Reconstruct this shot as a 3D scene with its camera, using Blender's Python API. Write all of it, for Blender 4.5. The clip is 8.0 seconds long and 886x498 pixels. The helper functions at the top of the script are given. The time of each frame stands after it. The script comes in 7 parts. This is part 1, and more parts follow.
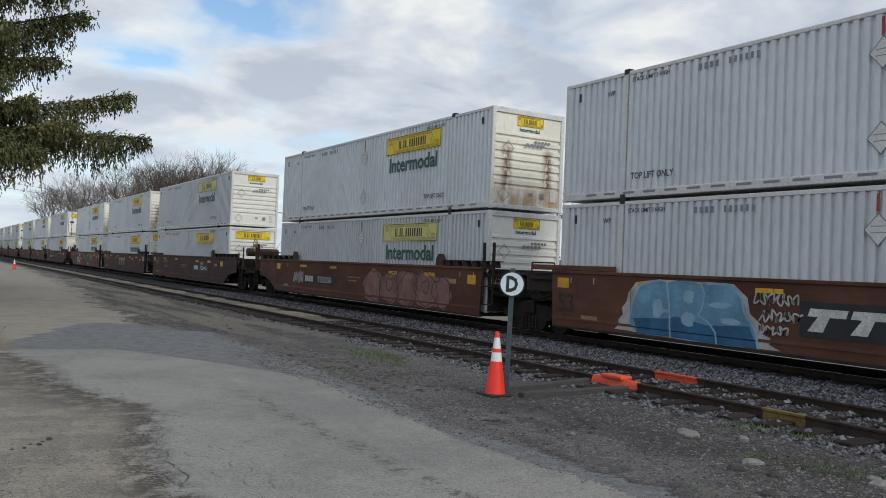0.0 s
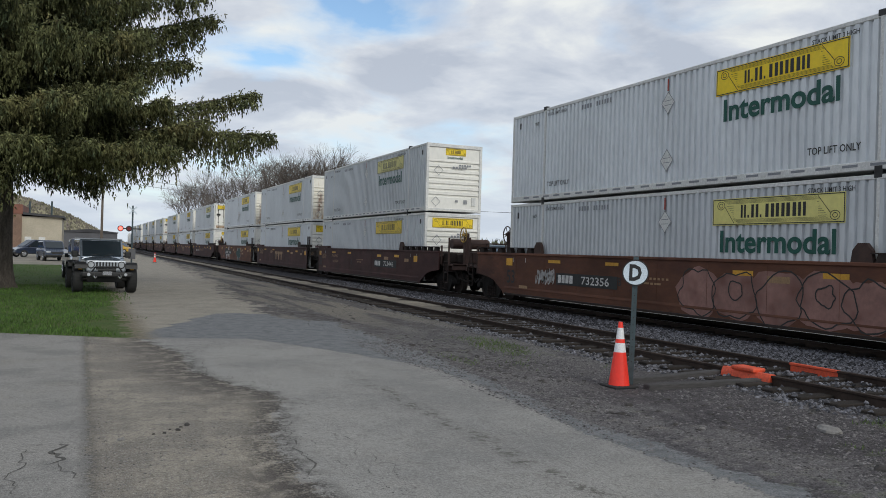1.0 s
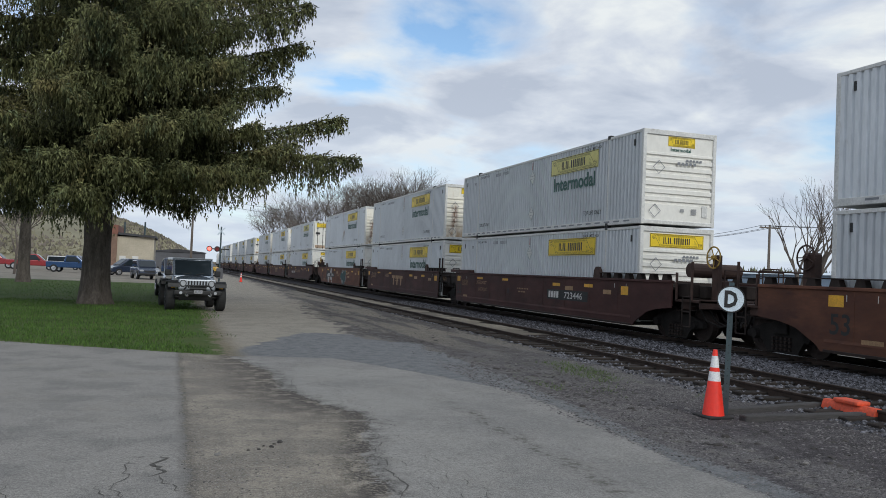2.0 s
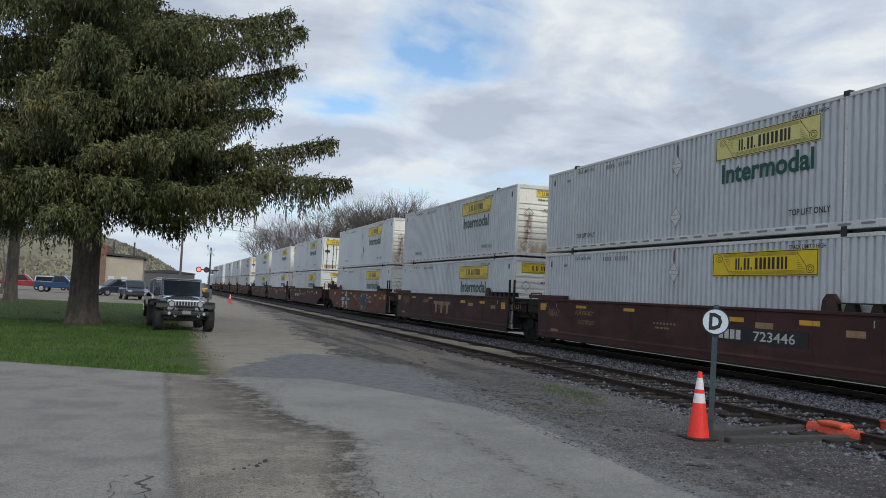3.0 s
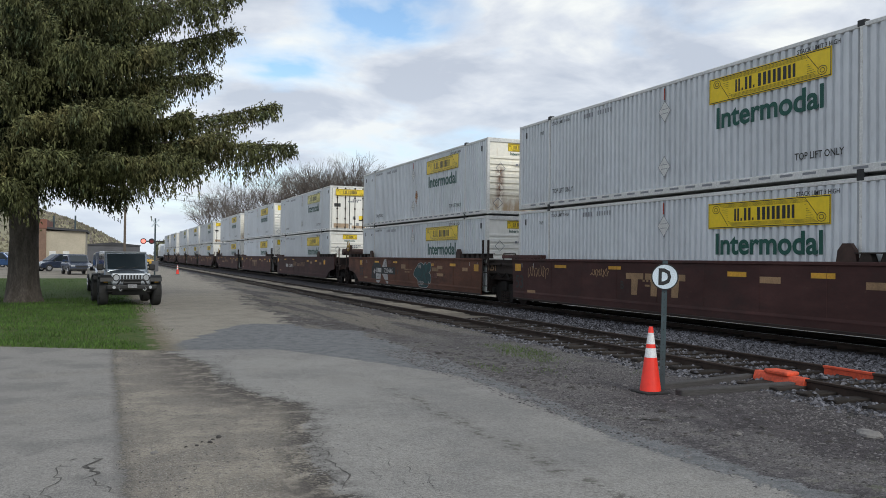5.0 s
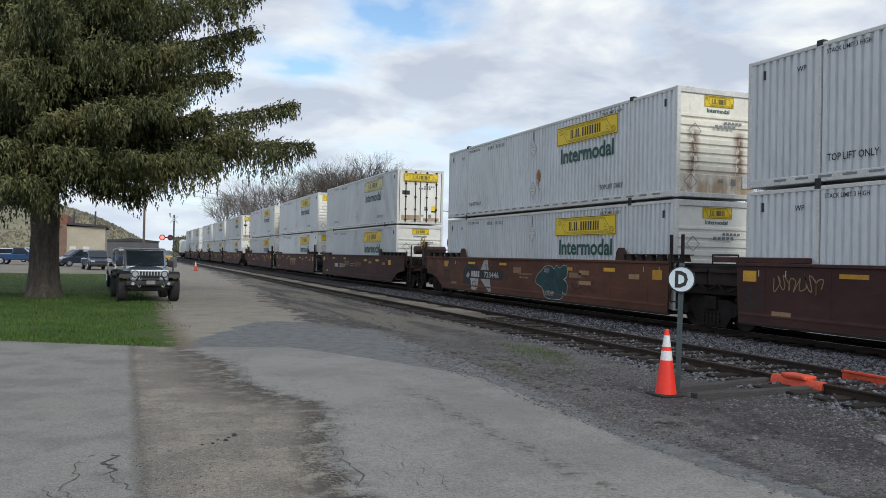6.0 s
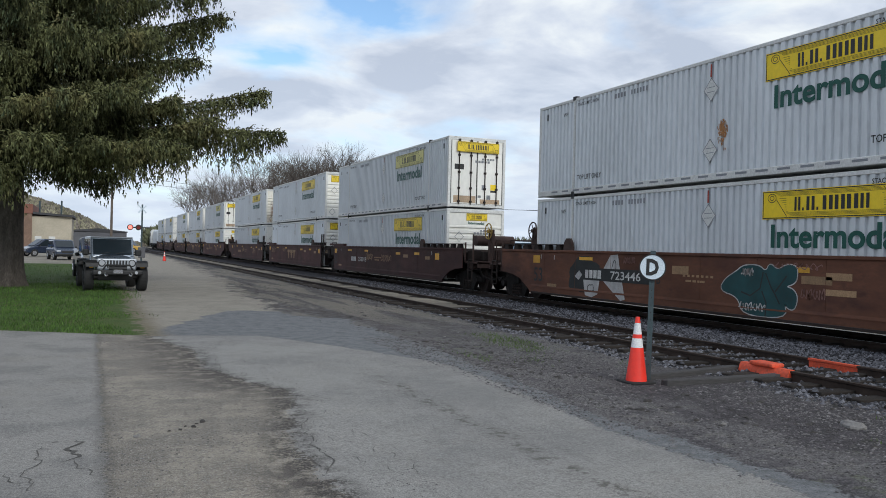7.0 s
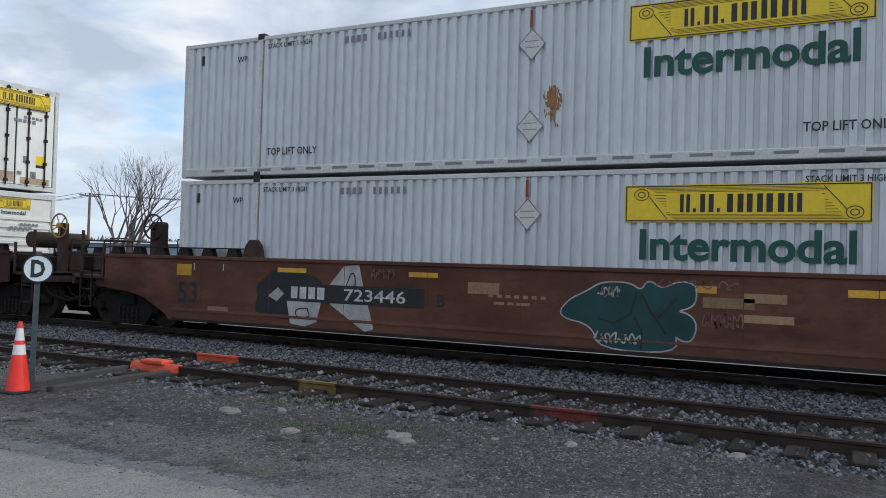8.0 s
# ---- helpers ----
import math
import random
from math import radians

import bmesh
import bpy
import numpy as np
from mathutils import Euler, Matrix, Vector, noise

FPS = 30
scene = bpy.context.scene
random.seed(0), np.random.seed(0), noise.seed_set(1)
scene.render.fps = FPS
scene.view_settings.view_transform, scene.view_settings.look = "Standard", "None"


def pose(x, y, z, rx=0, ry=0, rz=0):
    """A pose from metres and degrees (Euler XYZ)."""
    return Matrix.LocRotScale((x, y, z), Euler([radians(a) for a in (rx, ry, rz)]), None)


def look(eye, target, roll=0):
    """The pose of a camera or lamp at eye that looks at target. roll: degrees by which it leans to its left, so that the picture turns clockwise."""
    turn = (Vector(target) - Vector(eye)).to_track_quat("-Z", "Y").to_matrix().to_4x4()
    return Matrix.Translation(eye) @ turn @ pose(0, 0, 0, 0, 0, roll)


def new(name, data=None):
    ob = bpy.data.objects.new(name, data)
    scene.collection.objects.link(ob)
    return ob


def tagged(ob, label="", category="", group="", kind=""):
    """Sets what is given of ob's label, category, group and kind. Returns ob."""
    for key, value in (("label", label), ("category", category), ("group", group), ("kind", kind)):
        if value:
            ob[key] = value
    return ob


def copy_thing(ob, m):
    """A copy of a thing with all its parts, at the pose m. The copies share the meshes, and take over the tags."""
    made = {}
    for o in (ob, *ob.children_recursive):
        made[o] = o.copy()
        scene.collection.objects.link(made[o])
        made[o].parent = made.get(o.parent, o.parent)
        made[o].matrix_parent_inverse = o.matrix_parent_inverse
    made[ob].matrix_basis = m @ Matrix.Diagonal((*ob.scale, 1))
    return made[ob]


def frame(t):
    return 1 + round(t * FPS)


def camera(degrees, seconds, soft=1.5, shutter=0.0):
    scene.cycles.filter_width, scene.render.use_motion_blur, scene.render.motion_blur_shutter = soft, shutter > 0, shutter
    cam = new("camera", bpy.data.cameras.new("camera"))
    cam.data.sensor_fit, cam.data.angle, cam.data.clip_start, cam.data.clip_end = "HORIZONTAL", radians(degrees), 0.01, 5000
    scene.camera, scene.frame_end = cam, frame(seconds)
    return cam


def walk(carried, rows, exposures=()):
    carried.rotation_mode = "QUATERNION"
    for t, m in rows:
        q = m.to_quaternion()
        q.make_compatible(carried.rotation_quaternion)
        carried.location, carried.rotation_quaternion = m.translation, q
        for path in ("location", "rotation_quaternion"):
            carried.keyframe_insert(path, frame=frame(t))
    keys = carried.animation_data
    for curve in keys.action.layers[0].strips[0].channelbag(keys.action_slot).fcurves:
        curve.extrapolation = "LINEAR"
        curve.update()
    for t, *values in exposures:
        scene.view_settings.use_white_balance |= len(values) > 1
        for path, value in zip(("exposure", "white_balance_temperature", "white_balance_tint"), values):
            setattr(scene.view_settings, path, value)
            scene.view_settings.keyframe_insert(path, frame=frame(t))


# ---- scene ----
cam = camera(56.33, 8.0, soft=0.6)
# seconds, eye x y z, yaw, pitch, roll
PATH = [
    (0.0, 0.023, -0.107, 1.741, -31.73, 1.23, 2.36),
    (0.5, 0.050, -0.102, 1.757, -29.67, 1.00, 2.00),
    (1.0, 0.053, -0.026, 1.749, -23.58, 0.19, 1.66),
    (1.5, -0.027, 0.036, 1.750, -18.84, 1.05, 2.00),
    (1.7, -0.062, 0.055, 1.742, -18.12, 1.39, 2.39),
    (2.8, -0.056, -0.019, 1.722, -18.47, 2.24, 2.74),
    (3.0, -0.054, -0.042, 1.714, -18.70, 3.20, 2.76),
    (3.5, 0.035, -0.018, 1.740, -20.68, 3.53, 3.29),
    (4.0, 0.020, 0.051, 1.709, -23.99, 2.79, 2.90),
    (4.5, -0.009, 0.076, 1.725, -23.37, 1.18, 1.12),
    (6.0, -0.006, 0.047, 1.781, -21.06, 0.52, 1.15),
    (6.5, 0.024, 0.056, 1.713, -21.61, 0.31, 1.23),
    (7.0, 0.014, 0.106, 1.709, -23.03, 0.03, 1.42),
    (7.5, 0.054, 0.040, 1.725, -34.17, 0.35, 1.74),
    (7.7, 0.012, 0.010, 1.724, -43.32, 0.15, 1.69),
    (8.0, -0.057, -0.173, 1.738, -62.74, 1.10, 1.67),
]


def held(x, y, z, yaw, pitch, roll):
    a, b = radians(yaw), radians(pitch)
    way = (-math.sin(a) * math.cos(b), math.cos(a) * math.cos(b), math.sin(b))
    return look((x, y, z), (x + way[0], y + way[1], z + way[2]), roll)


walk(cam, [(r[0], held(*r[1:])) for r in PATH], exposures=[(0.0, 0.05, 6200, 6), (0.5, -0.05, 6200, 6), (1.0, 0.03, 6200, 6), (1.5, 0.03, 6100, 6), (3.5, -0.02, 6000, 6), (4.0, 0.0, 6050, 6), (4.5, 0.19, 6200, 6), (6.5, 0.18, 6050, 6), (8.0, 0.12, 5850, 6)])

# ---- sky and sun ----
SUN_EL, SUN_AZ = 32.0, 172.0   # degrees; azimuth clockwise from +y


def make_sky():
    w = bpy.data.worlds.new("sky")
    scene.world = w
    w.use_nodes = True
    nt = w.node_tree
    N, L = nt.nodes, nt.links
    N.clear()
    out = N.new("ShaderNodeOutputWorld")
    bg = N.new("ShaderNodeBackground")
    sky = N.new("ShaderNodeTexSky")
    sky.sky_type = "NISHITA"
    sky.sun_disc = False
    sky.sun_elevation, sky.sun_rotation = radians(SUN_EL), radians(SUN_AZ)
    sky.air_density, sky.dust_density, sky.ozone_density = 1.0, 0.6, 1.5
    tc = N.new("ShaderNodeTexCoord")
    sep = N.new("ShaderNodeSeparateXYZ")
    L.new(tc.outputs["Generated"], sep.inputs[0])

    def m(op, a, b=None, c=None):
        n = N.new("ShaderNodeMath")
        n.operation = op
        for i, v in enumerate((a, b, c)):
            if v is None:
                continue
            if isinstance(v, (int, float)):
                n.inputs[i].default_value = v
            else:
                L.new(v, n.inputs[i])
        return n.outputs[0]

    # cloud layer on a plane high above, seen in perspective
    up = m("MAXIMUM", m("ADD", sep.outputs["Z"], 0.22), 0.05)
    comb = N.new("ShaderNodeCombineXYZ")
    L.new(m("DIVIDE", sep.outputs["X"], up), comb.inputs[0])
    L.new(m("DIVIDE", sep.outputs["Y"], up), comb.inputs[1])
    comb.inputs[2].default_value = 3.7

    def tex(scale, detail, rough, shift):
        mp = N.new("ShaderNodeMapping")
        mp.inputs["Location"].default_value = shift
        L.new(comb.outputs[0], mp.inputs[0])
        n = N.new("ShaderNodeTexNoise")
        n.inputs["Scale"].default_value = scale
        n.inputs["Detail"].default_value = detail
        n.inputs["Roughness"].default_value = rough
        n.inputs["Distortion"].default_value = 0.25
        L.new(mp.outputs[0], n.inputs["Vector"])
        return n.outputs["Fac"]

    def ramp(v, stops):
        r = N.new("ShaderNodeValToRGB")
        e = r.color_ramp.elements
        e[0].position, e[0].color = stops[0][0], (*stops[0][1], 1)
        e[1].position, e[1].color = stops[-1][0], (*stops[-1][1], 1)
        for p, c in stops[1:-1]:
            e.new(p).color = (*c, 1)
        L.new(v, r.inputs[0])
        return r.outputs[0]

    big = tex(2.3, 8, 0.50, (0.4, 1.3, 0))
    # the break in the clouds where the blue shows, up ahead
    gap_dir = N.new("ShaderNodeVectorMath")
    gap_dir.operation = "DOT_PRODUCT"
    L.new(tc.outputs["Generated"], gap_dir.inputs[0])
    ga, ge = radians(GAP[0]), radians(GAP[1])
    gap_dir.inputs[1].default_value = (math.sin(ga) * math.cos(ge), math.cos(ga) * math.cos(ge), math.sin(ge))
    near_gap = ramp(gap_dir.outputs["Value"], [(0.978, (0, 0, 0)), (0.999, (1, 1, 1))])
    thin = m("SUBTRACT", big, m("MULTIPLY", near_gap, 0.075))
    cover = ramp(m("ADD", thin, 0.07), [(0.37, (0, 0, 0)), (0.45, (0.55, 0.55, 0.55)), (0.56, (1, 1, 1))])
    shade = tex(3.0, 7, 0.55, (2.7, 0.2, 4))
    # bases stay grey where the cover is thick, edges catch the light
    body = m("ADD", m("MULTIPLY", shade, 0.75), m("MULTIPLY", m("SUBTRACT", 0.62, thin), 0.55))
    tone = ramp(body, [(0.34, (0.60, 0.63, 0.72)), (0.45, (0.79, 0.80, 0.86)), (0.55, (1.02, 1.0, 0.97))])
    bright = N.new("ShaderNodeVectorMath")
    bright.operation = "SCALE"
    bright.inputs["Scale"].default_value = CLOUD
    L.new(tone, bright.inputs[0])
    blue = N.new("ShaderNodeVectorMath")
    blue.operation = "SCALE"
    blue.inputs["Scale"].default_value = SKY
    L.new(sky.outputs[0], blue.inputs[0])
    mix = N.new("ShaderNodeMix")
    mix.data_type = "RGBA"
    L.new(cover, mix.inputs["Factor"])
    L.new(blue.outputs[0], mix.inputs["A"])
    L.new(bright.outputs[0], mix.inputs["B"])
    # thin bright haze near the horizon
    haze = ramp(sep.outputs["Z"], [(0.0, (0.75, 0.75, 0.75)), (0.22, (0, 0, 0))])
    mix2 = N.new("ShaderNodeMix")
    mix2.data_type = "RGBA"
    L.new(haze, mix2.inputs["Factor"])
    L.new(mix.outputs["Result"], mix2.inputs["A"])
    mix2.inputs["B"].default_value = (0.80 * CLOUD, 0.85 * CLOUD, 0.94 * CLOUD, 1)
    L.new(mix2.outputs["Result"], bg.inputs["Color"])
    bg.inputs["Strength"].default_value = 1.0
    L.new(bg.outputs[0], out.inputs[0])


SKY, CLOUD = 0.14, 0.84
GAP = (17.0, 19.0)   # azimuth and height of the blue break, degrees
make_sky()
sun = new("sun", bpy.data.lights.new("sun", "SUN"))
sun.data.energy, sun.data.angle, sun.data.color = 1.5, radians(22), (1.0, 0.93, 0.82)
e, a = radians(SUN_EL), radians(SUN_AZ)
sun.matrix_world = look((0, 0, 40), (-math.sin(a) * math.cos(e), -math.cos(a) * math.cos(e), 40 - math.sin(e)))


# ---- materials ----
def material(name, colour, rough=0.7, metal=0.0, scale=6.0, vary=0.25, colour2=None, fine=60.0, fine_amt=0.15, bump=0.0, bump_scale=80.0, stains=None, per_piece=0.0, coat=0.0, stretch=(1, 1, 1), spec=0.5, mottle=()):
    """Object-space noise at two scales over a base colour, with stains, bump and a change from piece to piece."""
    mt = bpy.data.materials.new(name)
    mt.use_nodes = True
    nt = mt.node_tree
    N, L = nt.nodes, nt.links
    b = N["Principled BSDF"]
    b.inputs["Roughness"].default_value, b.inputs["Metallic"].default_value = rough, metal
    b.inputs["Coat Weight"].default_value = coat
    b.inputs["Specular IOR Level"].default_value = spec
    tc = N.new("ShaderNodeTexCoord")
    mp = N.new("ShaderNodeMapping")
    mp.inputs["Scale"].default_value = stretch
    L.new(tc.outputs["Object"], mp.inputs[0])
    info = N.new("ShaderNodeObjectInfo")

    def noise_tex(s, detail=4, rough_n=0.6):
        n = N.new("ShaderNodeTexNoise")
        n.inputs["Scale"].default_value, n.inputs["Detail"].default_value, n.inputs["Roughness"].default_value = s, detail, rough_n
        L.new(mp.outputs[0], n.inputs["Vector"])
        return n.outputs["Fac"]

    def mixed(fac, x, y):
        k = N.new("ShaderNodeMix")
        k.data_type = "RGBA"
        for sock, v in ((k.inputs["Factor"], fac), (k.inputs["A"], x), (k.inputs["B"], y)):
            if isinstance(v, (int, float)):
                sock.default_value = v
            elif isinstance(v, tuple):
                sock.default_value = (*v, 1)
            else:
                L.new(v, sock)
        return k.outputs["Result"]

    def spread(v, lo, hi):
        r = N.new("ShaderNodeMapRange")
        L.new(v, r.inputs[0])
        r.inputs[1].default_value, r.inputs[2].default_value = lo, hi
        return r.outputs[0]

    dark = tuple(c * (1 - vary) for c in colour)
    second = colour2 or tuple(min(1, c * (1 + vary)) for c in colour)
    base = mixed(spread(noise_tex(scale, 5), 0.32, 0.68), dark if not colour2 else colour, second)
    grain = spread(noise_tex(fine, 3), 0.3, 0.7)
    hsv = N.new("ShaderNodeHueSaturation")
    L.new(base, hsv.inputs["Color"])
    mul = N.new("ShaderNodeMath")
    mul.operation = "MULTIPLY_ADD"
    L.new(grain, mul.inputs[0])
    mul.inputs[1].default_value, mul.inputs[2].default_value = 2 * fine_amt, 1 - fine_amt
    last = mul.outputs[0]
    if per_piece:
        pm = N.new("ShaderNodeMath")
        pm.operation = "MULTIPLY_ADD"
        L.new(info.outputs["Random"], pm.inputs[0])
        pm.inputs[1].default_value, pm.inputs[2].default_value = per_piece, 1 - per_piece / 2
        mm = N.new("ShaderNodeMath")
        mm.operation = "MULTIPLY"
        L.new(last, mm.inputs[0])
        L.new(pm.outputs[0], mm.inputs[1])
        last = mm.outputs[0]
    for ms, amt in mottle:
        mm = N.new("ShaderNodeMath")
        mm.operation = "MULTIPLY_ADD"
        L.new(spread(noise_tex(ms, 3, 0.7), 0.3, 0.7), mm.inputs[0])
        mm.inputs[1].default_value, mm.inputs[2].default_value = 2 * amt, 1 - amt
        mu = N.new("ShaderNodeMath")
        mu.operation = "MULTIPLY"
        L.new(last, mu.inputs[0])
        L.new(mm.outputs[0], mu.inputs[1])
        last = mu.outputs[0]
    L.new(last, hsv.inputs["Value"])
    col = hsv.outputs[0]
    if stains:
        for sc, lo, hi, sc_col in stains:
            col = mixed(spread(noise_tex(sc, 6, 0.65), lo, hi), col, sc_col)
    L.new(col, b.inputs["Base Color"])
    rr = N.new("ShaderNodeMapRange")
    L.new(grain, rr.inputs[0])
    rr.inputs[3].default_value, rr.inputs[4].default_value = max(0.02, rough - 0.08), min(1, rough + 0.08)
    L.new(rr.outputs[0], b.inputs["Roughness"])
    if bump:
        bp = N.new("ShaderNodeBump")
        bp.inputs["Strength"].default_value = min(1.0, bump)
        bp.inputs["Distance"].default_value = 0.02
        L.new(noise_tex(bump_scale, 5), bp.inputs["Height"])
        L.new(bp.outputs[0], b.inputs["Normal"])
    return mt


M = {}
# bluer, darker white for the side walls: their shade is in the colour
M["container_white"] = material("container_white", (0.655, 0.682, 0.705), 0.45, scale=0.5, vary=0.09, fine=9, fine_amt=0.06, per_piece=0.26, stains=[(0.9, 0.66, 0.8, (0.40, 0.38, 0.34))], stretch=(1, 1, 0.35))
# ends brighter and creamier than the sides: sunlight put into the colour
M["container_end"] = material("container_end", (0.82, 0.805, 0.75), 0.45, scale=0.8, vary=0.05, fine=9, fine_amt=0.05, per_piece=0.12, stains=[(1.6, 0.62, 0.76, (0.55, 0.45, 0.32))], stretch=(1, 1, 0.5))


def rusty_end_material():
    """White paint, warmed and brightened as if sunlit, with a brown wash over the foot of the wall and two columns of
    rust runs.
    """
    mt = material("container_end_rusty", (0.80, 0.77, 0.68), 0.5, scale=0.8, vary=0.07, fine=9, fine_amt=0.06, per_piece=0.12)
    N, L = mt.node_tree.nodes, mt.node_tree.links
    b = N["Principled BSDF"]
    base = b.inputs["Base Color"].links[0].from_socket
    tc = N.new("ShaderNodeTexCoord")
    sep = N.new("ShaderNodeSeparateXYZ")
    L.new(tc.outputs["Object"], sep.inputs[0])

    def m(op, a, c=0.0):
        n = N.new("ShaderNodeMath")
        n.operation = op
        for i, v in enumerate((a, c)):
            if isinstance(v, (int, float)):
                n.inputs[i].default_value = v
            else:
                L.new(v, n.inputs[i])
        return n.outputs[0]

    def runs(scale, stretch):
        mp = N.new("ShaderNodeMapping")
        mp.inputs["Scale"].default_value = stretch
        L.new(tc.outputs["Object"], mp.inputs[0])
        n = N.new("ShaderNodeTexNoise")
        n.inputs["Scale"].default_value, n.inputs["Detail"].default_value, n.inputs["Roughness"].default_value = scale, 5, 0.65
        L.new(mp.outputs[0], n.inputs["Vector"])
        return n.outputs["Fac"]

    def step(v, lo, hi):
        r = N.new("ShaderNodeMapRange")
        r.interpolation_type = "SMOOTHSTEP"
        L.new(v, r.inputs[0])
        r.inputs[1].default_value, r.inputs[2].default_value = lo, hi
        return r.outputs[0]

    def mixed(f, a, c):
        k = N.new("ShaderNodeMix")
        k.data_type = "RGBA"
        L.new(f, k.inputs["Factor"])
        L.new(a, k.inputs["A"])
        k.inputs["B"].default_value = (*c, 1)
        return k.outputs["Result"]

    streak, blotch = runs(5.0, (1, 1, 0.25)), runs(3.0, (1, 1, 1))
    foot = m("MULTIPLY", step(sep.outputs["Z"], 1.0, 0.25), step(m("ADD", streak, m("MULTIPLY", blotch, 0.5)), 0.52, 0.86))
    col = mixed(m("MULTIPLY", foot, 0.85), base, (0.42, 0.27, 0.13))
    column = step(m("ABSOLUTE", m("SUBTRACT", m("ABSOLUTE", sep.outputs["X"]), 0.74)), 0.26, 0.0)
    span = m("MULTIPLY", step(sep.outputs["Z"], 1.95, 1.6), step(sep.outputs["Z"], 0.35, 0.8))
    rust = m("MULTIPLY", m("MULTIPLY", column, span), step(m("ADD", m("MULTIPLY", streak, 0.6), m("MULTIPLY", runs(9.0, (1, 1, 0.5)), 0.5)), 0.42, 0.58))
    col = mixed(m("MULTIPLY", rust, 0.95), col, (0.16, 0.065, 0.028))
    col = mixed(m("MULTIPLY", step(runs(4.0, (1, 1, 0.2)), 0.60, 0.78), 0.5), col, (0.50, 0.36, 0.20))
    L.new(col, b.inputs["Base Color"])
    return mt


M["container_end_rusty"] = rusty_end_material()
M["container_frame"] = material("container_frame", (0.64, 0.64, 0.62), 0.5, scale=1.5, vary=0.1, fine=20, stains=[(2.5, 0.62, 0.75, (0.25, 0.2, 0.16))])
M["dark_steel"] = material("dark_steel", (0.02, 0.02, 0.021), 0.6, scale=3, vary=0.3)
M["yellow_vinyl"] = material("yellow_vinyl", (0.82, 0.59, 0.015), 0.45, scale=1.2, vary=0.06, fine=15, fine_amt=0.06, per_piece=0.15)
M["green_vinyl"] = material("green_vinyl", (0.006, 0.075, 0.055), 0.5, scale=2, vary=0.1)
M["black_vinyl"] = material("black_vinyl", (0.02, 0.02, 0.02), 0.5, scale=2, vary=0.1)
M["grey_line"] = material("grey_line", (0.22, 0.23, 0.25), 0.6, scale=3, vary=0.1)
M["rust"] = material("rust", (0.36, 0.175, 0.07), 0.9, scale=5, vary=0.35, fine=40, fine_amt=0.3)
M["well_paint"] = material("well_paint", (0.126, 0.054, 0.032), 0.75, scale=0.5, vary=0.30, fine=14, fine_amt=0.12, stains=[(0.55, 0.48, 0.66, (0.066, 0.030, 0.023)), (1.6, 0.58, 0.76, (0.042, 0.023, 0.020)), (6.0, 0.66, 0.74, (0.17, 0.09, 0.055))], per_piece=0.3, stretch=(1, 0.5, 1.3), spec=0.3, mottle=[(0.5, 0.12), (3, 0.12)])
M["well_brown"] = material("well_brown", (0.066, 0.029, 0.026), 0.75, scale=0.7, vary=0.25, fine=14, fine_amt=0.12, stains=[(1.1, 0.52, 0.75, (0.035, 0.022, 0.020)), (6.0, 0.66, 0.74, (0.10, 0.06, 0.04))], per_piece=0.35, stretch=(1, 0.6, 1.4), spec=0.3, mottle=[(0.5, 0.15), (3, 0.15)])
M["well_dark"] = material("well_dark", (0.032, 0.024, 0.021), 0.8, scale=2, vary=0.35, fine=20, fine_amt=0.2, spec=0.25)
M["grime"] = material("grime", (0.018, 0.016, 0.015), 0.85, scale=4, vary=0.35, fine=30, fine_amt=0.25, spec=0.2)
M["rail_steel"] = material("rail_steel", (0.045, 0.032, 0.026), 0.7, 0.2, scale=3, vary=0.3, fine=40, fine_amt=0.2, spec=0.25)
M["rail_top"] = material("rail_top", (0.42, 0.42, 0.43), 0.28, 0.9, scale=2, vary=0.1)
M["tie_wood"] = material("tie_wood", (0.032, 0.027, 0.024), 0.9, scale=4, vary=0.3, fine=30, fine_amt=0.3, bump=0.6, bump_scale=30, stretch=(0.3, 2, 2), per_piece=0.5, spec=0.2)
M["ballast_stone"] = material("ballast_stone", (0.074, 0.074, 0.083), 0.9, scale=9, vary=0.45, fine=50, fine_amt=0.2, spec=0.2)
M["asphalt_patch"] = material("asphalt_patch", (0.175, 0.18, 0.185), 0.9, scale=0.6, vary=0.12, fine=120, fine_amt=0.16, bump=0.35, bump_scale=90, spec=0.2, mottle=[(2.2, 0.10), (9, 0.12), (34, 0.16)])
M["packed_grit"] = material("packed_grit", (0.20, 0.178, 0.145), 0.95, scale=0.5, vary=0.25, fine=60, fine_amt=0.2, bump=0.5, bump_scale=50, stains=[(0.35, 0.48, 0.62, (0.10, 0.09, 0.078)), (2.5, 0.55, 0.68, (0.13, 0.115, 0.098))], spec=0.15, mottle=[(1.7, 0.18), (7, 0.2)])
M["far_road"] = material("far_road", (0.235, 0.213, 0.178), 0.95, scale=0.25, vary=0.12, fine=60, fine_amt=0.12, bump=0.3, bump_scale=60, spec=0.15, mottle=[(0.5, 0.10), (2.5, 0.10), (12, 0.10)])
M["verge"] = material("verge", (0.105, 0.099, 0.091), 0.95, scale=0.5, vary=0.25, fine=60, fine_amt=0.3, bump=0.9, bump_scale=45, stains=[(0.35, 0.55, 0.7, (0.062, 0.058, 0.055)), (0.9, 0.60, 0.72, (0.155, 0.143, 0.122)), (0.6, 0.68, 0.76, (0.06, 0.085, 0.03))], spec=0.15, mottle=[(1.5, 0.2), (6, 0.25), (24, 0.35)])
M["ballast_bed"] = material("ballast_bed", (0.045, 0.043, 0.043), 0.95, scale=0.8, vary=0.3, fine=40, fine_amt=0.4, bump=1.0, bump_scale=30, spec=0.15, mottle=[(6, 0.25), (24, 0.45)])
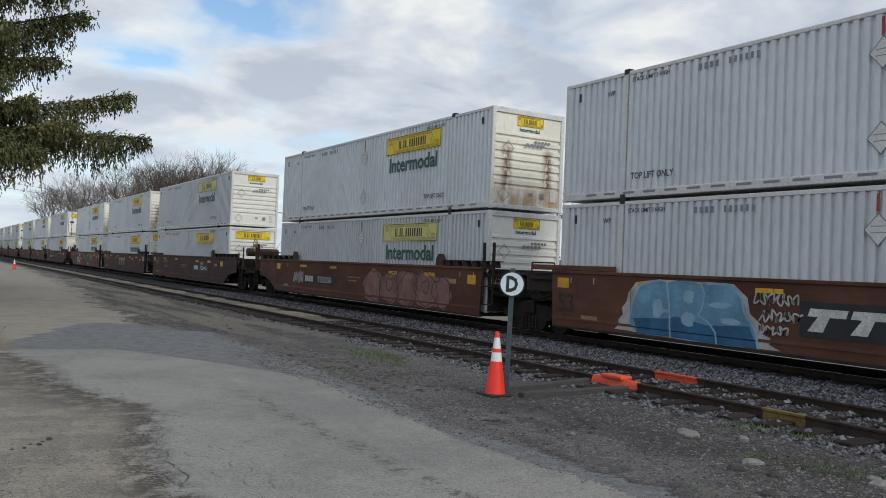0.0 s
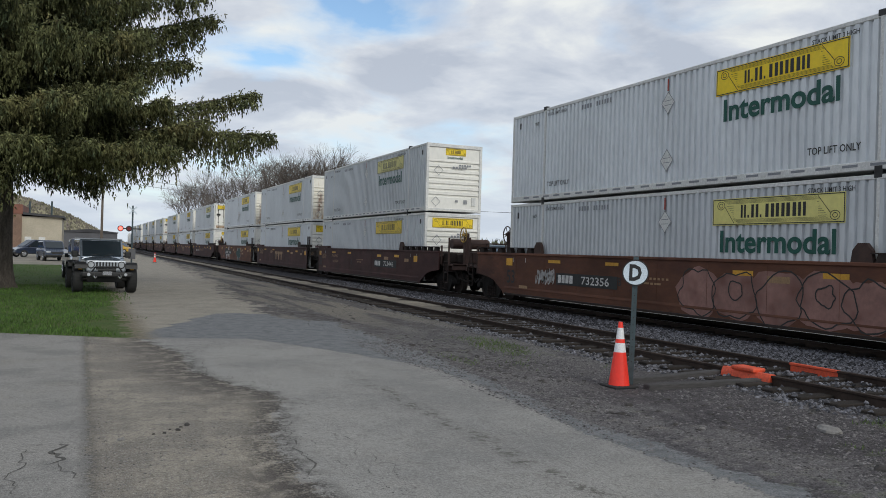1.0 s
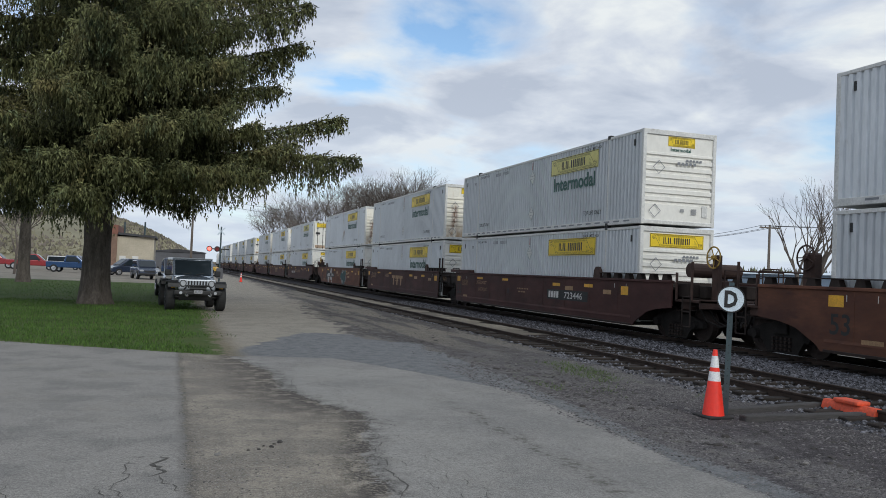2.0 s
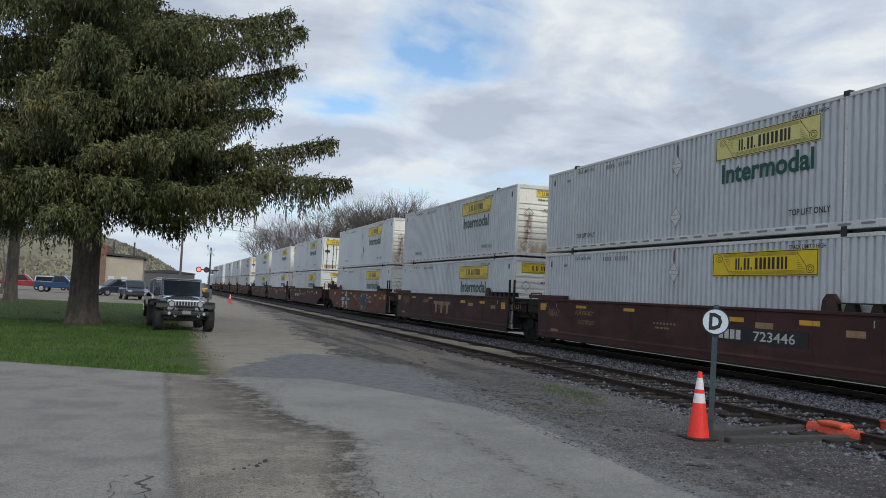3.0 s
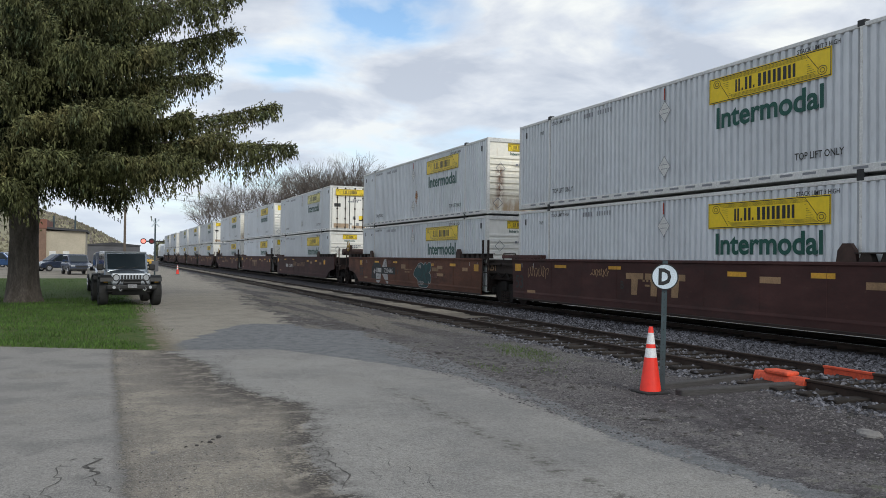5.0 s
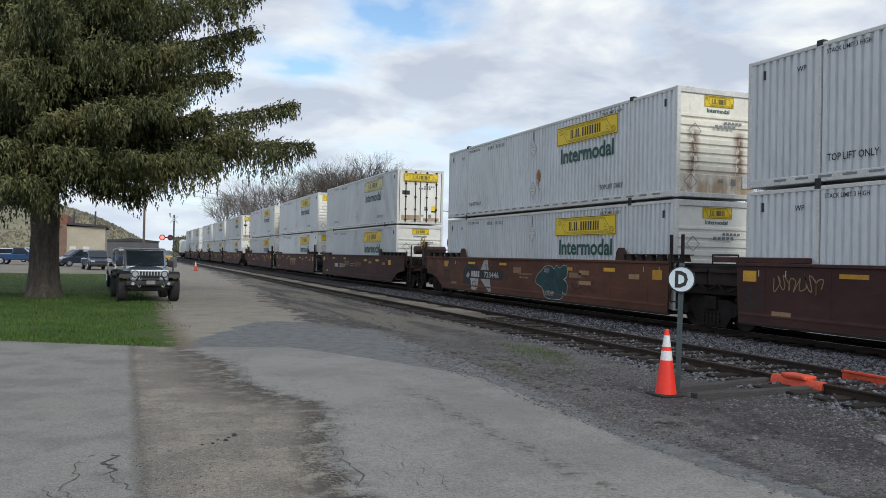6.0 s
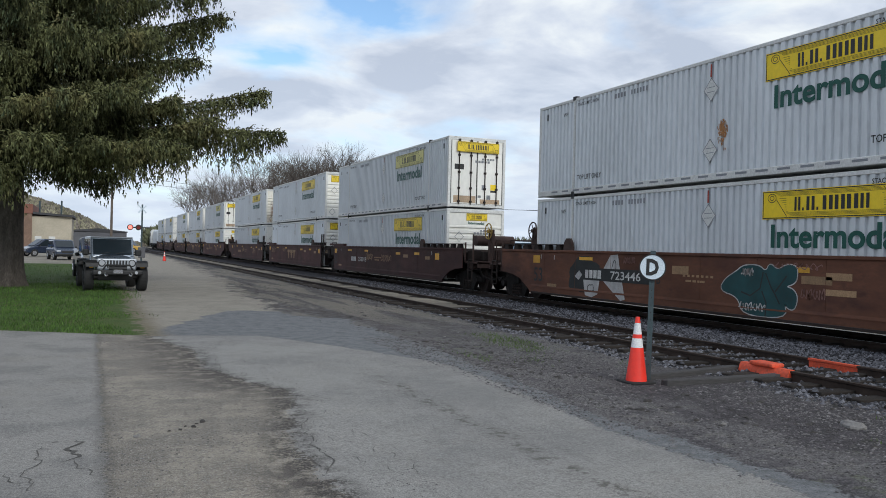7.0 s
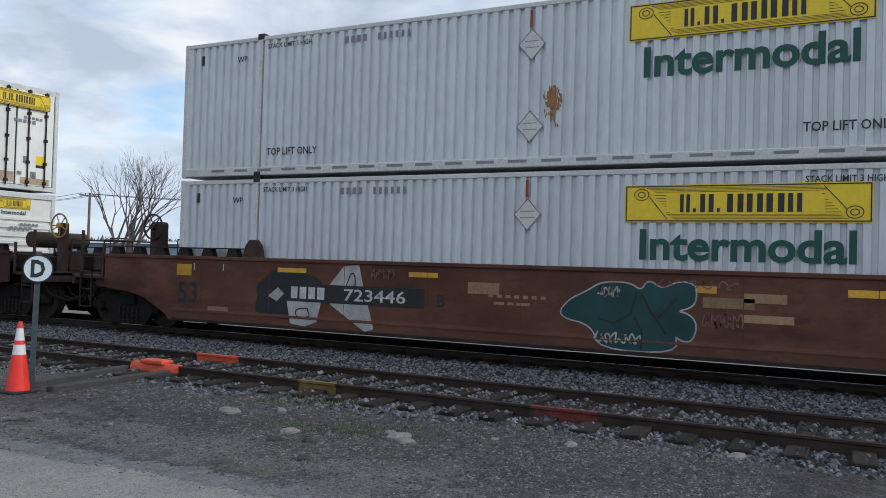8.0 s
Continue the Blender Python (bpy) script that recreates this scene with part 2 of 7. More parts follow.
M["grass"] = material("grass", (0.066, 0.118, 0.026), 0.8, scale=0.6, vary=0.3, fine=8, fine_amt=0.25, spec=0.2)
M["bark"] = material("bark", (0.115, 0.098, 0.084), 0.95, scale=3, vary=0.35, fine=20, fine_amt=0.3, bump=1.0, bump_scale=12, stretch=(2, 2, 0.5), spec=0.15)
M["needles"] = material("needles", (0.106, 0.112, 0.049), 0.7, scale=0.5, vary=0.35, fine=3, fine_amt=0.35, stains=[(0.55, 0.52, 0.72, (0.150, 0.128, 0.056)), (1.3, 0.54, 0.72, (0.062, 0.092, 0.054))], spec=0.2)
M["twig"] = material("twig", (0.12, 0.10, 0.085), 0.9, scale=1, vary=0.3)
M["cone_orange"] = material("cone_orange", (0.85, 0.040, 0.022), 0.45, scale=4, vary=0.08, fine=20, fine_amt=0.05)
M["reflective"] = material("reflective", (0.75, 0.75, 0.76), 0.35, scale=8, vary=0.06)
M["rubber"] = material("rubber", (0.02, 0.02, 0.02), 0.85, scale=6, vary=0.2)
M["sign_white"] = material("sign_white", (0.64, 0.73, 0.80), 0.4, scale=4, vary=0.05)
M["post_steel"] = material("post_steel", (0.06, 0.085, 0.095), 0.6, 0.3, scale=6, vary=0.2)
M["derail_orange"] = material("derail_orange", (0.62, 0.085, 0.035), 0.6, scale=6, vary=0.2, fine=30, fine_amt=0.2, stains=[(9, 0.66, 0.72, (0.12, 0.06, 0.04))])


def yard_material():
    """The worn ground of the yard: one continuous surface whose concrete, dirt, asphalt, patch, gravel and turf wear into each other."""
    mt = bpy.data.materials.new("yard")
    mt.use_nodes = True
    N, L = mt.node_tree.nodes, mt.node_tree.links
    b = N["Principled BSDF"]
    b.inputs["Roughness"].default_value, b.inputs["Specular IOR Level"].default_value = 0.92, 0.18
    tc = N.new("ShaderNodeTexCoord")
    sep = N.new("ShaderNodeSeparateXYZ")
    L.new(tc.outputs["Object"], sep.inputs[0])
    X, Y = sep.outputs["X"], sep.outputs["Y"]

    def put(sock, v):
        if isinstance(v, (int, float)):
            sock.default_value = v
        elif isinstance(v, tuple):
            sock.default_value = (*v, 1)
        else:
            L.new(v, sock)

    def m(op, a, c=0.0, d=0.0):
        n = N.new("ShaderNodeMath")
        n.operation = op
        for i, v in enumerate((a, c, d)):
            put(n.inputs[i], v)
        return n.outputs[0]

    def nz(scale, detail=3.0, rough=0.65):
        n = N.new("ShaderNodeTexNoise")
        n.inputs["Scale"].default_value, n.inputs["Detail"].default_value, n.inputs["Roughness"].default_value = scale, detail, rough
        L.new(tc.outputs["Object"], n.inputs["Vector"])
        return n.outputs["Fac"]

    def step(v, lo, hi):
        r = N.new("ShaderNodeMapRange")
        r.interpolation_type = "SMOOTHSTEP"
        put(r.inputs[0], v)
        r.inputs[1].default_value, r.inputs[2].default_value = lo, hi
        return r.outputs[0]

    def mix(f, a, c):
        k = N.new("ShaderNodeMix")
        k.data_type = "RGBA"
        put(k.inputs["Factor"], f)
        put(k.inputs["A"], a)
        put(k.inputs["B"], c)
        return k.outputs["Result"]

    def swing(n, amount):
        return m("MULTIPLY", m("SUBTRACT", n, 0.5), 2 * amount)

    def course(v, pts):
        """The second number of pts as a broken line over the first."""
        lo, hi = pts[0][0], pts[-1][0]
        a, b = min(p[1] for p in pts), max(p[1] for p in pts)
        r = N.new("ShaderNodeValToRGB")
        e = r.color_ramp.elements
        for k, (p, q) in enumerate(pts):
            g = (q - a) / (b - a)
            el = e[0] if k == 0 else e[len(e) - 1] if k == len(pts) - 1 else e.new((p - lo) / (hi - lo))
            el.color = (g, g, g, 1)
        L.new(m("DIVIDE", m("SUBTRACT", v, lo), hi - lo), r.inputs[0])
        return m("MULTIPLY_ADD", r.outputs[0], b - a, a)

    def cells(scale):
        n = N.new("ShaderNodeTexVoronoi")
        n.inputs["Scale"].default_value = scale
        L.new(tc.outputs["Object"], n.inputs["Vector"])
        c = N.new("ShaderNodeSeparateColor")
        L.new(n.outputs["Color"], c.inputs[0])
        return c.outputs[0], n.outputs["Distance"]

    n03, n1, n4, n9, n30, n70 = nz(0.35, 4), nz(1.1, 5), nz(4, 4), nz(9, 4), nz(30, 3), nz(75, 2)
    fray = m("ADD", swing(n4, 0.30), m("ADD", swing(n9, 0.20), m("ADD", swing(n30, 0.18), swing(n70, 0.06))))
    pebble, joint = cells(42)
    pebble2, joint2 = cells(95)
    concrete = mix(step(n1, 0.42, 0.66), (0.258, 0.247, 0.230), (0.200, 0.193, 0.183))
    concrete = mix(m("MULTIPLY", step(n03, 0.52, 0.66), 0.5), concrete, (0.225, 0.21, 0.185))
    concrete = mix(m("MULTIPLY", step(n9, 0.56, 0.70), 0.35), concrete, (0.15, 0.147, 0.142))
    dirt = mix(step(n1, 0.38, 0.60), (0.285, 0.256, 0.210), (0.190, 0.172, 0.148))
    dirt = mix(m("MULTIPLY", step(n9, 0.50, 0.64), 0.65), dirt, (0.120, 0.110, 0.100))
    dirt = mix(m("MULTIPLY", step(pebble2, 0.80, 0.86), 0.5), dirt, (0.34, 0.32, 0.29))
    asphalt = mix(step(n03, 0.42, 0.62), (0.274, 0.265, 0.248), (0.220, 0.214, 0.204))
    asphalt = mix(m("MULTIPLY", step(n1, 0.50, 0.68), 0.35), asphalt, (0.29, 0.275, 0.25))
    asphalt = mix(m("MULTIPLY", step(n4, 0.55, 0.70), 0.45), asphalt, (0.178, 0.172, 0.16))
    patch = mix(step(n4, 0.42, 0.65), (0.172, 0.176, 0.182), (0.128, 0.131, 0.136))
    patch = mix(m("MULTIPLY", step(n9, 0.54, 0.68), 0.5), patch, (0.225, 0.222, 0.214))
    stones = mix(pebble, (0.046, 0.043, 0.045), (0.205, 0.195, 0.194))
    gravel = mix(step(n1, 0.42, 0.60), (0.128, 0.120, 0.119), (0.068, 0.063, 0.066))
    gravel = mix(m("MULTIPLY", step(n4, 0.52, 0.66), 0.6), gravel, (0.200, 0.186, 0.165))
    gravel = mix(m("MULTIPLY", step(n9, 0.40, 0.62), 0.62), gravel, stones)
    soil = mix(step(n4, 0.40, 0.62), (0.074, 0.066, 0.070), (0.038, 0.034, 0.037))
    soil = mix(m("MULTIPLY", step(n9, 0.52, 0.66), 0.45), soil, stones)
    dark_part = m("MULTIPLY", step(m("ADD", X, swing(n1, 1.2)), 5.7, 6.5), step(m("ADD", Y, swing(n1, 3.0)), 12.0, 8.5))
    gravel = mix(m("MULTIPLY", dark_part, 0.8), gravel, soil)
    gravel = mix(m("MULTIPLY", m("MULTIPLY", step(n03, 0.50, 0.62), step(n4, 0.50, 0.62)), 0.40), gravel, (0.072, 0.09, 0.040))
    lane = N.new("ShaderNodeMapping")
    lane.inputs["Scale"].default_value = (1.3, 0.16, 1)
    L.new(tc.outputs["Object"], lane.inputs[0])
    rut = N.new("ShaderNodeTexNoise")
    rut.inputs["Scale"].default_value, rut.inputs["Detail"].default_value = 1.0, 5
    L.new(lane.outputs[0], rut.inputs["Vector"])
    tan_part = m("MULTIPLY", step(Y, 13.0, 24.0), step(rut.outputs["Fac"], 0.42, 0.58))
    gravel = mix(m("MULTIPLY", tan_part, 0.85), gravel, mix(step(n9, 0.4, 0.6), (0.215, 0.192, 0.158), (0.145, 0.13, 0.108)))
    muddy = m("MULTIPLY", step(Y, 14.0, 20.0), m("MULTIPLY", step(rut.outputs["Fac"], 0.52, 0.44), step(n4, 0.42, 0.56)))
    gravel = mix(m("MULTIPLY", muddy, 0.85), gravel, (0.062, 0.054, 0.048))
    far = mix(step(n1, 0.4, 0.65), (0.285, 0.26, 0.22), (0.235, 0.215, 0.182))
    turf = mix(step(n1, 0.40, 0.65), (0.052, 0.088, 0.022), (0.075, 0.095, 0.03))
    bed = mix(step(n30, 0.45, 0.6), (0.020, 0.019, 0.022), (0.050, 0.048, 0.053))
    # concrete to dirt, with a gritty seam
    seam = m("SUBTRACT", X, m("ADD", m("ADD", 0.15, swing(n1, 0.07)), m("MULTIPLY", fray, 0.22)))
    col = mix(step(seam, -0.02, 0.02), concrete, dirt)
    grit = m("MULTIPLY", step(m("ABSOLUTE", seam), 0.10, 0.0), step(n30, 0.42, 0.58))
    col = mix(m("MULTIPLY", grit, 0.8), col, (0.075, 0.068, 0.060))
    # dirt to asphalt: the old edge wanders, dark broken crumbs lie along it
    left_line = course(Y, [(-10.0, 1.55), (5.0, 1.68), (6.9, 1.66), (7.7, 1.76), (8.5, 1.96), (9.2, 2.12), (9.7, 2.20), (10.5, 1.86), (11.8, 1.50), (13.8, 1.58), (15.2, 1.22), (16.4, 1.05), (30.0, 1.0)])
    left = m("SUBTRACT", X, m("ADD", m("ADD", left_line, swing(n1, 0.10)), m("MULTIPLY", fray, 0.75)))
    stain = m("MULTIPLY", step(m("ABSOLUTE", m("ADD", left, 0.42)), 0.62, 0.12), m("MULTIPLY", step(Y, 8.4, 10.2), step(Y, 16.5, 14.5)))
    near_stain = m("MULTIPLY", step(m("ABSOLUTE", m("ADD", left, 0.28)), 0.42, 0.08), step(Y, 6.9, 6.2))
    stain = m("MULTIPLY", m("MAXIMUM", stain, near_stain), m("ADD", 0.35, step(n4, 0.36, 0.60)))
    col = mix(m("MINIMUM", m("MULTIPLY", stain, 0.62), 0.85), col, (0.105, 0.093, 0.084))
    col = mix(step(left, -0.015, 0.015), col, asphalt)
    crumb = m("MULTIPLY", m("MULTIPLY", step(m("ABSOLUTE", m("ADD", left, 0.10)), 0.36, 0.03), step(n4, 0.40, 0.52)), step(n30, 0.42, 0.52))
    col = mix(m("MULTIPLY", crumb, 0.92), col, (0.050, 0.045, 0.042))
    # a worn gritty line down the middle of the road
    worn_line = m("ABSOLUTE", m("SUBTRACT", X, m("ADD", 3.54, swing(n1, 0.22))))
    worn_band = m("MULTIPLY", m("MULTIPLY", m("MULTIPLY", step(worn_line, 0.20, 0.02), step(n9, 0.46, 0.56)), step(n4, 0.40, 0.54)), step(Y, 12.0, 9.8))
    col = mix(m("MULTIPLY", worn_band, 0.8), col, (0.095, 0.087, 0.078))
    # blue-grey patch across the road, running on as a strip along its edge
    mid_line = course(Y, [(-10.0, 4.75), (5.1, 4.82), (6.0, 4.72), (7.0, 4.67), (8.4, 4.80), (9.3, 4.88), (10.5, 4.94), (11.8, 4.86), (12.7, 4.45), (13.9, 3.95), (14.9, 3.45), (15.8, 2.95), (16.05, 1.5), (16.3, 0.6)])
    mid = m("SUBTRACT", X, m("ADD", mid_line, m("ADD", swing(n1, 0.10), m("MULTIPLY", fray, 0.55))))
    wide = step(m("SUBTRACT", X, m("ADD", 1.25, fray)), -0.1, 0.1)
    col = mix(m("MULTIPLY", step(mid, -0.03, 0.03), wide), col, patch)
    lip = m("MULTIPLY", m("MULTIPLY", step(m("ABSOLUTE", mid), 0.05, 0.0), step(n9, 0.46, 0.58)), wide)
    col = mix(m("MULTIPLY", lip, 0.7), col, (0.085, 0.082, 0.08))
    upper_line = course(X, [(0.6, 16.0), (1.0, 16.6), (1.6, 17.9), (2.6, 20.4), (3.3, 21.8), (3.8, 21.8), (4.9, 21.0), (5.2, 20.8), (5.7, 19.1), (6.5, 17.0)])
    upper = m("SUBTRACT", Y, m("ADD", upper_line, m("ADD", swing(n1, 0.9), m("MULTIPLY", fray, 1.6))))
    col = mix(m("MULTIPLY", step(upper, -0.12, 0.12), step(m("SUBTRACT", X, m("ADD", 0.9, fray)), -0.1, 0.1)), col, far)
    # turf beyond the concrete, its road side worn to bare soil
    front = m("SUBTRACT", Y, m("ADD", m("MULTIPLY_ADD", X, -0.55, 16.65), m("MULTIPLY", fray, 0.5)))
    lawn = m("MULTIPLY", step(front, -0.05, 0.05), step(m("SUBTRACT", m("ADD", m("ADD", 0.95, swing(n1, 0.7)), m("MULTIPLY", fray, 1.2)), X), -0.08, 0.14))
    worn = m("MULTIPLY", step(front, -0.05, 0.05), step(m("ADD", X, fray), 1.55, 1.0))
    col = mix(worn, col, mix(step(n9, 0.42, 0.6), (0.205, 0.178, 0.130), (0.125, 0.108, 0.075)))
    col = mix(lawn, col, turf)
    # crumbled edge and gravel on the right, then the ballast
    right_line = course(Y, [(-10.0, 5.05), (4.8, 5.06), (6.2, 5.0), (8.2, 4.97), (9.0, 5.15), (10.4, 5.20), (12.7, 5.45), (14.7, 5.52), (18.2, 5.50), (18.9, 5.70), (19.7, 5.0), (24.6, 4.72), (30.0, 5.0), (43.0, 5.9), (86.0, 7.6)])
    ragged = m("MULTIPLY", step(Y, 16.0, 23.0), m("ADD", swing(n4, 0.9), m("ADD", swing(n1, 1.3), swing(n03, 1.6))))
    right = m("SUBTRACT", X, m("ADD", m("ADD", right_line, ragged), m("ADD", swing(n1, 0.30), m("MULTIPLY", fray, 0.75))))
    col = mix(step(right, -0.03, 0.05), col, gravel)
    stone = m("SUBTRACT", X, m("ADD", 8.35, m("ADD", swing(n1, 0.6), fray)))
    col = mix(step(stone, -0.15, 0.15), col, bed)
    # ground on the far side of the main line, painted pale as if sunlit
    col = mix(step(m("ADD", X, m("MULTIPLY", fray, 0.3)), 16.45, 16.75), col, far)
    n160 = nz(170, 1)
    grain = m("ADD", m("ADD", 1.0, swing(n30, 0.62)), m("ADD", m("ADD", swing(n9, 0.25), swing(n160, 0.75)), swing(n70, 0.85)))
    rough_part = m("MULTIPLY", step(right, -0.03, 0.05), swing(pebble2, 0.40))
    grain = m("MAXIMUM", m("ADD", grain, rough_part), 0.15)
    h = N.new("ShaderNodeHueSaturation")
    L.new(col, h.inputs["Color"])
    L.new(grain, h.inputs["Value"])
    L.new(h.outputs[0], b.inputs["Base Color"])
    bp = N.new("ShaderNodeBump")
    bp.inputs["Strength"].default_value, bp.inputs["Distance"].default_value = 0.7, 0.02
    lumps = m("MULTIPLY", step(right, -0.03, 0.05), m("SUBTRACT", 1.0, joint))
    L.new(m("ADD", m("ADD", n30, m("MULTIPLY", n70, 0.6)), m("MULTIPLY", lumps, 0.8)), bp.inputs["Height"])
    L.new(bp.outputs[0], b.inputs["Normal"])
    return mt


M["yard"] = yard_material()


# ---- mesh helpers ----
def link_mesh(name, bm, mat, parent=None, label="", smooth=False):
    me = bpy.data.meshes.new(name)
    bm.to_mesh(me)
    bm.free()
    if smooth:
        me.shade_smooth()
    for k in (mat if isinstance(mat, (list, tuple)) else [mat]):
        me.materials.append(M[k])
    ob = new(name, me)
    if parent:
        ob.parent = parent
    if label:
        tagged(ob, label)
    return ob


def part(name, bm, mat, parent, label="", smooth=False):
    return link_mesh(name, bm, mat, parent, label, smooth)


def box(bm, x0, x1, y0, y1, z0, z1, mi=0):
    v = [bm.verts.new((x, y, z)) for z in (z0, z1) for y in (y0, y1) for x in (x0, x1)]
    for f in ((0, 2, 3, 1), (4, 5, 7, 6), (0, 1, 5, 4), (2, 6, 7, 3), (0, 4, 6, 2), (1, 3, 7, 5)):
        bm.faces.new([v[i] for i in f]).material_index = mi
    return v


def rbox(bm, x0, x1, y0, y1, z0, z1, r=0.01, seg=1):
    t = bmesh.new()
    box(t, x0, x1, y0, y1, z0, z1)
    bmesh.ops.bevel(t, geom=t.edges[:], offset=r, segments=seg, affect="EDGES", profile=0.5)
    add_bm(bm, t)


def add_bm(bm, t, m=None):
    if m is not None:
        t.transform(m)
    vs = [bm.verts.new(v.co) for v in t.verts]
    t.verts.index_update()
    for f in t.faces:
        bm.faces.new([vs[v.index] for v in f.verts]).material_index = f.material_index
    t.free()


def tube(bm, p0, p1, r0, r1=None, n=8, mi=0, caps=True):
    p0, p1 = Vector(p0), Vector(p1)
    r1 = r0 if r1 is None else r1
    d = (p1 - p0).normalized()
    s = d.orthogonal().normalized()
    t = d.cross(s)
    rings = []
    for p, r in ((p0, r0), (p1, r1)):
        rings.append([bm.verts.new(p + (s * math.cos(a) + t * math.sin(a)) * r) for a in (2 * math.pi * i / n for i in range(n))])
    for i in range(n):
        bm.faces.new((rings[0][i], rings[0][(i + 1) % n], rings[1][(i + 1) % n], rings[1][i])).material_index = mi
    if caps:
        bm.faces.new(rings[0][::-1]).material_index = mi
        bm.faces.new(rings[1]).material_index = mi


def pipe(bm, pts, r, n=6):
    for a, b in zip(pts, pts[1:]):
        tube(bm, a, b, r, n=n)


def prism(bm, poly, axis, a, b, mi=0):
    """Extrudes a 2D polygon along x (poly in y, z), y (x, z) or z (x, y)."""
    def at(p, k):
        return {"x": (k, p[0], p[1]), "y": (p[0], k, p[1]), "z": (p[0], p[1], k)}[axis]
    lo = [bm.verts.new(at(p, a)) for p in poly]
    hi = [bm.verts.new(at(p, b)) for p in poly]
    n = len(poly)
    f = [bm.faces.new(lo), bm.faces.new(hi[::-1])]
    for i in range(n):
        f.append(bm.faces.new((lo[i], hi[i], hi[(i + 1) % n], lo[(i + 1) % n])))
    for k in f:
        k.material_index = mi
    bmesh.ops.recalc_face_normals(bm, faces=f)


def words(text, size, width=None, fat=0.012):
    """A flat bmesh of lettering in the x, y plane, starting at the origin, as high as size."""
    cu = bpy.data.curves.new("words", "FONT")
    cu.body, cu.extrude, cu.resolution_u, cu.offset = text, 0.0, 5 if size > 0.3 else 2, fat
    ob = bpy.data.objects.new("words", cu)
    scene.collection.objects.link(ob)
    me = bpy.data.meshes.new_from_object(ob.evaluated_get(bpy.context.evaluated_depsgraph_get()))
    bm = bmesh.new()
    bm.from_mesh(me)
    bpy.data.objects.remove(ob)
    bpy.data.curves.remove(cu)
    bpy.data.meshes.remove(me)
    xs, ys = [v.co.x for v in bm.verts], [v.co.y for v in bm.verts]
    k = size / (max(ys) - min(ys))
    kx = k if width is None else width / (max(xs) - min(xs))
    for v in bm.verts:
        v.co = ((v.co.x - min(xs)) * kx, (v.co.y - min(ys)) * k, 0)
    return bm


# plane of lettering on a side that faces -x: reading runs from +y to -y
SIDE = Matrix(((0, 0, -1, 0), (-1, 0, 0, 0), (0, 1, 0, 0), (0, 0, 0, 1)))


def on_side(bm, x, y, z):
    bm.transform(Matrix.Translation((x, y, z)) @ SIDE)
    return bm


def on_end(bm, x, y, z):
    """On a face that looks to -y: reading runs along +x."""
    bm.transform(Matrix.Translation((x, y, z)) @ Matrix.Rotation(radians(90), 4, "X"))
    return bm


def sheet(name, x0, x1, y0, y1, z, step, mat, jag=0.0, edges="", label="", freq=0.8, seed=0.0):
    """A ground sheet with frayed borders on the named sides (l r n f)."""
    nx, ny = max(2, int((x1 - x0) / step)), max(2, int((y1 - y0) / step))
    bm = bmesh.new()
    grid = []
    for j in range(ny + 1):
        row = []
        for i in range(nx + 1):
            x, y = x0 + (x1 - x0) * i / nx, y0 + (y1 - y0) * j / ny
            w = jag * (noise.noise((y * freq, 3.1 + seed, 0)) + 0.5 * noise.noise((y * freq * 3.3, 7 + seed, 0)) + 0.3 * noise.noise((y * freq * 9, 9 + seed, 0)))
            u = jag * (noise.noise((x * freq, 13.1 + seed, 0)) + 0.5 * noise.noise((x * freq * 3.3, 17 + seed, 0)))
            if "l" in edges:
                x += w * (1 - i / nx)
            if "r" in edges:
                x += w * (i / nx)
            if "n" in edges:
                y += u * (1 - j / ny)
            if "f" in edges:
                y += u * (j / ny)
            row.append(bm.verts.new((x, y, z)))
        grid.append(row)
    for j in range(ny):
        for i in range(nx):
            bm.faces.new((grid[j][i], grid[j][i + 1], grid[j + 1][i + 1], grid[j + 1][i]))
    ob = link_mesh(name, bm, mat)
    return tagged(ob, label, name.replace("_", " "), kind="structure")
# ---- the ground ----
bm = bmesh.new()
for xa, xb in ((-2500, -60), (-60, 60), (60, 2500)):
    for ya, yb in ((-2500, -60), (-60, 260), (260, 3000)):
        bm.faces.new([bm.verts.new(p) for p in ((xa, ya, -0.06), (xb, ya, -0.06), (xb, yb, -0.06), (xa, yb, -0.06))])
bmesh.ops.remove_doubles(bm, verts=bm.verts[:], dist=0.01)
tagged(link_mesh("ground", bm, "verge"), "bare grey-brown gravel ground with sparse weeds", "ground", kind="structure")
sheet("verge", 4.85, 8.3, -25, 21, 0.0, 0.6, "yard", label="grey-brown gravelly verge between road and siding")
sheet("far_verge", 5.0, 8.3, 21, 200, 0.0, 1.0, "yard", label="rutted tan and grey dirt beside the far siding")
sheet("dirt_strip", 0.15, 1.85, -25, 17, 0.0, 0.6, "yard", label="worn tan dirt strip beside the cracked road")
sheet("road", 1.85, 4.85, -25, 14, 0.0, 0.6, "yard", label="faded grey asphalt road with crumbled edges")
sheet("asphalt_patch", 1.85, 4.85, 14, 21, 0.0, 0.6, "yard", label="darker blue-grey asphalt patch across the road")
sheet("road_shoulder", 1.1, 1.85, 17, 21, 0.0, 0.4, "yard", label="worn shoulder where lawn meets road")
sheet("far_road", 1.1, 5.0, 21, 170, 0.0, 1.0, "yard", label="pale dusty far stretch of the road")
sheet("concrete_pad", -40, 0.15, -25, 17, 0.0, 1.0, "yard", label="pale grey concrete driveway pad with cracks")
sheet("lawn", -60, 1.1, 17, 66, 0.0, 1.0, "yard", label="green mown lawn with thin worn edges")
sheet("ballast_bed", 8.3, 18.5, -60, 330, 0.0, 1.0, "yard", label="dark crushed stone bed under the tracks")
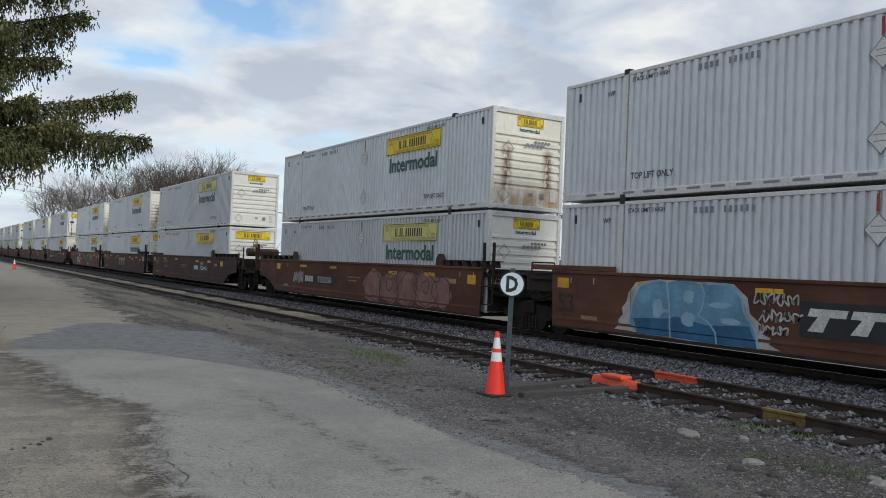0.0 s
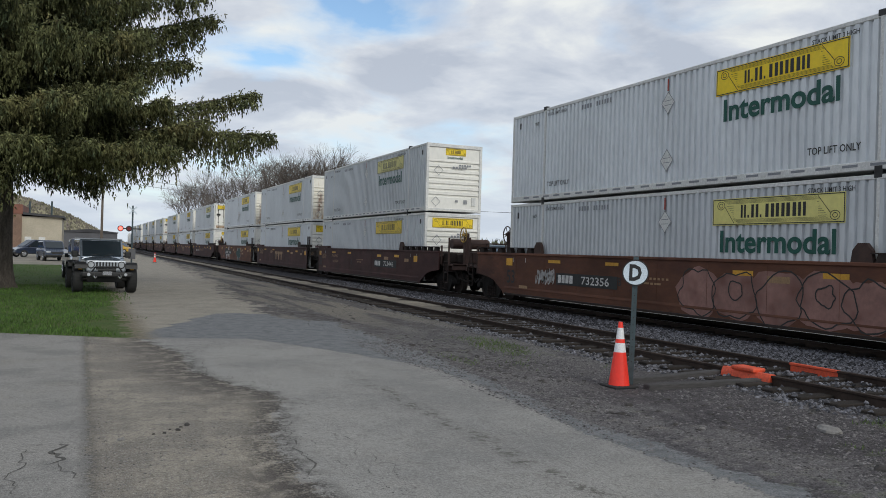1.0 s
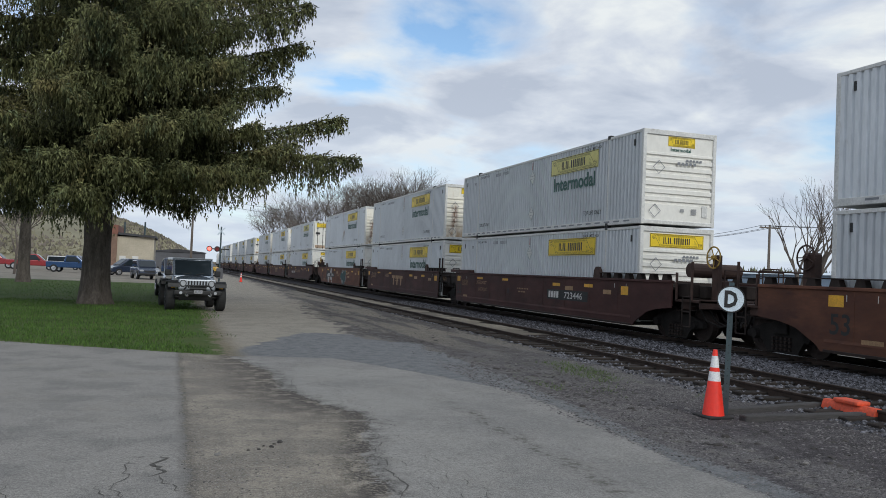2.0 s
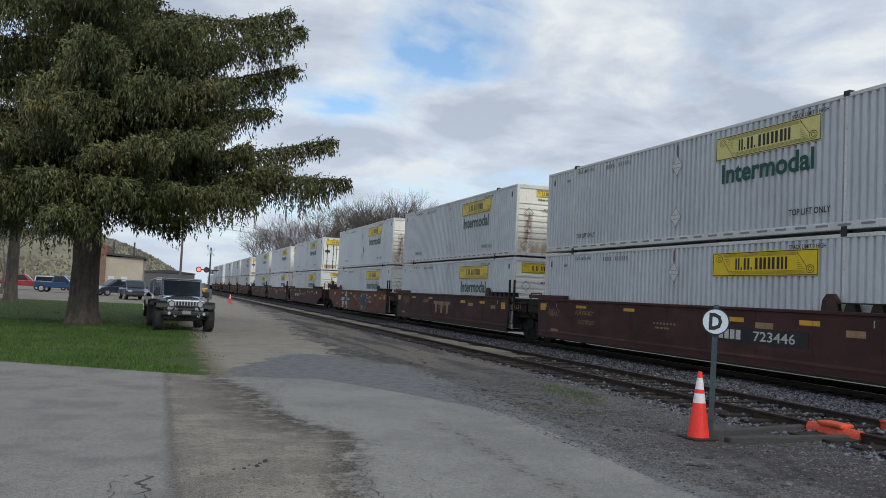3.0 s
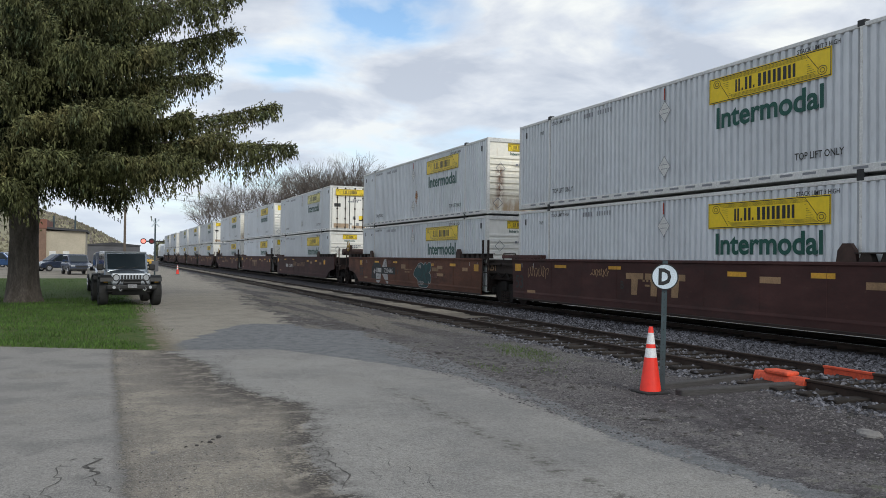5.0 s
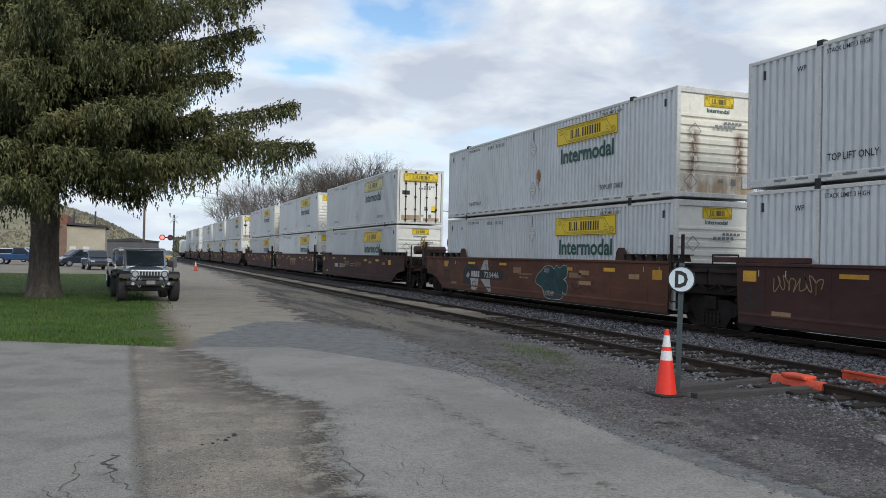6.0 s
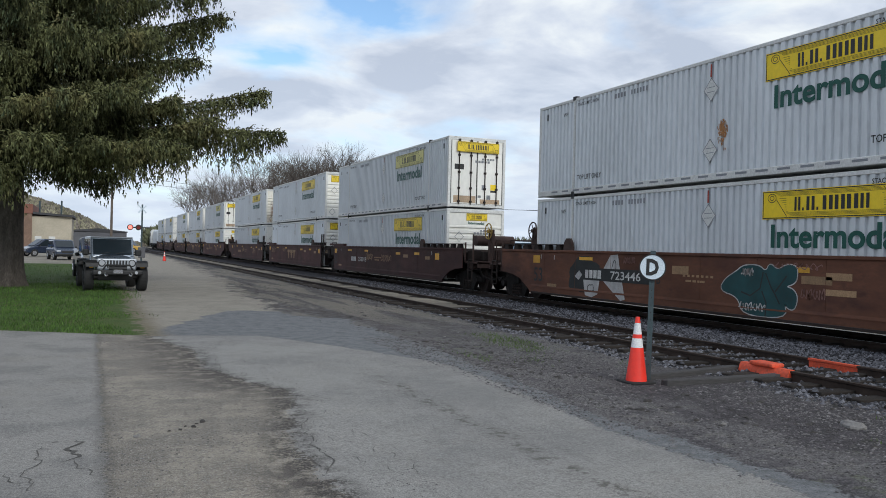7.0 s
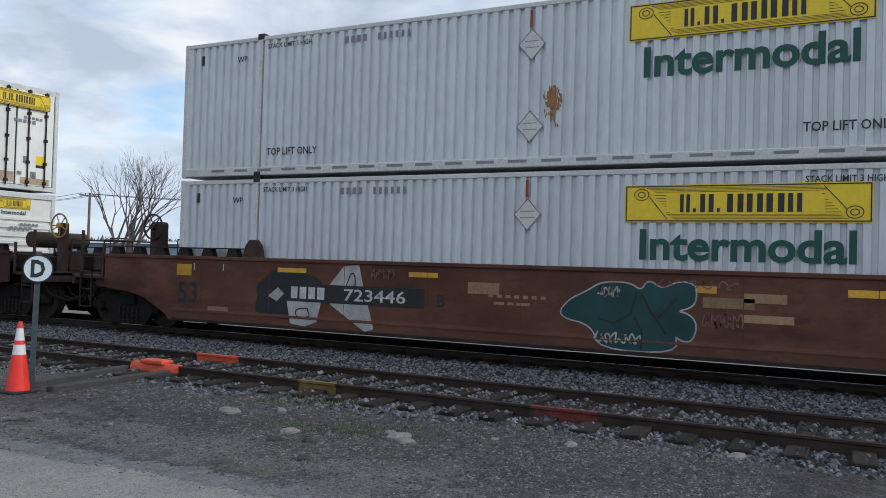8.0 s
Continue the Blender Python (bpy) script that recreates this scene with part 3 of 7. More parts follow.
sheet("crossing_fill", 9.13, 10.38, 22.0, 130, 0.055, 0.3, "packed_grit", 0.6, "nlr", "pale packed grit between the siding rails", seed=24)

# ---- tracks ----
RAIL_TOP = 0.14


def rail_mesh(bm, x, y0, y1):
    prof = [(-0.07, -0.03), (0.07, -0.03), (0.07, -0.018), (0.012, 0.0), (0.012, 0.10), (0.036, 0.112), (0.036, 0.138), (0.03, 0.14), (-0.03, 0.14), (-0.036, 0.138), (-0.036, 0.112), (-0.012, 0.10), (-0.012, 0.0), (-0.07, -0.018)]
    prism(bm, [(x + a, b) for a, b in prof], "y", y0, y1)


tie_rows = []


def track(x_near, label, shiny):
    root = tagged(new("railway_track"), label, "railway track")
    for x in (x_near, x_near + 1.47):
        bm = bmesh.new()
        rail_mesh(bm, x, -80, 330)
        r = part("rail", bm, "rail_steel", root)
        if shiny:
            bm = bmesh.new()
            box(bm, x - 0.025, x + 0.025, -80, 330, 0.139, 0.143)
            part("rail_head", bm, "rail_top", r)
    bm = bmesh.new()
    rbox(bm, -1.3, 1.3, -0.11, 0.11, -0.16, -0.028, 0.012)
    tie = link_mesh("tie", bm, "tie_wood")
    y, first = -12.0, True
    rng = random.Random(int(x_near * 10))
    while y < 60:
        t = tie if first else new("tie", tie.data)
        t.parent = root
        t.matrix_basis = pose(x_near + 0.735 + rng.uniform(-0.06, 0.06), y, rng.uniform(0.062, 0.085), 0, 0, rng.uniform(-1.5, 1.5))
        first = False
        if x_near < 10:
            tie_rows.append(y)
        y += 0.54 + rng.uniform(-0.03, 0.03)
    return root


track(9.02, "rusty siding rails on dark timber ties", False)
track(13.84, "main line rails with worn shiny heads", True)


# ---- the train ----
V, LENGTH, WIDTH, HIGH = 10.43, 16.15, 2.6, 2.9
SIDE_X, CENTRE = 13.29, 14.59
Z_LOW, Z_UP = 0.50, 3.455
INNER, COUPLED = 18.95, 23.75
TIMES = [0.0, 2.0, 4.0, 6.0, 8.0]
moving = []


def carry(ob, y, z=0.0):
    ob.matrix_basis = pose(CENTRE, y, z)
    moving.append((ob, y, z))


def container_mesh():
    """The bare parts of a 53-foot box: its middle at the origin, its floor at z 0."""
    h, w, l = HIGH, WIDTH / 2, LENGTH / 2
    out = {}
    for name, s in (("side_wall", -1), ("side_wall_far", 1)):
        bm = bmesh.new()
        pitch = 0.205
        y = -l + 0.13
        prof = []
        while y + pitch < l - 0.1:
            prof += [(y, 0.0), (y + 0.104, 0.0), (y + 0.120, 0.056), (y + 0.189, 0.056)]
            y += pitch
        prof += [(y, 0.0), (l - 0.1, 0.0)]
        lo = [bm.verts.new((s * (w - 0.012 - d), yy, 0.16)) for yy, d in prof]
        hi = [bm.verts.new((s * (w - 0.012 - d), yy, h - 0.09)) for yy, d in prof]
        for i in range(len(prof) - 1):
            q = (lo[i], lo[i + 1], hi[i + 1], hi[i])
            bm.faces.new(q if s > 0 else q[::-1])
        out[name] = bm
    bm = bmesh.new()
    for s in (-1, 1):
        rbox(bm, min(s * w, s * (w - 0.09)), max(s * w, s * (w - 0.09)), -l + 0.1, l - 0.1, h - 0.10, h - 0.01, 0.012)
        rbox(bm, min(s * w, s * (w - 0.08)), max(s * w, s * (w - 0.08)), -l + 0.1, l - 0.1, 0.02, 0.19, 0.012)
        for e in (-1, 1):
            rbox(bm, min(s * w, s * (w - 0.12)), max(s * w, s * (w - 0.12)), min(e * l, e * (l - 0.13)), max(e * l, e * (l - 0.13)), 0.0, h, 0.015)
            # lift posts
            rbox(bm, min(s * (w - 0.002), s * (w - 0.05)), max(s * (w - 0.002), s * (w - 0.05)), e * 5.98 - 0.035, e * 5.98 + 0.035, 0.0, h, 0.006)
    out["frame"] = bm
    bm = bmesh.new()
    box(bm, -w + 0.03, w - 0.03, -l + 0.05, l - 0.05, h - 0.05, h - 0.02)
    out["roof"] = bm
    bm = bmesh.new()
    box(bm, -w + 0.05, w - 0.05, -l + 0.05, l - 0.05, 0.03, 0.12)
    out["floor_pan"] = bm
    return out


M["well_text"] = material("well_text", (0.55, 0.54, 0.52), 0.7, scale=5, vary=0.2, fine=30, fine_amt=0.25)
M["patch_yellow"] = material("patch_yellow", (0.60, 0.32, 0.03), 0.6, scale=5, vary=0.15, fine=30, fine_amt=0.15, per_piece=0.4)
M["patch_tan"] = material("patch_tan", (0.30, 0.19, 0.10), 0.7, scale=5, vary=0.2, fine=30, fine_amt=0.2, per_piece=0.4)
M["brake_yellow"] = material("brake_yellow", (0.42, 0.27, 0.06), 0.7, scale=8, vary=0.3)
M["brown_kit"] = material("brown_kit", (0.055, 0.030, 0.023), 0.8, scale=3, vary=0.35, fine=20, fine_amt=0.2)
M["spray_blue"] = material("spray_blue", (0.03, 0.12, 0.24), 0.7, scale=1.5, vary=0.35, fine=12, fine_amt=0.1)
M["spray_sky"] = material("spray_sky", (0.14, 0.29, 0.42), 0.7, scale=1.5, vary=0.25, fine=12, fine_amt=0.1)
M["spray_pale"] = material("spray_pale", (0.25, 0.40, 0.50), 0.7, scale=2, vary=0.2)
M["spray_white"] = material("spray_white", (0.42, 0.41, 0.40), 0.75, scale=2, vary=0.25, fine=12, fine_amt=0.15, stains=[(3, 0.55, 0.75, (0.2, 0.13, 0.10))])
M["spray_teal"] = material("spray_teal", (0.012, 0.055, 0.058), 0.7, scale=1.5, vary=0.3, fine=12, fine_amt=0.1)
M["spray_pink"] = material("spray_pink", (0.24, 0.13, 0.11), 0.8, scale=1.2, vary=0.25, fine=12, fine_amt=0.15, stains=[(1.5, 0.5, 0.75, (0.13, 0.055, 0.04))])
M["spray_black"] = material("spray_black", (0.02, 0.022, 0.022), 0.7, scale=2, vary=0.3)
M["orange_red"] = material("orange_red", (0.35, 0.05, 0.03), 0.6, scale=2, vary=0.2)
M["door_stain"] = material("door_stain", (0.42, 0.31, 0.21), 0.7, scale=2, vary=0.25, fine=14, fine_amt=0.2)
M["yellow_pale"] = material("yellow_pale", (0.70, 0.64, 0.22), 0.5, scale=1.2, vary=0.08, fine=15, fine_amt=0.06)
W2, L2 = WIDTH / 2, LENGTH / 2


def ellipse(bm, cx, cy, rx, ry, n=20, wob=0.0, seed=0, turn=0.0):
    """A flat blob in the x, y plane with a wavering outline."""
    vs = []
    for i in range(n):
        a = 2 * math.pi * i / n
        k = 1 + wob * noise.noise((math.cos(a) * 1.7 + seed, math.sin(a) * 1.7, seed * 3.1))
        x, y = rx * k * math.cos(a), ry * k * math.sin(a)
        vs.append(bm.verts.new((cx + x * math.cos(turn) - y * math.sin(turn), cy + x * math.sin(turn) + y * math.cos(turn), 0)))
    bm.faces.new(vs)


def stroke(bm, pts, w):
    """A flat ribbon along a polyline."""
    n = len(pts)
    lo, hi = [], []
    for i, p in enumerate(pts):
        a, b = Vector(pts[max(0, i - 1)]), Vector(pts[min(n - 1, i + 1)])
        d = (b - a).normalized()
        q = Vector((-d.y, d.x)) * w / 2
        lo.append(bm.verts.new((p[0] - q.x, p[1] - q.y, 0)))
        hi.append(bm.verts.new((p[0] + q.x, p[1] + q.y, 0)))
    for i in range(n - 1):
        bm.faces.new((lo[i], lo[i + 1], hi[i + 1], hi[i]))


def bars(bm, x, y, widths, h, gap):
    for w in widths:
        box(bm, x, x + w, y, y + h, 0, 0.001)
        x += w + gap
    return x


def scribble(bm, x, y, w, h, seed, n=26, thick=0.035, lift=0.0):
    rng = random.Random(seed)
    pts = []
    for i in range(n):
        u = i / (n - 1)
        pts.append((x + w * u + 0.05 * w * math.sin(i * 2.4 + seed), y + h * (0.5 + 0.45 * math.sin(i * 1.9 + seed) * rng.uniform(0.6, 1))))
    fine_pts = []
    for i in range(len(pts) - 1):
        p0, p1, p2, p3 = pts[max(0, i - 1)], pts[i], pts[i + 1], pts[min(len(pts) - 1, i + 2)]
        for k in range(4):
            t = k / 4
            fine_pts.append(tuple(0.5 * (2 * b + (c - a) * t + (2 * a - 5 * b + 4 * c - d) * t * t + (3 * b - a - 3 * c + d) * t ** 3) for a, b, c, d in zip(p0, p1, p2, p3)))
    stroke(bm, fine_pts, thick)


# ---- containers ----
def logo_plate(bm, w, h):
    """A flat plate with clipped ends, its lower left corner at the origin."""
    box(bm, 0, w, 0, h, 0, 0.004)


def logo_marks(bm, w, h):
    """The dark rule round the plate, a scroll of fine lines with rolled ends, and plain upright bars in place of the name."""
    z = 0.006

    def bar(x0, x1, y0, y1):
        box(bm, x0, x1, y0, y1, z - 0.001, z)

    def strip(pts, thick):
        t = bmesh.new()
        stroke(t, pts, thick)
        add_bm(bm, t, Matrix.Translation((0, 0, z)))

    r, t = 0.02 * h + 0.004, 0.03 * h
    for a, b, c, d in ((r, w - r, r, r + t), (r, w - r, h - r - t, h - r), (r, r + t, r, h - r), (w - r - t, w - r, r, h - r)):
        bar(a, b, c, d)
    fine = 0.022 * h
    for k in range(4):
        y = h * (0.80 + 0.035 * k)
        bar(w * (0.135 - 0.012 * k), w * (0.84 - 0.012 * k), y, y + 0.4 * fine)
        y = h * (0.10 + 0.035 * k)
        bar(w * (0.17 + 0.012 * (4 - k)), w * (0.865 + 0.012 * (4 - k)), y, y + 0.4 * fine)
    for k in range(7):
        y = h * (0.26 + 0.075 * k)
        bar(w * (0.165 - 0.012 * (k - 3)), w * 0.185, y, y + 0.5 * fine)
        bar(w * 0.825, w * (0.85 - 0.012 * (k - 3)), y, y + 0.5 * fine)
    strip([(0.11 * w, 0.68 * h), (0.19 * w, 0.08 * h)], fine)
    strip([(0.82 * w, 0.92 * h), (0.905 * w, 0.34 * h)], fine)
    for cx, cy in ((0.075, 0.74), (0.935, 0.26)):
        for q in (1.0, 0.5):
            strip([(cx * w + q * 0.032 * w * math.cos(i * math.pi / 8), cy * h + q * 0.15 * h * math.sin(i * math.pi / 8)) for i in range(17)], fine)
    x = 0.245 * w
    for k in (0.042, 0, 0.056, 0, -0.5, 0.066, 0.064, 0.070, 0.054):
        if k > 0:
            bar(x, x + 0.36 * k * w, 0.27 * h, 0.74 * h)
            bar(x + 0.64 * k * w, x + k * w, 0.27 * h, 0.74 * h)
            x += (k + 0.014) * w
        elif k == 0:
            bar(x, x + 0.012 * w, 0.27 * h, 0.37 * h)
            x += 0.030 * w
        else:
            x += 0.012 * w


def on_box_side(bm, y, z, lift=0.004):
    return on_side(bm, -W2 + 0.008 - lift, y, z)


def ribbed_end(bm):
    """The closed end, which looks to -y: smooth top and bottom panels and six level ribs between."""
    prof = [(0.12, 0.0), (0.62, 0.0), (0.645, 0.055)]
    z = 0.66
    for _ in range(6):
        prof += [(z + 0.060, 0.055), (z + 0.075, 0.0), (z + 0.190, 0.0), (z + 0.215, 0.055)]
        z += 0.235
    prof += [(2.12, 0.055), (2.135, -0.005), (2.2, -0.005), (2.21, 0.015), (2.75, 0.015)]
    y0 = -L2 + 0.03
    lo = [bm.verts.new((-W2 + 0.11, y0 + d, z)) for z, d in prof]
    hi = [bm.verts.new((W2 - 0.11, y0 + d, z)) for z, d in prof]
    for i in range(len(prof) - 1):
        bm.faces.new((lo[i], hi[i], hi[i + 1], lo[i + 1]))


def container(doors, big_logo, rusty, label, pale):
    root = tagged(new("container"), label, "shipping container", "containers of the train")
    for k, bm in container_mesh().items():
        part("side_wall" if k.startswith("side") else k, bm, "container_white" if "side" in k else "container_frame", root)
    # castings at the lift posts
    for e in (-1, 1):
        for z0, z1 in ((-0.045, 0.10), (HIGH - 0.08, HIGH + 0.05)):
            bm = bmesh.new()
            rbox(bm, -W2 - 0.006, -W2 + 0.14, e * 5.98 - 0.09, e * 5.98 + 0.09, z0, z1, 0.012)
            part("corner_casting", bm, "dark_steel", root)
    # end
    bm = bmesh.new()
    if doors:
        box(bm, -W2 + 0.09, W2 - 0.09, -L2 + 0.052, -L2 + 0.06, 0.12, 2.8)
        part("door_gasket", bm, "dark_steel", root)
        bm = bmesh.new()
        for x0, x1 in ((-1.15, -0.025), (0.025, 1.15)):
            rbox(bm, x0, x1, -L2 + 0.005, -L2 + 0.05, 0.15, 2.76, 0.012)
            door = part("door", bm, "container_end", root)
            for fx in (0.28, 0.74):
                bm = bmesh.new()
                x = x0 + fx * 1.16
                tube(bm, (x, -L2 - 0.03, 0.12), (x, -L2 - 0.03, 2.8), 0.022, n=6)
                for zz in (0.2, 0.75, 1.4, 2.1, 2.7):
                    box(bm, x - 0.05, x + 0.05, -L2 - 0.05, -L2 + 0.01, zz, zz + 0.08)
                part("lock_rod", bm, "well_dark", door)
            bm = bmesh.new()
        bm.free()
        for x, z, w, h, mat in ((-1.02, 1.55, 0.42, 0.22, "black_vinyl"), (0.62, 0.75, 0.30, 0.24, "yellow_vinyl"), (0.62, 0.66, 0.30, 0.08, "black_vinyl"), (0.22, 0.75, 0.18, 0.2, "grey_line"), (-1.05, 0.20, 1.0, 0.28, "door_stain"), (0.15, 0.18, 0.9, 0.18, "door_stain")):
            bm = bmesh.new()
            box(bm, 0, w, 0, h, 0, 0.002)
            part("door_mark", on_end(bm, x, -L2 + 0.003, z), mat, root)
    else:
        ribbed_end(bm)
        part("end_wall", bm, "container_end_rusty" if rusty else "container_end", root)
    bm = bmesh.new()
    rbox(bm, -W2 + 0.1, W2 - 0.1, -L2, -L2 + 0.08, 2.74, HIGH - 0.004, 0.012)
    part("header", bm, "container_frame", root)
    bm = bmesh.new()
    rbox(bm, -W2 + 0.1, W2 - 0.1, -L2, -L2 + 0.08, 0.02, 0.14, 0.012)
    part("sill", bm, "container_frame", root)
    bm = bmesh.new()
    rbox(bm, -W2 + 0.1, W2 - 0.1, L2 - 0.06, L2, 0.02, HIGH - 0.01, 0.012)
    part("back_wall", bm, "container_frame", root)
    w, h, x0, z0 = (1.9, 0.42, -0.95, 2.27) if (big_logo or doors) else (0.95, 0.30, -0.42, 2.42)
    ylogo = -L2 + (-0.075 if doors else 0.038)
    bm = bmesh.new()
    logo_plate(bm, w, h)
    plate = part("logo_panel", on_end(bm, x0, ylogo, z0), "yellow_vinyl", root, "yellow logo panel on the end")
    bm = bmesh.new()
    logo_marks(bm, w, h)
    part("logo_mark", on_end(bm, x0, ylogo - 0.002, z0), "black_vinyl", plate)
    if not (big_logo or doors):
        part("lettering", on_end(words("Intermodal", 0.115, 0.72, 0.02), -0.33, ylogo - 0.006, 2.27), "green_vinyl", root)
    bm = bmesh.new()
    for cx, cz in ((-0.75, 1.75), (-0.85, 0.42)):
        if not doors:
            t = bmesh.new()
            r = 0.2
            stroke(t, [(0, r), (r, 0), (0, -r), (-r, 0), (0, r)], 0.025)
            add_bm(bm, t, Matrix.Translation((cx, -L2 - 0.012, cz)) @ Matrix.Rotation(radians(90), 4, "X"))
    for cx, cz, cw, ch in ((0.2, 1.98, 0.6, 0.07), (0.05, 0.42, 0.14, 0.10), (0.45, 0.36, 0.18, 0.18), (-0.1, 1.86, 0.7, 0.09)):
        t = bmesh.new()
        for k in range(5):
            box(t, cw * k / 5, cw * (k + 0.7) / 5, 0, ch, 0, 0.001)
        add_bm(bm, t, Matrix.Translation((cx, -L2 - (0.008 if not doors else 0.012), cz)) @ Matrix.Rotation(radians(90), 4, "X"))
    tagged(part("stencil_mark", bm, "grey_line", root), kind="stuff")
    if not doors:
        bm = bmesh.new()
        rbox(bm, 0.83, 1.03, -L2 - 0.005, -L2 + 0.03, 0.3, 0.66, 0.01)
        part("document_box", bm, "container_frame", root)
    # side logo and lettering
    bm = bmesh.new()
    logo_plate(bm, 3.6, 0.60)
    plate = part("logo_panel", on_box_side(bm, -1.70, 2.02), "yellow_pale" if pale else "yellow_vinyl", root, "yellow logo panel on the side")
    bm = bmesh.new()
    logo_marks(bm, 3.6, 0.60)
    part("logo_mark", on_box_side(bm, -1.70, 2.02, 0.008), "black_vinyl", plate)
    part("lettering", on_box_side(words("Intermodal", 0.50, 3.15, 0.026), -1.95, 1.41), "green_vinyl", root, "dark green word Intermodal")
    part("lettering", on_box_side(words("TOP LIFT ONLY", 0.15, 1.25), 5.75, 0.42), "black_vinyl", root)
    part("lettering", on_box_side(words("TOP LIFT ONLY", 0.15, 1.25), -4.35, 0.42), "black_vinyl", root)
    part("lettering", on_box_side(words("STACK LIMIT 3 HIGH", 0.10, 1.1), 5.8, 2.62), "black_vinyl", root)
    part("lettering", on_box_side(words("STACK LIMIT 3 HIGH", 0.10, 1.1), -4.4, 2.62), "black_vinyl", root)
    part("lettering", on_box_side(words("WP", 0.12), 6.6, 2.4), "black_vinyl", root)
    bm = bmesh.new()
    bars(bm, 0, 0, (0.08,) * 4, 0.13, 0.06)
    bars(bm, 0.75, 0, (0.06,) * 6, 0.13, 0.07)
    tagged(part("stencil_mark", on_box_side(bm, 3.9, 2.55), "grey_line", root), kind="stuff")
    bm = bmesh.new()
    for k in range(24):
        box(bm, -W2 - 0.004, -W2 + 0.001, -7.4 + k * 0.62, -7.05 + k * 0.62, 0.10, 0.15)
    tagged(part("marking_tape", bm, "grey_line", root), kind="stuff")
    # placard diamonds at the middle
    for zc in (2.15, 0.72):
        bm = bmesh.new()
        stroke(bm, [(0, 0.27), (0.24, 0), (0, -0.27), (-0.24, 0), (0, 0.27)], 0.022)
        box(bm, -0.13, 0.13, 0.05, 0.065, 0, 0.001)
        box(bm, -0.13, 0.13, -0.06, -0.045, 0, 0.001)
        plate = part("placard", on_box_side(bm, 0.0, zc, 0.012), "grey_line", root)
        bm = bmesh.new()
        prism(bm, [(0, 0.26), (0.23, 0), (0, -0.26), (-0.23, 0)], "z", 0, 0.006)
        part("placard_plate", on_box_side(bm, 0.0, zc, 0.006), "container_frame", plate)
    bm = bmesh.new()
    box(bm, -0.025, 0.025, 0, 0.30, 0, 0.003)
    part("marker_strip", on_box_side(bm, 0.02, 2.45, 0.004), "orange_red", root, "narrow red marker strip")
    bm = bmesh.new()
    for yy in (-7.55, 7.55):
        box(bm, -W2 - 0.006, -W2 + 0.02, yy - 0.03, yy + 0.03, 2.42, 2.62)
    part("vent", bm, "dark_steel", root)
    return root


PLAIN = "white corrugated container with a yellow and green logo"
box_types = {
    "ribbed": container(False, False, False, PLAIN, False),
    "rusty": container(False, False, True, "white corrugated container with rust-streaked ribbed end", False),
    "banner": container(False, True, False, "white corrugated container with yellow banner on its end", False),
    "doors": container(True, False, False, "white corrugated container with barred rear doors", True),
    "pale": container(False, False, False, "white corrugated container with a faded yellow logo", True),
}


# ---- well cars ----
WX = 1.50


def on_well(bm, y, z, lift=0.004):
    return on_side(bm, -WX - lift, y, z)


def truck(parent, y):
    """A two-axle truck: side frames, bolster and springs, with turning wheelsets under it."""
    bm = bmesh.new()
    rbox(bm, -1.15, 1.15, -0.22, 0.22, 0.62, 0.95, 0.02)
    t = part("truck", bm, "grime", parent)
    t.location = (0, y, 0.0)
    for s in (-1, 1):
        bm = bmesh.new()
        x0, x1 = sorted((s * 0.93, s * 1.07))
        arch = [(-1.22, 0.52), (-1.22, 0.66), (-1.0, 0.74), (-0.55, 0.86), (0.55, 0.86), (1.0, 0.74), (1.22, 0.66), (1.22, 0.52), (0.72, 0.50), (0.50, 0.20), (-0.50, 0.20), (-0.72, 0.50)]
        prism(bm, arch, "x", x0, x1)
        for yy in (-0.89, 0.89):
            tube(bm, (s * 1.05, yy, 0.58), (s * 1.17, yy, 0.58), 0.13, 0.11, 12)
        part("side_frame", bm, "grime", t)
        bm = bmesh.new()
        for k in range(5):
            yy = -0.28 + 0.14 * k
            for j in range(4):
                tube(bm, (s * 1.0 - 0.12, yy, 0.28 + 0.085 * j), (s * 1.0 + 0.12, yy, 0.30 + 0.085 * j), 0.035, n=6)
        tagged(part("spring_set", bm, "well_dark", t), kind="stuff")
    sets = []
    for yy in (-0.89, 0.89):
        bm = bmesh.new()
        tube(bm, (-1.0, 0, 0), (1.0, 0, 0), 0.08, n=10)
        for s in (-1, 1):
            tube(bm, (s * 0.70, 0, 0), (s * 0.84, 0, 0), 0.46, 0.46, 28)
            tube(bm, (s * 0.66, 0, 0), (s * 0.70, 0, 0), 0.485, 0.485, 28)
            tube(bm, (s * 0.84, 0, 0), (s * 0.86, 0, 0), 0.36, 0.30, 20)
            for k in range(6):
                a = k * math.pi / 3
                tube(bm, (s * 0.855, 0.24 * math.cos(a), 0.24 * math.sin(a)), (s * 0.872, 0.24 * math.cos(a), 0.24 * math.sin(a)), 0.05, n=6)
        w = part("wheelset", bm, "well_dark", t)
        w.matrix_basis = pose(0, yy, 0.605)
        sets.append((w, yy))
    return sets


def ladder(bm, x, y, z0, z1, w=0.42):
    for s in (-1, 1):
        tube(bm, (x, y + s * w / 2, z0), (x, y + s * w / 2, z1), 0.024, n=6)
    n = max(2, int((z1 - z0) / 0.36))
    for k in range(n + 1):
        z = z0 + (z1 - z0) * k / n
        tube(bm, (x, y - w / 2, z), (x, y + w / 2, z), 0.02, n=6)


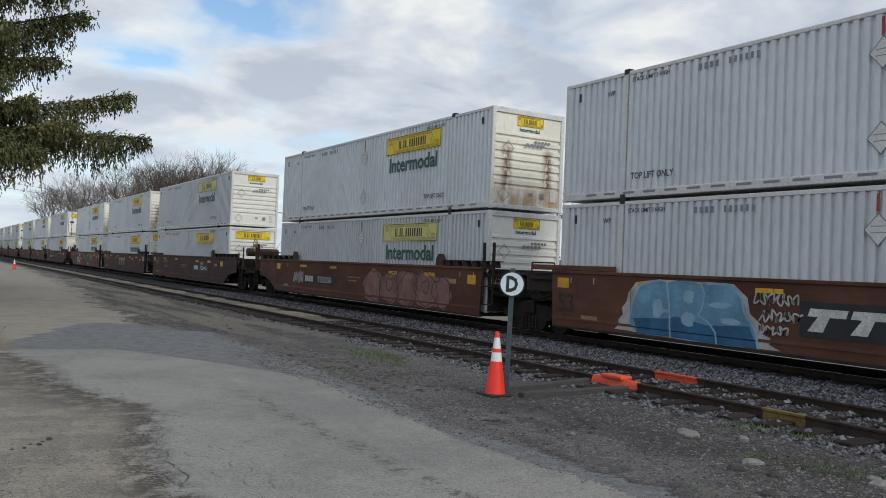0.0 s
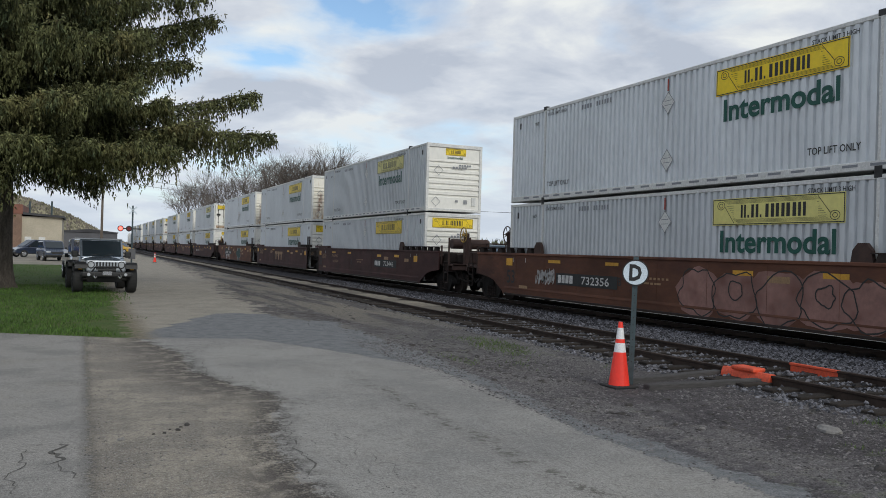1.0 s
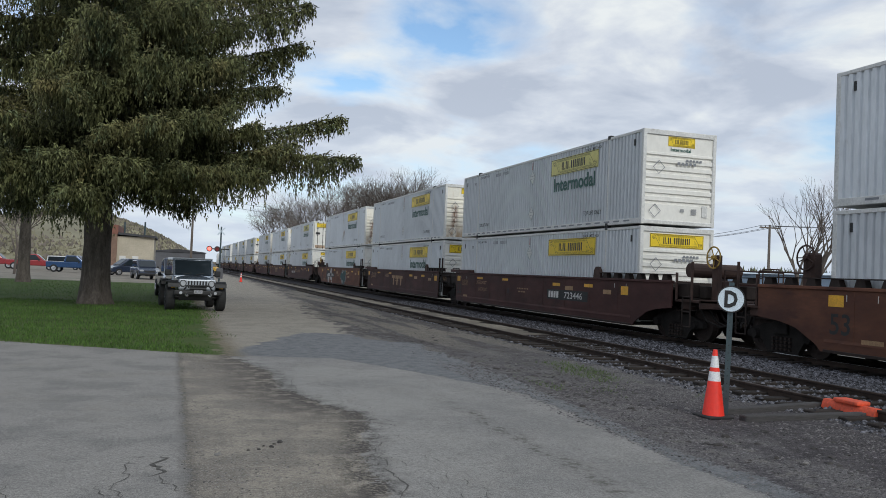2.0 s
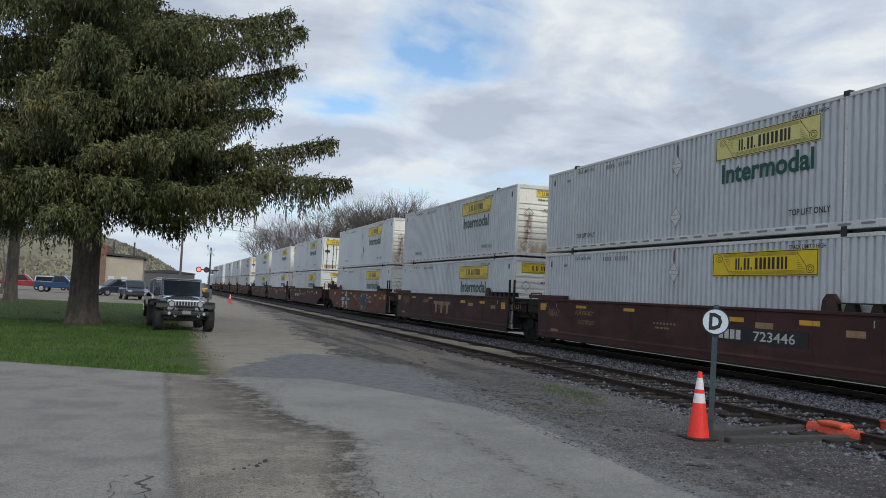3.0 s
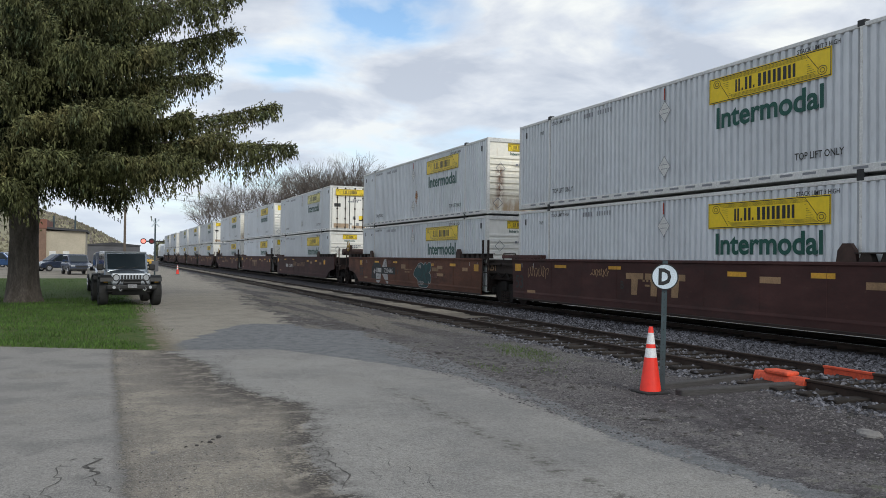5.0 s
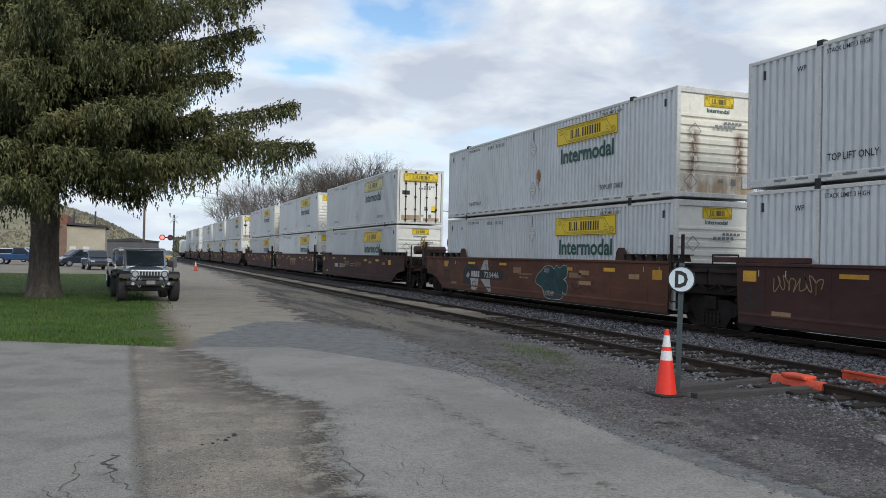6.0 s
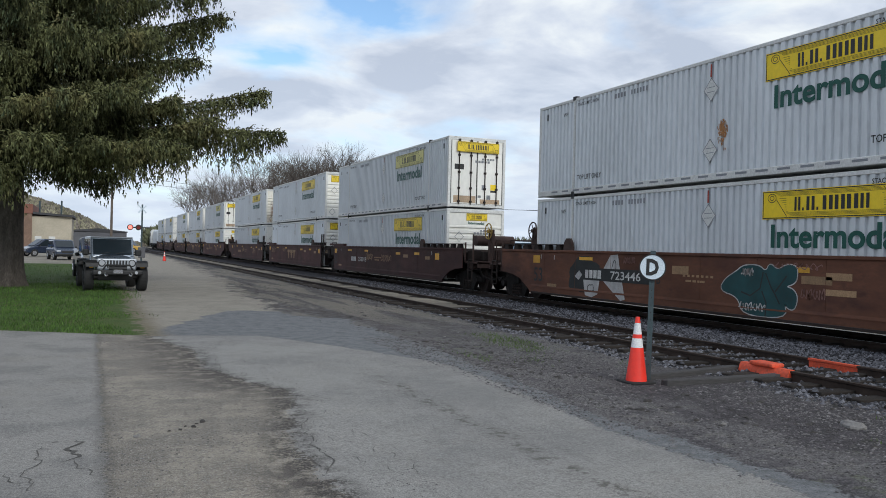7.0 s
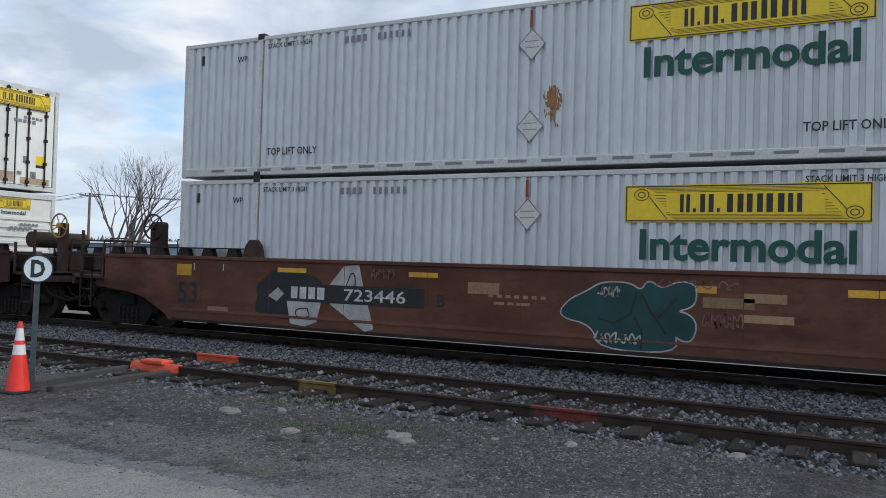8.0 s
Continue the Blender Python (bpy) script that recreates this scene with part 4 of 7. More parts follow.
def wheel_ring(bm, x, y, z, r):
    n = 16
    ring = [(x, y + r * math.cos(2 * math.pi * i / n), z + r * math.sin(2 * math.pi * i / n)) for i in range(n + 1)]
    pipe(bm, ring, 0.022, 6)
    for i in range(0, n, 3):
        tube(bm, (x + 0.02, y, z), ring[i], 0.014, n=5)
    tube(bm, (x - 0.05, y, z), (x + 0.12, y, z), 0.06, n=8)


def well_car(front, back, label, dress):
    paint = "well_paint" if dress in (dress_blue, dress_pink, dress_teal) else "well_brown"
    root, wheels = well_unit(front, back, label, paint)
    dress(root)
    return root, wheels


def well_unit(front, back, label, paint):
    """One unit; front and back say whether that end (towards -y, +y) is coupled or shares a truck."""
    root = tagged(new("well_car"), label, "rail car", "well cars of the train")
    for s in (-1, 1):
        bm = bmesh.new()
        x0, x1 = sorted((s * WX, s * (WX - 0.04)))
        poly = []
        lo = -10.1 if front else -8.12
        hi = 10.1 if back else 8.12
        poly += [(-8.05, 0.40), (8.05, 0.40)] if not (front or back) else []
        if not poly:
            poly = ([(-8.1, 0.40)] if front else [(-8.05, 0.40)]) + [(8.1, 0.40) if back else (8.05, 0.40)]
        if back:
            poly += [(8.22, 0.52), (8.85, 0.84), (9.35, 0.95), (10.1, 1.02)]
        poly += [(hi, 1.74), (lo, 1.74)]
        if front:
            poly += [(-10.1, 1.02), (-9.35, 0.95), (-8.85, 0.84), (-8.22, 0.52)]
        prism(bm, poly, "x", x0, x1)
        side = part("side_sill", bm, paint, root)
        bm = bmesh.new()
        xa, xb = sorted((s * (WX + 0.035), s * (WX - 0.10)))
        rbox(bm, xa, xb, lo, hi, 1.70, 1.775, 0.012)
        part("top_chord", bm, paint, side)
        bm = bmesh.new()
        xa, xb = sorted((s * (WX + 0.02), s * (WX - 0.12)))
        rbox(bm, xa, xb, -8.02, 8.02, 0.385, 0.45, 0.01)
        part("bottom_chord", bm, "well_dark", side)
        bm = bmesh.new()
        xa, xb = sorted((s * (WX + 0.012), s * (WX - 0.01)))
        prism(bm, [(xa, 0.60), (xb, 0.60), (xb, 0.66), (0.5 * (xa + xb), 0.675), (xa, 0.615)], "y", -8.0, 8.0)
        part("side_crease", bm, paint, side)
        for k in range(9):
            yy = -7.2 + 1.8 * k
            bm = bmesh.new()
            box(bm, *sorted((s * (WX + 0.006), s * (WX - 0.01))), yy, yy + 0.012, 0.68, 1.69)
            part("weld_seam", bm, paint, side)
        # raised end decks over the last two metres
        for e, out in ((-1, front), (1, back)):
            y0, y1 = sorted((e * 6.05, e * (10.1 if out else 8.9)))
            bm = bmesh.new()
            xa, xb = sorted((s * (WX + 0.03), s * (WX - 0.16)))
            solid = e > 0 and not out
            if solid:
                rbox(bm, xa, xb, y0, y1, 1.776, 1.90, 0.012)
            else:
                box(bm, xa, xb, y0, y1, 1.93, 1.955)
            for k in range(0 if solid else 6):
                yy = y0 + (y1 - y0) * (k + 0.5) / 6
                tri = [(yy - 0.16, 1.77), (yy + 0.16, 1.77), (yy + 0.10, 1.93), (yy - 0.10, 1.93)]
                prism(bm, tri, "x", xa + 0.02, xb - 0.02)
            part("end_deck", bm, paint if solid else "well_dark", side)
            if solid:
                continue
            bm = bmesh.new()
            g = e * 5.85
            prism(bm, [(g - 0.24, 1.77), (g + 0.24, 1.77), (g + 0.20, 2.0), (g + 0.09, 2.13), (g - 0.09, 2.13), (g - 0.20, 2.0)], "x", *sorted((s * (WX + 0.01), s * (WX - 0.08))))
            part("container_guide", bm, "brown_kit", side)
    bm = bmesh.new()
    box(bm, -1.44, 1.44, -8.0, 8.0, 0.40, 0.47)
    part("well_floor", bm, "grime", root)
    wheels = []
    for e, out in ((-1, front), (1, back)):
        bm = bmesh.new()
        y0, y1 = sorted((e * 8.02, e * (9.9 if out else 9.42)))
        box(bm, -1.25, 1.25, *sorted((e * 8.0, e * 8.12)), 0.55, 1.74)
        rbox(bm, -0.55 if out else -1.15, 0.55 if out else 1.15, y0, y1, 0.98, 1.66, 0.03)
        rbox(bm, -1.40, 1.40, y0, y1 - 0.25 if e > 0 else y1, 1.52, 1.60, 0.01)
        part("end_platform", bm, "well_dark", root)
        if out:
            wheels += truck(root, e * 9.75)
            bm = bmesh.new()
            rbox(bm, -0.16, 0.16, *sorted((e * 9.9, e * 11.55)), 0.78, 1.02, 0.03)
            rbox(bm, -0.22, 0.22, *sorted((e * 11.4, e * 11.86)), 0.70, 1.10, 0.05)
            part("coupler", bm, "grime", root)
            bm = bmesh.new()
            rbox(bm, -1.40, 1.40, *sorted((e * 10.1, e * 11.3)), 1.20, 1.27, 0.01)
            rbox(bm, -1.40, 1.40, *sorted((e * 11.22, e * 11.30)), 1.05, 1.30, 0.01)
            part("crossover_platform", bm, "brown_kit", root)
            bm = bmesh.new()
            ladder(bm, -1.46, e * 10.75, 0.55, 1.35, 0.36)
            part("ladder", bm, "well_dark", root)
            for yy in (10.2, 10.9):
                bm = bmesh.new()
                rbox(bm, -1.46, -1.40, *sorted((e * yy, e * (yy + 0.06))), 1.25, 2.30 if yy > 10.5 else 2.0, 0.01)
                part("grab_post", bm, "brown_kit", root)
            bm = bmesh.new()
            pipe(bm, [(-1.43, e * 10.2, 1.75), (-1.43, e * 10.9, 1.75)], 0.018)
            part("handrail", bm, "brown_kit", root)
            bm = bmesh.new()
            pipe(bm, [(1.44, e * 10.2, 1.3), (1.44, e * 10.2, 2.2), (1.44, e * 10.85, 2.2), (1.44, e * 10.85, 1.3)], 0.02)
            part("handrail", bm, "brown_kit", root)
            # valves, hoses and boxes packed behind the end of the sill
            for k, (xx, yy, zz, sx, sy, sz) in enumerate(((-1.30, 10.3, 1.0, 0.22, 0.34, 0.26), (-0.95, 10.6, 1.32, 0.3, 0.3, 0.34), (-1.15, 10.15, 1.32, 0.26, 0.22, 0.42), (-0.4, 10.4, 1.32, 0.34, 0.5, 0.5), (0.5, 10.3, 1.32, 0.4, 0.4, 0.38))):
                bm = bmesh.new()
                rbox(bm, xx, xx + sx, *sorted((e * yy, e * (yy + sy))), zz, zz + sz, 0.025)
                part("equipment_box", bm, ("brown_kit", "well_dark", "patch_tan")[k % 3] if k != 2 else "well_dark", root)
            for k in range(3):
                bm = bmesh.new()
                pipe(bm, [(-1.2 + 0.3 * k, e * 10.9, 1.2), (-1.15 + 0.3 * k, e * 11.2, 0.75), (-0.9 + 0.2 * k, e * 11.5, 0.6), (-0.6 + 0.1 * k, e * 11.8, 0.75)], 0.028)
                part("air_hose", bm, "grime", root)
            bm = bmesh.new()
            pipe(bm, [(-0.6, e * 11.2, 1.25), (-0.6, e * 11.2, 2.1), (1.3, e * 11.2, 2.1), (1.3, e * 11.2, 1.25)], 0.022)
            part("handrail", bm, "brown_kit", root)
            if e < 0:
                bm = bmesh.new()
                tube(bm, (-1.0, -10.2, 2.08), (0.6, -10.2, 2.08), 0.20, n=16)
                part("air_reservoir", bm, "brown_kit", root)
            bm = bmesh.new()
            for k in range(4):
                pipe(bm, [(-1.2, e * (9.9 + 0.2 * k), 0.95 + 0.13 * k), (-1.2, e * (10.9 - 0.1 * k), 1.0 + 0.1 * k), (1.0, e * (10.9 - 0.1 * k), 1.0 + 0.1 * k)], 0.02)
            rbox(bm, -1.25, -0.85, *sorted((e * 10.0, e * 10.5)), 1.32, 1.72, 0.03)
            part("brake_rigging", bm, "well_dark", root)
            bm = bmesh.new()
            wheel_ring(bm, -0.9 if e < 0 else -0.6, e * (11.1 if e < 0 else 9.6), 2.43, 0.29)
            part("brake_wheel", bm, "brake_yellow" if e < 0 else "brown_kit", root)
            bm = bmesh.new()
            if e < 0:
                rbox(bm, -0.84, -0.68, -11.2, -10.96, 1.2, 2.5, 0.02)
            else:
                rbox(bm, -0.55, -0.25, 9.42, 9.78, 1.62, 2.55, 0.05)
            part("brake_housing", bm, "brown_kit", root)
        else:
            if e > 0:
                wheels += truck(root, 9.475)
            bm = bmesh.new()
            rbox(bm, -1.30, -1.24, *sorted((e * 8.12, e * 9.40)), 1.22, 1.70, 0.01)
            bplate = part("joint_plate", bm, "well_dark", root)
            if e < 0:
                part("lettering", on_side(words("125T", 0.26), -1.306, -8.3, 1.32), "patch_tan", bplate)
            bm = bmesh.new()
            if e < 0:
                ladder(bm, -1.50, -8.42, 0.75, 1.75, 0.46)
                part("ladder", bm, "well_dark", root)
                for yy in (-8.19, -8.65):
                    bm = bmesh.new()
                    rbox(bm, -1.53, -1.46, yy - 0.035, yy + 0.035, 1.6, 2.46, 0.008)
                    part("grab_post", bm, "well_dark", root)
            else:
                pipe(bm, [(-1.3, 8.3, 1.70), (-1.3, 8.3, 1.95), (-1.3, 9.2, 1.95), (-1.3, 9.2, 1.70)], 0.02)
                part("grab_rail", bm, "well_dark", root)
            bm = bmesh.new()
            pipe(bm, [(-1.3, e * 8.2, 1.2), (-1.32, e * 8.7, 1.05), (-1.3, e * 9.0, 1.25), (-1.28, e * 9.35, 1.1)], 0.025)
            part("air_hose", bm, "grime", root)
    return root, wheels


def yellow_marks(root, spots, mat="patch_yellow"):
    for y, z, w, h in spots:
        bm = bmesh.new()
        box(bm, 0, w, 0, h, 0, 0.002)
        part("reflector_patch", on_well(bm, y, z), mat, root)


def black_panel(root, y, z, w, h):
    bm = bmesh.new()
    box(bm, 0, w, 0, h, 0, 0.002)
    return part("number_panel", on_well(bm, y, z, 0.006), "spray_black", root)


def reporting(root, y, z, number, h=0.23, panel=True):
    """Plain bars for the owner's mark, then the car's number."""
    if panel:
        black_panel(root, y + 0.12, z - 0.06, 3.1, h + 0.12)
    bm = bmesh.new()
    bars(bm, 0, 0, (0.16, 0.16, 0.16, 0.17), h, 0.05)
    part("owner_mark", on_well(bm, y, z, 0.010), "well_text", root)
    part("lettering", on_well(words(number, h, 1.35), y - 1.25, z, 0.010), "well_text", root)


def spray(root, mat, blobs, lift, label=""):
    bm = bmesh.new()
    for k, (x, y, rx, ry, tilt) in enumerate(blobs):
        t = bmesh.new()
        ellipse(t, 0, 0, rx, ry, 26, 0.35, k * 1.7 + lift * 900, tilt)
        add_bm(bm, t, Matrix.Translation((x, y, 0.0006 * k)))
    return part("spray_paint", on_well(bm, 0, 0, lift), mat, root, label)


def spray_lines(root, mat, items, lift, thick=0.035):
    for k, (x, y, w, h, seed) in enumerate(items):
        bm = bmesh.new()
        scribble(bm, x, y, w, h, seed, thick=thick)
        part("spray_line", on_well(bm, 0, 0, lift + 0.0006 * k), mat, root)


def loops(root, mat, items, lift, thick=0.05):
    """Closed wavering outlines: x, y, half width, half height, seed."""
    for k, (x, y, rx, ry, seed) in enumerate(items):
        pts = []
        for i in range(29):
            a = 2 * math.pi * (i % 28) / 28
            q = 1 + 0.35 * noise.noise((math.cos(a) * 1.7 + seed, math.sin(a) * 1.7, seed * 3.1))
            pts.append((x + rx * q * math.cos(a), y + ry * q * math.sin(a)))
        bm = bmesh.new()
        stroke(bm, pts, thick)
        part("spray_line", on_well(bm, 0, 0, lift + 0.0006 * k), mat, root)


def common(root):
    part("lettering", on_well(words("53", 0.44), 7.85, 0.78), "spray_black", root)
    part("lettering", on_well(words("B", 0.22), 1.6, 0.98), "spray_black", root)
    yellow_marks(root, [(7.9, 1.36, 0.42, 0.24), (-7.4, 1.28, 0.42, 0.26), (5.2, 1.50, 0.7, 0.09), (2.2, 1.50, 0.6, 0.09), (-2.6, 1.42, 0.6, 0.11), (-5.0, 1.44, 0.6, 0.11)])
    yellow_marks(root, [(-3.6, 1.30, 0.6, 0.14), (-6.3, 1.26, 0.5, 0.14), (7.0, 0.62, 0.55, 0.12)], "patch_tan")
    bm = bmesh.new()
    for k in range(7):
        bars(bm, 0.9 * k * 0.0 + 0.16 * k, 0.0, (0.09,), 0.055, 0.05)
    bars(bm, 0.1, -0.12, (0.2, 0.12, 0.25), 0.05, 0.05)
    tagged(part("stencil_mark", on_well(bm, 0.6, 1.2), "patch_tan", root), kind="stuff")
    bm = bmesh.new()
    for yy in (-7.7, -7.0, 6.6, 7.4):
        box(bm, -WX - 0.003, -WX, yy, yy + 0.02, 1.48, 1.62)
    part("tie_down_mark", bm, "well_text", root)


def rounded(pts):
    """The closed outline with its corners cut twice."""
    for _ in range(2):
        n = len(pts)
        pts = [q for i in range(n) for a, b in ((pts[i], pts[(i + 1) % n]),) for q in ((0.75 * a[0] + 0.25 * b[0], 0.75 * a[1] + 0.25 * b[1]), (0.25 * a[0] + 0.75 * b[0], 0.25 * a[1] + 0.75 * b[1]))]
    return pts


# reading coordinates on a side: x grows towards -y, so x = -y
def dress_blue(root):
    common(root)
    for mat, lift, shape, lab in (
            ("spray_white", 0.004, [(-5.88, 0.52), (-5.74, 0.62), (-5.76, 0.74), (-5.62, 0.86), (-5.66, 1.0), (-5.52, 1.16), (-5.48, 1.34), (-5.26, 1.58), (-4.61, 1.66), (-2.69, 1.64), (-2.36, 1.39), (-2.30, 1.1), (-2.05, 0.92), (-2.02, 0.75), (-1.84, 0.68), (-1.86, 0.56), (-1.62, 0.47), (-3.77, 0.455)], "blue and white sprayed lettering"),
            ("spray_sky", 0.008, [(-5.26, 0.46), (-5.42, 0.78), (-5.36, 1.1), (-5.14, 1.52), (-4.53, 1.66), (-4.38, 1.58), (-4.2, 1.65), (-3.68, 1.67), (-3.48, 1.58), (-3.38, 1.65), (-2.76, 1.64), (-2.47, 1.38), (-2.41, 1.12), (-2.16, 0.82), (-2.05, 0.46), (-3.04, 0.45), (-4.22, 0.48)], "")):
        bm = bmesh.new()
        prism(bm, rounded(shape) if mat == "spray_sky" else shape, "z", 0, 0.001)
        part("spray_paint", on_well(bm, 0, 0, lift), mat, root, lab)
    bm = bmesh.new()
    prism(bm, [(-5.16, 0.47), (-5.30, 0.80), (-4.3, 0.86), (-4.1, 0.92), (-3.3, 0.80), (-2.3, 0.86), (-2.12, 0.47), (-3.04, 0.46), (-4.22, 0.49)], "z", 0, 0.001)
    part("spray_paint", on_well(bm, 0, 0, 0.011), "spray_blue", root)
    for x, y, rx, ry in ((-4.60, 1.05, 0.15, 0.20), (-3.77, 1.34, 0.14, 0.14), (-3.77, 0.88, 0.17, 0.15), (-2.98, 1.22, 0.26, 0.06), (-2.72, 0.92, 0.26, 0.06)):
        bm = bmesh.new()
        ellipse(bm, x, y, rx, ry, 18, 0.3, x)
        part("spray_paint", on_well(bm, 0, 0, 0.014), "spray_pale", root)
    for pts, w in (([(-4.60, 0.98), (-4.38, 1.02), (-4.28, 1.0)], 0.07), ([(-4.37, 1.62), (-4.31, 1.3), (-4.26, 0.99), (-4.25, 0.7), (-4.22, 0.47)], 0.045), ([(-3.49, 1.64), (-3.37, 1.42), (-3.39, 1.22), (-3.50, 0.98), (-3.25, 0.86), (-3.08, 0.68), (-3.04, 0.45)], 0.04), ([(-5.40, 0.76), (-5.34, 1.1), (-5.12, 1.52), (-4.54, 1.65)], 0.05), ([(-3.36, 1.63), (-2.77, 1.62), (-2.48, 1.38), (-2.42, 1.12), (-2.18, 0.82), (-2.07, 0.46)], 0.05)):
        bm = bmesh.new()
        stroke(bm, pts, w)
        part("spray_line", on_well(bm, 0, 0, 0.017), "spray_pale", root)
    spray_lines(root, "spray_white", [(-2.2, 1.25, 0.95, 0.30, 2), (-2.05, 0.95, 0.85, 0.28, 5), (-2.15, 0.72, 0.7, 0.22, 9)], 0.014)
    p = black_panel(root, 1.25, 0.78, 2.8, 0.62)
    bm = bmesh.new()
    for x in (0.15, 0.95, 1.75):
        t = bmesh.new()
        prism(t, [(x, 0.10), (x + 0.3, 0.10), (x + 0.42, 0.36), (x + 0.72, 0.36), (x + 0.76, 0.50), (x + 0.05, 0.50), (x, 0.36), (x + 0.2, 0.36)], "z", 0, 0.001)
        add_bm(bm, t)
    part("logo_mark", on_well(bm, 1.25, 0.78, 0.010), "well_text", p)


def dress_pink(root):
    common(root)
    spray(root, "spray_pink", [(1.5, 1.0, 0.7, 0.55, 0.1), (2.7, 1.0, 0.75, 0.55, -0.1), (3.9, 1.02, 0.75, 0.58, 0.1), (5.1, 1.0, 0.75, 0.55, 0.0), (6.0, 0.95, 0.55, 0.5, 0.1)], 0.004, "faded salmon sprayed lettering")
    loops(root, "spray_black", [(1.5, 1.0, 0.66, 0.52, 2), (2.7, 1.0, 0.66, 0.52, 3), (3.9, 1.0, 0.66, 0.54, 4), (5.1, 1.0, 0.66, 0.52, 5), (6.0, 0.95, 0.5, 0.48, 6), (2.7, 1.1, 0.2, 0.2, 7), (5.1, 1.1, 0.22, 0.2, 9)], 0.009, 0.03)
    reporting(root, 4.6, 0.93, "732356")
    spray_lines(root, "spray_white", [(-5.9, 0.75, 1.1, 0.65, 3), (-5.7, 0.85, 0.9, 0.5, 8)], 0.012, 0.045)


def dress_teal(root):
    common(root)
    spray(root, "spray_black", [(-5.0, 1.1, 0.75, 0.5, 0.3)], 0.003, "grey and black sprayed shapes")
    for shape in ([(-4.85, 0.50), (-4.98, 1.05), (-4.70, 1.22), (-4.30, 1.20), (-4.12, 0.98), (-4.22, 0.56), (-4.5, 0.46)], [(-4.02, 1.20), (-3.62, 1.66), (-3.28, 1.69), (-3.16, 1.25), (-2.92, 0.50), (-3.12, 0.44), (-3.92, 0.92)], [(-5.42, 1.02), (-5.18, 1.20), (-5.02, 1.08), (-5.2, 0.92)]):
        bm = bmesh.new()
        prism(bm, shape, "z", 0, 0.001)
        part("spray_paint", on_well(bm, 0, 0, 0.0045), "spray_white", root)
    loops(root, "spray_black", [(-4.55, 0.72, 0.16, 0.10, 3), (-3.45, 1.3, 0.10, 0.22, 4)], 0.007, 0.025)
    reporting(root, 4.85, 1.0, "723446")
    leaf = [(0.66, 0.95), (0.85, 1.22), (1.18, 1.38), (1.40, 1.53), (1.86, 1.54), (2.05, 1.40), (2.16, 1.60), (2.38, 1.44), (2.62, 1.58), (2.87, 1.55), (2.90, 1.38), (2.86, 1.21), (2.58, 1.12), (2.80, 1.08), (2.92, 0.92), (2.84, 0.66), (2.66, 0.68), (2.58, 0.80), (2.63, 0.47), (1.37, 0.46), (1.27, 0.84)]
    leaf = rounded(leaf)
    bm = bmesh.new()
    stroke(bm, leaf + leaf[:1], 0.05)
    part("spray_line", on_well(bm, 0, 0, 0.0062), "spray_white", root)
    bm = bmesh.new()
    prism(bm, leaf, "z", 0, 0.001)
    part("spray_paint", on_well(bm, 0, 0, 0.007), "spray_teal", root, "dark teal sprayed lettering")
    for pts in ([(1.35, 0.95), (1.62, 0.88), (1.90, 1.05), (1.98, 1.40)], [(1.95, 1.0), (2.08, 0.75), (2.06, 0.48)], [(2.05, 1.38), (2.20, 1.10), (2.32, 0.95), (2.45, 0.75)], [(2.32, 1.0), (2.5, 1.2), (2.62, 1.34)]):
        bm = bmesh.new()
        stroke(bm, pts, 0.035)
        part("spray_line", on_well(bm, 0, 0, 0.010), "spray_black", root)
    spray_lines(root, "spray_white", [(1.35, 1.28, 0.35, 0.22, 4), (1.3, 0.52, 0.75, 0.24, 6)], 0.011, 0.025)
    spray_lines(root, "spray_pink", [(-3.0, 1.42, 0.5, 0.25, 3), (2.3, 1.45, 1.2, 0.18, 6), (3.0, 0.85, 0.6, 0.3, 8)], 0.006, 0.02)
    yellow_marks(root, [(-3.0, 1.20, 0.75, 0.16), (-3.6, 1.0, 0.7, 0.12), (1.0, 1.25, 0.6, 0.2)], "patch_tan")


def dress_tan(root):
    common(root)
    bm = bmesh.new()
    for x in (0.0, 0.85, 1.7):
        t = bmesh.new()
        prism(t, [(x + 0.25, 0), (x + 0.5, 0), (x + 0.55, 0.42), (x + 0.78, 0.42), (x + 0.78, 0.58), (x, 0.58), (x, 0.42), (x + 0.25, 0.42)], "z", 0, 0.001)
        add_bm(bm, t)
    part("logo_mark", on_well(bm, 1.35, 0.84, 0.006), "patch_tan", root)
    spray_lines(root, "patch_tan", [(-3.1, 1.25, 0.9, 0.3, 4), (-7.0, 1.1, 1.4, 0.5, 7)], 0.006, 0.025)


def dress_plain(root):
    common(root)
    reporting(root, 4.5, 0.98, "253013", panel=False)
    spray_lines(root, "patch_tan", [(-2.0, 1.0, 1.2, 0.5, 5), (0.5, 1.0, 1.5, 0.45, 2)], 0.006, 0.03)


def dress_worn(root):
    common(root)
    bm = bmesh.new()
    bars(bm, 0, 0, (0.16, 0.16, 0.16, 0.17, 0.0, 0.14, 0.14, 0.14, 0.14), 0.2, 0.05)
    part("owner_mark", on_well(bm, 4.2, 1.0, 0.006), "patch_tan", root)
    spray_lines(root, "patch_tan", [(-2.0, 1.0, 1.2, 0.5, 5), (3.5, 0.9, 1.3, 0.45, 2)], 0.006, 0.03)


def dress_scrawl(root):
    common(root)
    reporting(root, -2.3, 1.0, "723446")
    spray_lines(root, "patch_tan", [(-5.2, 1.25, 1.2, 0.22, 5), (-5.0, 0.95, 1.1, 0.22, 2), (-7.2, 1.1, 0.8, 0.4, 6)], 0.006, 0.022)


